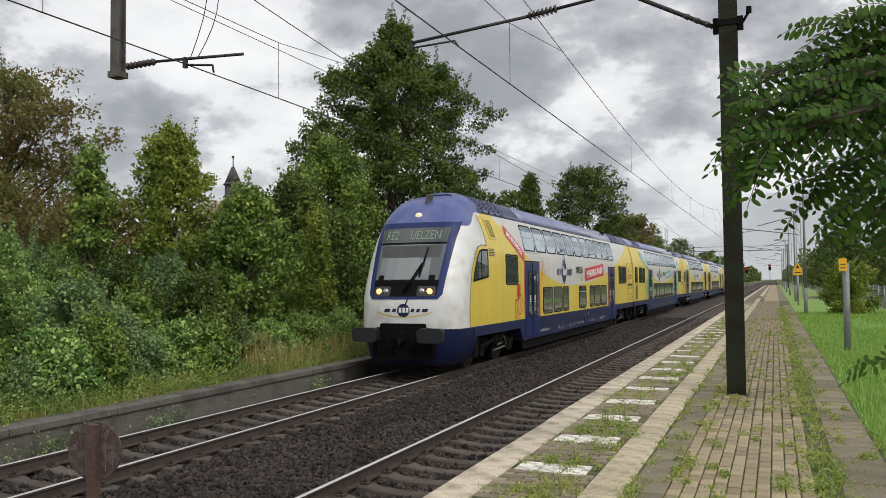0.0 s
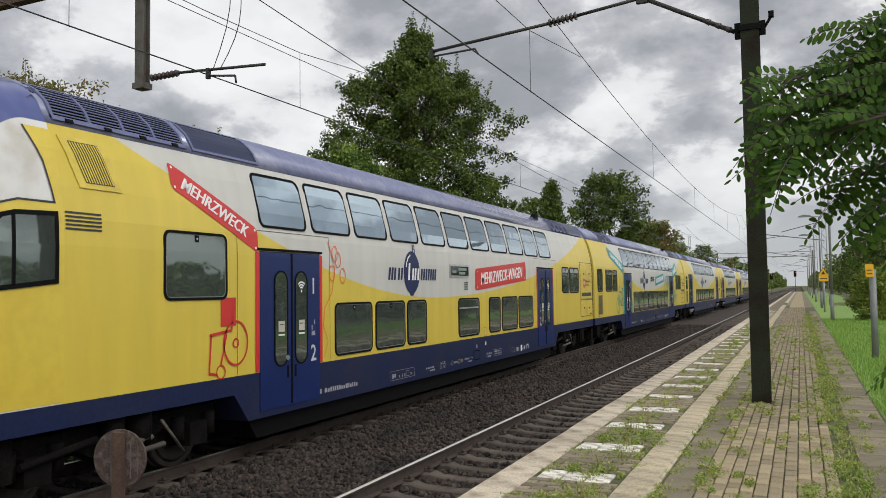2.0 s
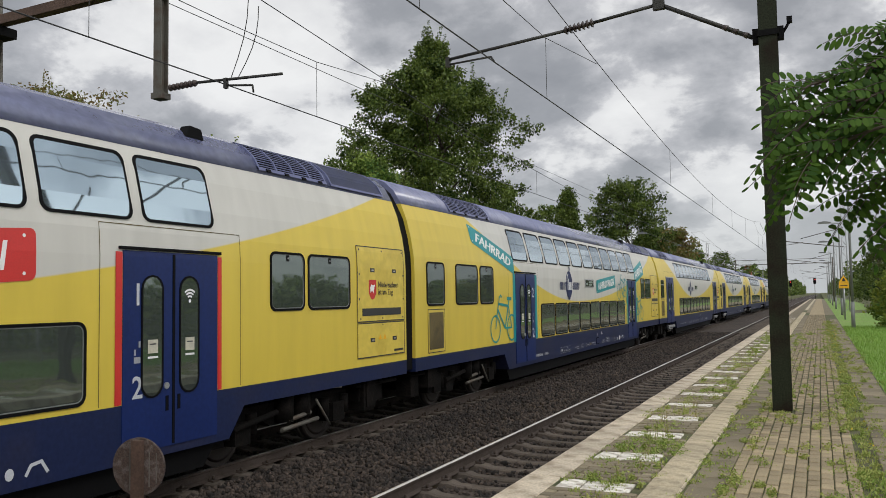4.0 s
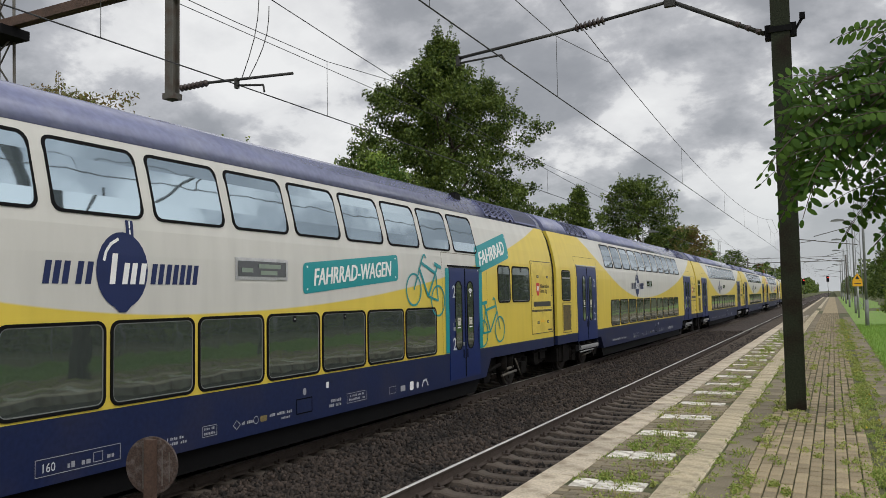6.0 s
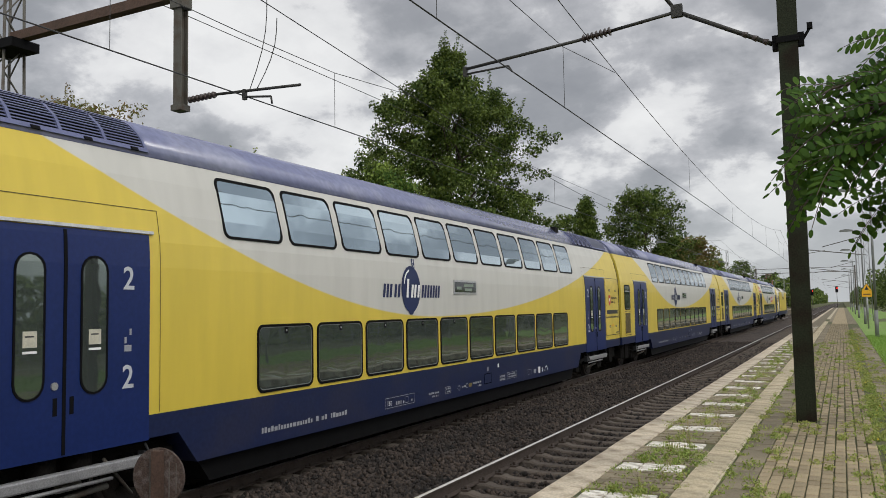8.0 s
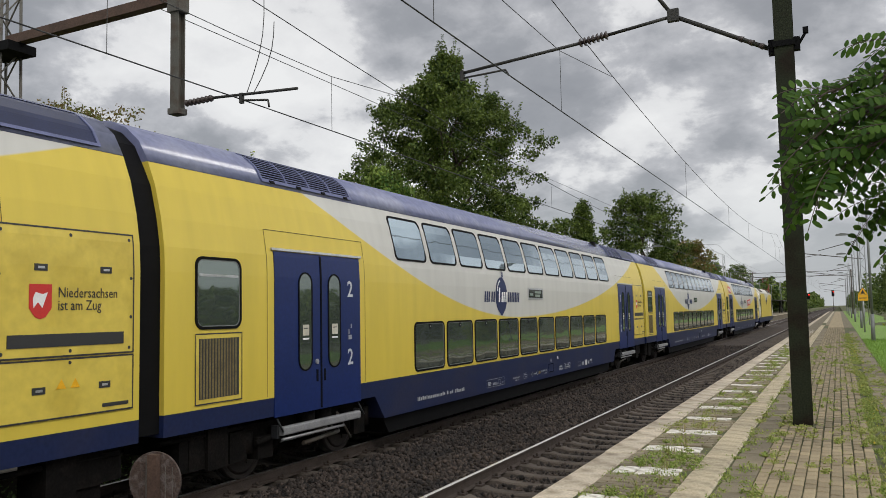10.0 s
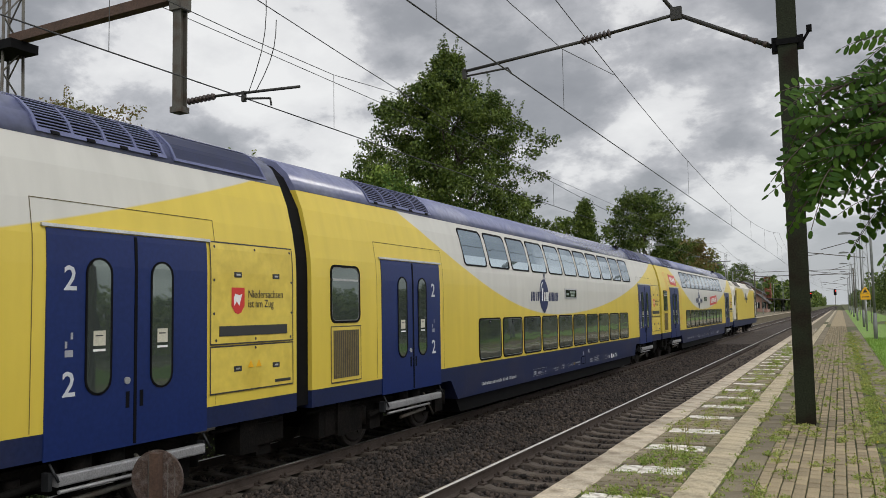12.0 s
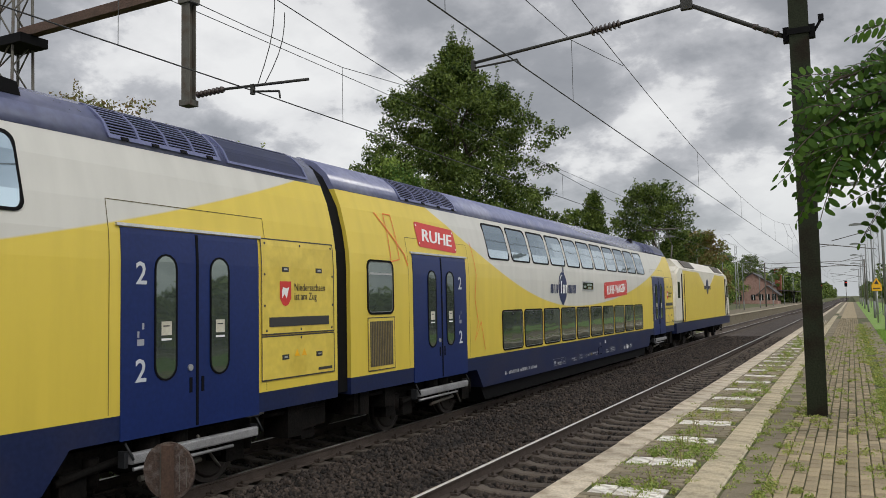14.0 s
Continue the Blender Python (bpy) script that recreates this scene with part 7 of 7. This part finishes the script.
for _ in range(24):
    a = r.random() * math.tau
    pat.append((-0.52 + 0.22 * math.cos(a), 11.95 + 0.22 * math.sin(a), 0.06, 30))
weeds("platform_weeds", "green weeds and moss growing in the paving joints", pat, g, L_WEED, 0.010, 0.06, 0.009)
# small-leaved herbs in flat cushions between the stones
cush = []
for n, x, sx, y1, pw in ((340, -1.70, 0.17, 36, 1.7), (50, -1.03, 0.03, 30, 1.5), (70, -0.76, 0.05, 30, 1.4), (130, -0.3, 0.28, 34, 1.3), (150, 0.28, 0.12, 46, 1.3), (110, 0.60, 0.16, 40, 1.3)):
    for _ in range(int(n * 0.75)):
        cush.append((r.gauss(x, sx), 4.5 + y1 * r.random() ** pw, r.uniform(0.02, 0.065), r.randint(24, 110)))
cush = [q for q in cush if -2.07 < q[0] < 1.0 and (q[0] > -1.3 or (q[1] - 6.35) % 1.345 > 0.6 or r.random() < 0.15)]
cc = np.concatenate([np.array([x, y, PLAT + 0.012]) + g.normal(size=(n, 3)) * np.array([ra * 0.65, ra * 1.4, 0.008 + 0.3 * ra]) for x, y, ra, n in cush])
cc[:, 2] = np.maximum(cc[:, 2], PLAT + 0.004)
tagged(new("joint_herbs", leaf_mesh("joint_herbs", cc, 0.016 + 0.024 * g.random(len(cc)), g, L_WEED, 0, 0.55)), "low leafy weeds spreading from the paving joints", "weeds", "", "stuff")
pat2 = [(r.gauss(-1.7, 0.2), 4.6 + 26 * r.random() ** 1.7, 0.05, 10) for _ in range(26)]
weeds("tall_weeds", "thin dry weed stalks on the platform edge", pat2, g, L_DRY, 0.10, 0.28, 0.0025)
wp_ = [(-10.2 + r.gauss(0, 0.08), y, 0.28, 260) for y in (7.2, 8.1, 9.3, 10.1, 11.8, 14.4, 17.0)]
cl = np.concatenate([np.array([x, y, -0.12]) + g.normal(size=(n, 3)) * np.array([0.07, ra, 0.12]) for x, y, ra, n in wp_])
tagged(new("wall_weeds", leaf_mesh("wall_weeds", cl, 0.035 + 0.04 * g.random(len(cl)), g, L_GREY, 0, 0.5)), "grey-green leafy weeds at the foot of the old wall", "weeds", "", "stuff")
hx_ = scatter(g, 2600, -12.8, -10.62, 5, 38, ground_z, 1.4)
hh = np.repeat(hx_, 34, axis=0) + g.normal(size=(88400, 3)) * np.repeat(0.05 + 0.11 * g.random((2600, 1)), 34, axis=0)
hh[:, 2] = np.maximum(hh[:, 2] + 0.16, 0.1)
tagged(new("bank_herbs", leaf_mesh("bank_herbs", hh, 0.025 + 0.045 * g.random(88400), g, L_MID, 0, 0.55)), "low leafy herbs between the grass on the bank", "weeds", "", "stuff")
wf = scatter(g, 420, -12.8, -10.7, 6, 26, ground_z, 1.3)
wf[:, 2] += 0.3 + 0.3 * g.random(420)
tagged(new("bank_blossom", leaf_mesh("bank_blossom", wf, 0.02 + 0.02 * g.random(420), g, L_BLOOM, 0, 0.9)), "tiny white flowers on the bank", "flowers", "", "stuff")
dg = scatter(g, 8000, -14.0, -10.9, 16, 31, ground_z, 1.0)
blades("dry_bank_grass", "tall ochre dry grass on the bank", dg, g, L_DRY, 0.25, 0.85, 0.012)
fw = scatter(g, 160, 0.2, 0.5, 9, 40, lambda a, b: PLAT + 0.05)
tagged(new("platform_flowers", leaf_mesh("platform_flowers", fw, 0.016 + 0.012 * g.random(160), g, L_FLOWER, 0, 0.9)), "tiny yellow flowers along the paving joint", "flowers", "", "stuff")


# ---- robinia overhanging the platform ----
BOUGHS = (
    ((0.57, 2.75, 3.06), (0.30, 2.68, 3.00), (0.16, 2.60, 2.95), (-0.00, 2.55, 2.91), (-0.04, 2.52, 2.88)),
    ((0.57, 2.60, 2.95), (0.30, 2.55, 2.89), (0.16, 2.50, 2.85), (-0.00, 2.46, 2.80), (-0.04, 2.44, 2.76)),
    ((0.59, 2.80, 2.92), (0.32, 2.76, 2.85), (0.16, 2.70, 2.81), (-0.00, 2.66, 2.75), (-0.04, 2.64, 2.70)),
    ((0.55, 2.50, 2.84), (0.30, 2.46, 2.78), (0.14, 2.42, 2.74), (0.01, 2.40, 2.69), (-0.01, 2.38, 2.65)),
    ((0.59, 2.90, 2.78), (0.34, 2.86, 2.71), (0.22, 2.82, 2.67), (0.14, 2.80, 2.63)),
    ((0.57, 2.62, 2.70), (0.38, 2.60, 2.63), (0.28, 2.58, 2.58), (0.21, 2.56, 2.52)),
    ((0.57, 2.75, 2.62), (0.42, 2.72, 2.54), (0.32, 2.70, 2.50)),
    ((0.59, 2.70, 3.18), (0.36, 2.66, 3.09), (0.24, 2.64, 3.06), (0.17, 2.62, 3.05)),
    ((0.61, 2.66, 2.98), (0.36, 2.62, 2.93), (0.24, 2.60, 2.88), (0.14, 2.58, 2.84)),
)


def robinia():
    """Leaning trunk, boughs that reach over the paving, and drooping feathered leaves of oval leaflets."""
    rng = np.random.default_rng(4)
    t = thing("robinia_tree", "robinia with hanging feathered leaves reaching over the platform", "tree", (0, 0, 0))
    bm = bmesh.new()
    pts = [(2.6, 3.4, 0.4), (2.5, 3.3, 1.6), (2.2, 3.1, 2.5), (1.6, 2.9, 2.9), (1.0, 2.75, 3.0)]
    for a, b, ra, rb in zip(pts, pts[1:], (0.1, 0.08, 0.06, 0.035), (0.08, 0.06, 0.035, 0.02)):
        tube(bm, a, b, ra, rb, n=10, caps=False)
    part("trunk", bm, M_BARK, t)
    vs, fs = [], []

    def frond(bm, s, d, ln, face, pair=0.0195):
        side = d.cross(face).normalized()
        n = max(4, int(ln / pair))
        prev = s
        for k in range(1, n + 1):
            u = k / n
            p = s + d * ln * u + Vector((0, 0, -0.34 * ln * u * u))
            tube(bm, prev, p, 0.0014, 0.0011, n=3, caps=False)
            run = (p - prev).normalized()
            prev = p
            if k < 2:
                continue
            for sg in ((-1, 1) if k < n else (0,)):
                q = (side * sg + run * (0.3 if sg else 1.0)).normalized()
                nn = q.cross(side if not sg else run).normalized()
                if nn.dot(face) < 0:
                    nn = -nn
                long = 0.036 * (0.72 + 0.36 * math.sin(math.pi * u)) * rng.uniform(0.88, 1.12)
                half = long * 0.215
                ww = q.cross(nn).normalized()
                fold = nn * (-0.22 * long) + Vector(rng.normal(size=3)) * 0.003
                i = len(vs)
                for al, wd, dr in ((0.06, 0, 0), (0.28, 0.85, 0.2), (0.6, 1, 0.5), (0.88, 0.65, 0.85), (1.0, 0, 1.0), (0.88, -0.65, 0.85), (0.6, -1, 0.5), (0.28, -0.85, 0.2)):
                    vs.append(p + q * long * al + ww * half * wd + fold * dr)
                fs.append(list(range(i, i + 8)))

    for pts in BOUGHS:
        bm = bmesh.new()
        pts = [Vector(p) for p in pts]
        tube(bm, (1.0, 2.75, 3.0), pts[0], 0.016, 0.008, n=6, caps=False)
        for k, (a, b) in enumerate(zip(pts, pts[1:])):
            tube(bm, a, b, 0.008 - 0.0015 * k, 0.0065 - 0.0015 * k, n=6, caps=False)
            along = (b - a).normalized()
            n = max(4, int((b - a).length / 0.0125))
            for j in range(n):
                s = a.lerp(b, (j + rng.random()) / n)
                up = 1 if j % 2 else -1
                over = Vector((0.25 * up, rng.normal() * 0.35, 0.62 * up))
                d = (along * 0.75 + over * rng.uniform(0.4, 1.0) + Vector((-0.15, 0, -0.10))).normalized()
                face = Vector((rng.normal() * 0.35, -0.75 + rng.normal() * 0.35, 0.7)).normalized()
                frond(bm, s, d, rng.uniform(0.11, 0.18), face)
        part("bough", bm, M_BARK, t)
    # a bare low twig with small leaves beside the border
    bm = bmesh.new()
    a, b = Vector((0.60, 3.05, 2.14)), Vector((0.29, 3.02, 2.04))
    tube(bm, (1.3, 3.0, 2.5), a, 0.006, 0.004, n=5, caps=False)
    tube(bm, a, b, 0.004, 0.002, n=5, caps=False)
    for j in range(12):
        d = Vector((-0.7, rng.normal() * 0.4, rng.normal() * 0.6)).normalized()
        frond(bm, a.lerp(b, (j + rng.random()) / 12), d, rng.uniform(0.07, 0.12), Vector((0.1, -0.7, 0.7)))
    part("twig", bm, M_BARK, t)
    me = bpy.data.meshes.new("foliage")
    me.from_pydata([tuple(v) for v in vs], [], fs)
    me.materials.append(L_ROBINIA)
    ob = new("foliage", me)
    ob.parent = t
    tagged(ob, "small oval green leaflets in feathered rows")
    return t


ROBINIA = robinia()


# ---- sleepers, ballast and paving, piece by piece ----
def sleeper_mesh():
    bm = bmesh.new()
    half = [(0, 0.10, -0.03), (0.45, 0.105, -0.01), (0.56, 0.12, 0.03), (0.98, 0.13, 0.03), (1.28, 0.13, -0.005)]
    st = [(-x, w, z) for x, w, z in half[:0:-1]] + half
    rings = []
    for x, w, z in st:
        top = -0.168 + z * 0.8 - 0.02
        rings.append([bm.verts.new(p) for p in ((x, -w - 0.02, top - 0.16), (x, -w, top - 0.02), (x, -w + 0.03, top), (x, w - 0.03, top), (x, w, top - 0.02), (x, w + 0.02, top - 0.16))])
    for a, b in zip(rings, rings[1:]):
        for k in range(5):
            bm.faces.new((a[k], a[k + 1], b[k + 1], b[k]))
    bm.faces.new(rings[0])
    bm.faces.new(rings[-1][::-1])
    return mesh_of("sleeper", bm, M_SLEEPER)


def clip_mesh():
    bm = bmesh.new()
    for s in (-1, 1):
        for q in (-1, 1):
            x = s * 0.752 + q * 0.115
            box(bm, x - 0.05, x + 0.05, -0.06, 0.06, -0.165, -0.135)
            tube(bm, (x, 0, -0.135), (x, 0, -0.085), 0.022, n=6)
            tube(bm, (x - q * 0.05, -0.045, -0.13), (x - q * 0.05, 0.045, -0.13), 0.013, n=5)
    return mesh_of("rail_clips", bm, M_RUST)


SLEEPER, CLIPS = sleeper_mesh(), clip_mesh()
for track, cx in zip(TRACKS, (FAR, NEAR)):
    for k in range(200):
        y = 8.494 - 0.609 * 14 + 0.609 * k
        for nm, me in (("sleeper", SLEEPER), ("rail_clips", CLIPS)):
            if nm == "rail_clips" and k > 90:
                continue
            ob = new(nm, me)
            ob.parent = track
            ob.location = (cx, y, 0)
far_sleepers = bmesh.new()
for cx in (FAR, NEAR):
    for k in range(200, 420):
        y = -0.03 + 0.609 * k
        box(far_sleepers, cx - 1.28, cx + 1.28, y - 0.12, y + 0.12, -0.3, -0.165)
tagged(part("far_sleepers", far_sleepers, M_SLEEPER, None, "concrete sleepers in the distance"), "", "sleepers", "", "stuff")


def ballast():
    """Loose crushed stones: squashed, randomly turned lumps in one mesh."""
    rng = np.random.default_rng(2)
    base = np.array([(1, 0, 0), (-1, 0, 0), (0, 1, 0), (0, -1, 0), (0, 0, 1), (0, 0, -1)], float)
    tri = np.array([(0, 2, 4), (2, 1, 4), (1, 3, 4), (3, 0, 4), (2, 0, 5), (1, 2, 5), (3, 1, 5), (0, 3, 5)])
    n = 70000
    x = -10.28 + 7.75 * rng.random(n)
    y = 3.5 + 52 * rng.random(n) ** 2.0
    px, pz = [p[0] for p in prof], [p[1] for p in prof]
    z = np.interp(x, px, pz)
    onsl = np.zeros(n, bool)
    for cx in (FAR, NEAR):
        ph = np.abs((y - 8.494 + 0.3045) % 0.609 - 0.3045) < 0.15
        onsl |= ph & (np.abs(x - cx) < np.where((x > -7.5) & (x < -5.2), 1.08, 1.3))
        onsl |= np.abs(np.abs(x - cx) - 0.752) < 0.09
    keep = ~onsl
    x, y, z = x[keep], y[keep], z[keep]
    n = len(x)
    c = np.stack([x, y, z + 0.012 * rng.normal(size=n) + 0.01], 1)
    s = (0.026 + 0.022 * rng.random(n))[:, None, None] * (0.7 + 0.6 * rng.random((n, 1, 3))) * (1 + 0.012 * (y[:, None, None] - 5))
    v = base[None] * s * (0.75 + 0.5 * rng.random((n, 6, 1)))
    a, b = rng.random(n) * math.tau, (rng.random(n) - 0.5) * 1.6
    ca, sa, cb, sb = np.cos(a)[:, None], np.sin(a)[:, None], np.cos(b)[:, None], np.sin(b)[:, None]
    X, Y, Z = v[..., 0], v[..., 1], v[..., 2]
    Y, Z = Y * cb - Z * sb, Y * sb + Z * cb
    X, Y = X * ca - Y * sa, X * sa + Y * ca
    v = np.stack([X, Y, Z], 2) + c[:, None]
    f = (tri[None] + np.arange(n)[:, None, None] * 6).reshape(-1)
    me = bpy.data.meshes.new("ballast_stones")
    me.vertices.add(n * 6)
    me.vertices.foreach_set("co", v.reshape(-1))
    me.loops.add(len(f))
    me.loops.foreach_set("vertex_index", f.astype(np.int32))
    me.polygons.add(len(f) // 3)
    me.polygons.foreach_set("loop_start", np.arange(0, len(f), 3, dtype=np.int32))
    me.update(calc_edges=True)
    me.materials.append(M_BALLAST)
    tagged(new("ballast_stones", me), "dark brown crushed stone ballast between the tracks", "ballast", "", "stuff")


ballast()

PF = bpy.data.objects["platform"]


def slab_mesh(name, w, d, h, material, bevel=0.008, ribs=0):
    bm = bmesh.new()
    e = bevel
    lo = [bm.verts.new(p) for p in ((0, 0, -h), (w, 0, -h), (w, d, -h), (0, d, -h))]
    mi = [bm.verts.new(p) for p in ((0, 0, -e), (w, 0, -e), (w, d, -e), (0, d, -e))]
    hi = [bm.verts.new(p) for p in ((e, e, 0), (w - e, e, 0), (w - e, d - e, 0), (e, d - e, 0))]
    for a, b in ((lo, mi), (mi, hi)):
        for k in range(4):
            bm.faces.new((a[k], a[(k + 1) % 4], b[(k + 1) % 4], b[k]))
    bm.faces.new(hi)
    for k in range(ribs):
        y = d * (k + 0.5) / ribs
        q = d / ribs * 0.28
        v = [bm.verts.new(p) for p in ((0.012, y - q, -0.004), (w - 0.012, y - q, 0), (w - 0.012, y + q, 0), (0.012, y + q, 0), (0.018, y - q * 0.5, 0.009), (w - 0.018, y - q * 0.5, 0.009), (w - 0.018, y + q * 0.5, 0.009), (0.018, y + q * 0.5, 0.009))]
        for fc in ((0, 1, 5, 4), (1, 2, 6, 5), (2, 3, 7, 6), (3, 0, 4, 7), (4, 5, 6, 7)):
            bm.faces.new([v[i] for i in fc])
    return mesh_of(name, bm, material)


def lay(name, me, x, y, rng, dz=0.003):
    ob = new(name, me)
    ob.parent = PF
    ob.location = (x, y, PLAT + rng.uniform(-dz, dz))
    ob.rotation_euler = (rng.gauss(0, 0.004), rng.gauss(0, 0.004), rng.gauss(0, 0.006))
    return ob


pr = random.Random(9)
ES = slab_mesh("edge_slab", 0.315, 0.992, 0.16, M_SLAB, 0.012)
for k in range(-6, 124):
    lay("edge_slab", ES, EDGE, -2 + k * 1.0, pr, 0.002)
TS = slab_mesh("tactile_slab", 0.29, 0.294, 0.06, M_TACT, 0.005, 8)
for k in range(-30, 230):
    lay("tactile_slab", TS, -1.365, 3.0 + k * 0.3, pr, 0.002)
PS = slab_mesh("plain_slab", 0.262, 0.394, 0.06, M_GREYPAVE, 0.006)
for k in range(-22, 148):
    lay("plain_slab", PS, -1.048, 3.0 + k * 0.4, pr)
RS = slab_mesh("border_slab", 0.40, 0.494, 0.06, M_GREYPAVE, 0.008)
for k in range(-18, 102):
    lay("border_slab", RS, 0.43, 3.0 + k * 0.5, pr, 0.005)
# pavers: the nearest ones apart, the rest in one mesh
PV = slab_mesh("paver", 0.0925, 0.183, 0.05, M_BRICKPAVE, 0.006)
PG = slab_mesh("grey_paver", 0.187, 0.089, 0.05, M_GREYPAVE, 0.006)
PW = slab_mesh("painted_paver", 0.192, 0.17, 0.05, M_WHITE_LINE, 0.006)
rest_v, rest_f = [], []


def paver_rest(x, y, w, d):
    z = PLAT + pr.uniform(-0.003, 0.003)
    i = len(rest_v)
    e = 0.006
    rest_v.extend(((x, y, z - 0.03), (x + w, y, z - 0.03), (x + w, y + d, z - 0.03), (x, y + d, z - 0.03), (x + e, y + e, z), (x + w - e, y + e, z), (x + w - e, y + d - e, z), (x + e, y + d - e, z)))
    rest_f.extend([(i, i + 1, i + 5, i + 4), (i + 1, i + 2, i + 6, i + 5), (i + 2, i + 3, i + 7, i + 6), (i + 3, i, i + 4, i + 7), (i + 4, i + 5, i + 6, i + 7)])


for row in range(-50, 300):
    for col in range(10):
        x = -0.777 + col * 0.1025
        y = 4.0 + row * 0.2 + (0.1 if col % 2 else 0.0)
        if not (abs(x + 0.05 + 0.52) < 0.19 and abs(y + 0.1 - 11.95) < 0.22):
            if 0 <= row < 30:
                lay("paver", PV, x, y, pr)
            else:
                paver_rest(x, y, 0.0925, 0.183)
rv = bpy.data.meshes.new("pavers_beyond")
rv.from_pydata(rest_v, [], rest_f)
rv.materials.append(M_BRICKPAVE)
ob = tagged(new("pavers_beyond", rv), "small brown clinker pavers of the platform", "paving", "", "stuff")
rest_v, rest_f = [], []
white_n = 0
for row in range(-100, 520):
    y = 4.0 + row * 0.1
    for col in range(5):
        x = -2.09 + col * 0.2 - (0.0 if row % 2 else 0.1)
        x0, x1 = max(x, -2.09), min(x + 0.192, -1.372)
        if x1 - x0 < 0.05:
            continue
        if (y - 6.55) % 1.345 < 0.40:
            continue
        if 0 <= row < 70 and x1 - x0 > 0.19:
            lay("paver", PG, x0, y, pr, 0.006)
        else:
            paver_rest(x0, y, x1 - x0, 0.094)
for k in range(-8, 40):
    for j in range(2):
        for col in range(3):
            lay("painted_paver", PW, -2.06 + col * 0.205, 6.55 + 1.345 * k + j * 0.185 + 0.02, pr, 0.003)
rv = bpy.data.meshes.new("strip_pavers_beyond")
rv.from_pydata(rest_v, [], rest_f)
rv.materials.append(M_GREYPAVE)
tagged(new("strip_pavers_beyond", rv), "grey pavers between the painted stripes", "paving", "", "stuff")


# ---- motion: the train rolls towards the camera and past it, gathering speed ----
RUN = [(0, 45.53), (0.5, 41.93), (1, 38.30), (1.5, 34.62), (2, 30.80), (2.5, 26.82), (3, 22.69), (4.25, 11.94), (5.5, 0.41), (6, -4.28), (6.5, -9.05), (7, -13.93), (7.5, -19.07), (8, -24.33),
       (9.25, -37.94), (10.5, -52.23), (11, -58.21), (11.5, -64.23), (12, -70.31), (12.5, -76.63), (13, -83.00), (13.5, -89.60), (14, -96.31)]


def run_at(t):
    """Smooth position of the first coupling along the track."""
    for k, ((ta, a), (tb, b)) in enumerate(zip(RUN, RUN[1:])):
        if t <= tb + 1e-6:
            def slope(i):
                lo, hi = max(i - 1, 0), min(i + 1, len(RUN) - 1)
                return (RUN[hi][1] - RUN[lo][1]) / (RUN[hi][0] - RUN[lo][0])
            h, u = tb - ta, (t - ta) / (tb - ta)
            return (2 * u**3 - 3 * u**2 + 1) * a + (u**3 - 2 * u**2 + u) * h * slope(k) + (3 * u**2 - 2 * u**3) * b + (u**3 - u**2) * h * slope(k + 1)
    return RUN[-1][1]


def motions():
    steps = [k * 0.25 for k in range(57)]
    for k, car in enumerate(CARS):
        walk(car, [(t, pose(FAR, run_at(t) + 26.8 * (k - 1), 0)) for t in steps])
    # the robinia sways slowly
    walk(ROBINIA, [(t, pose(0, 0, 0, 0, a, 0)) for t, a in ((0, 0.0), (1.5, 0.12), (3, -0.1), (6, -0.37), (8, -0.5), (11, -0.5), (12.5, -0.9), (14, -1.12))])
    fine = [k / 30 for k in range(421)]
    turn = [math.degrees((run_at(0) - run_at(t)) / 0.46) for t in fine]
    for wheel, y in WHEELS:
        walk(wheel, [(t, pose(0, y, 0.46, a, 0, 0)) for t, a in zip(fine, turn)])


motions()
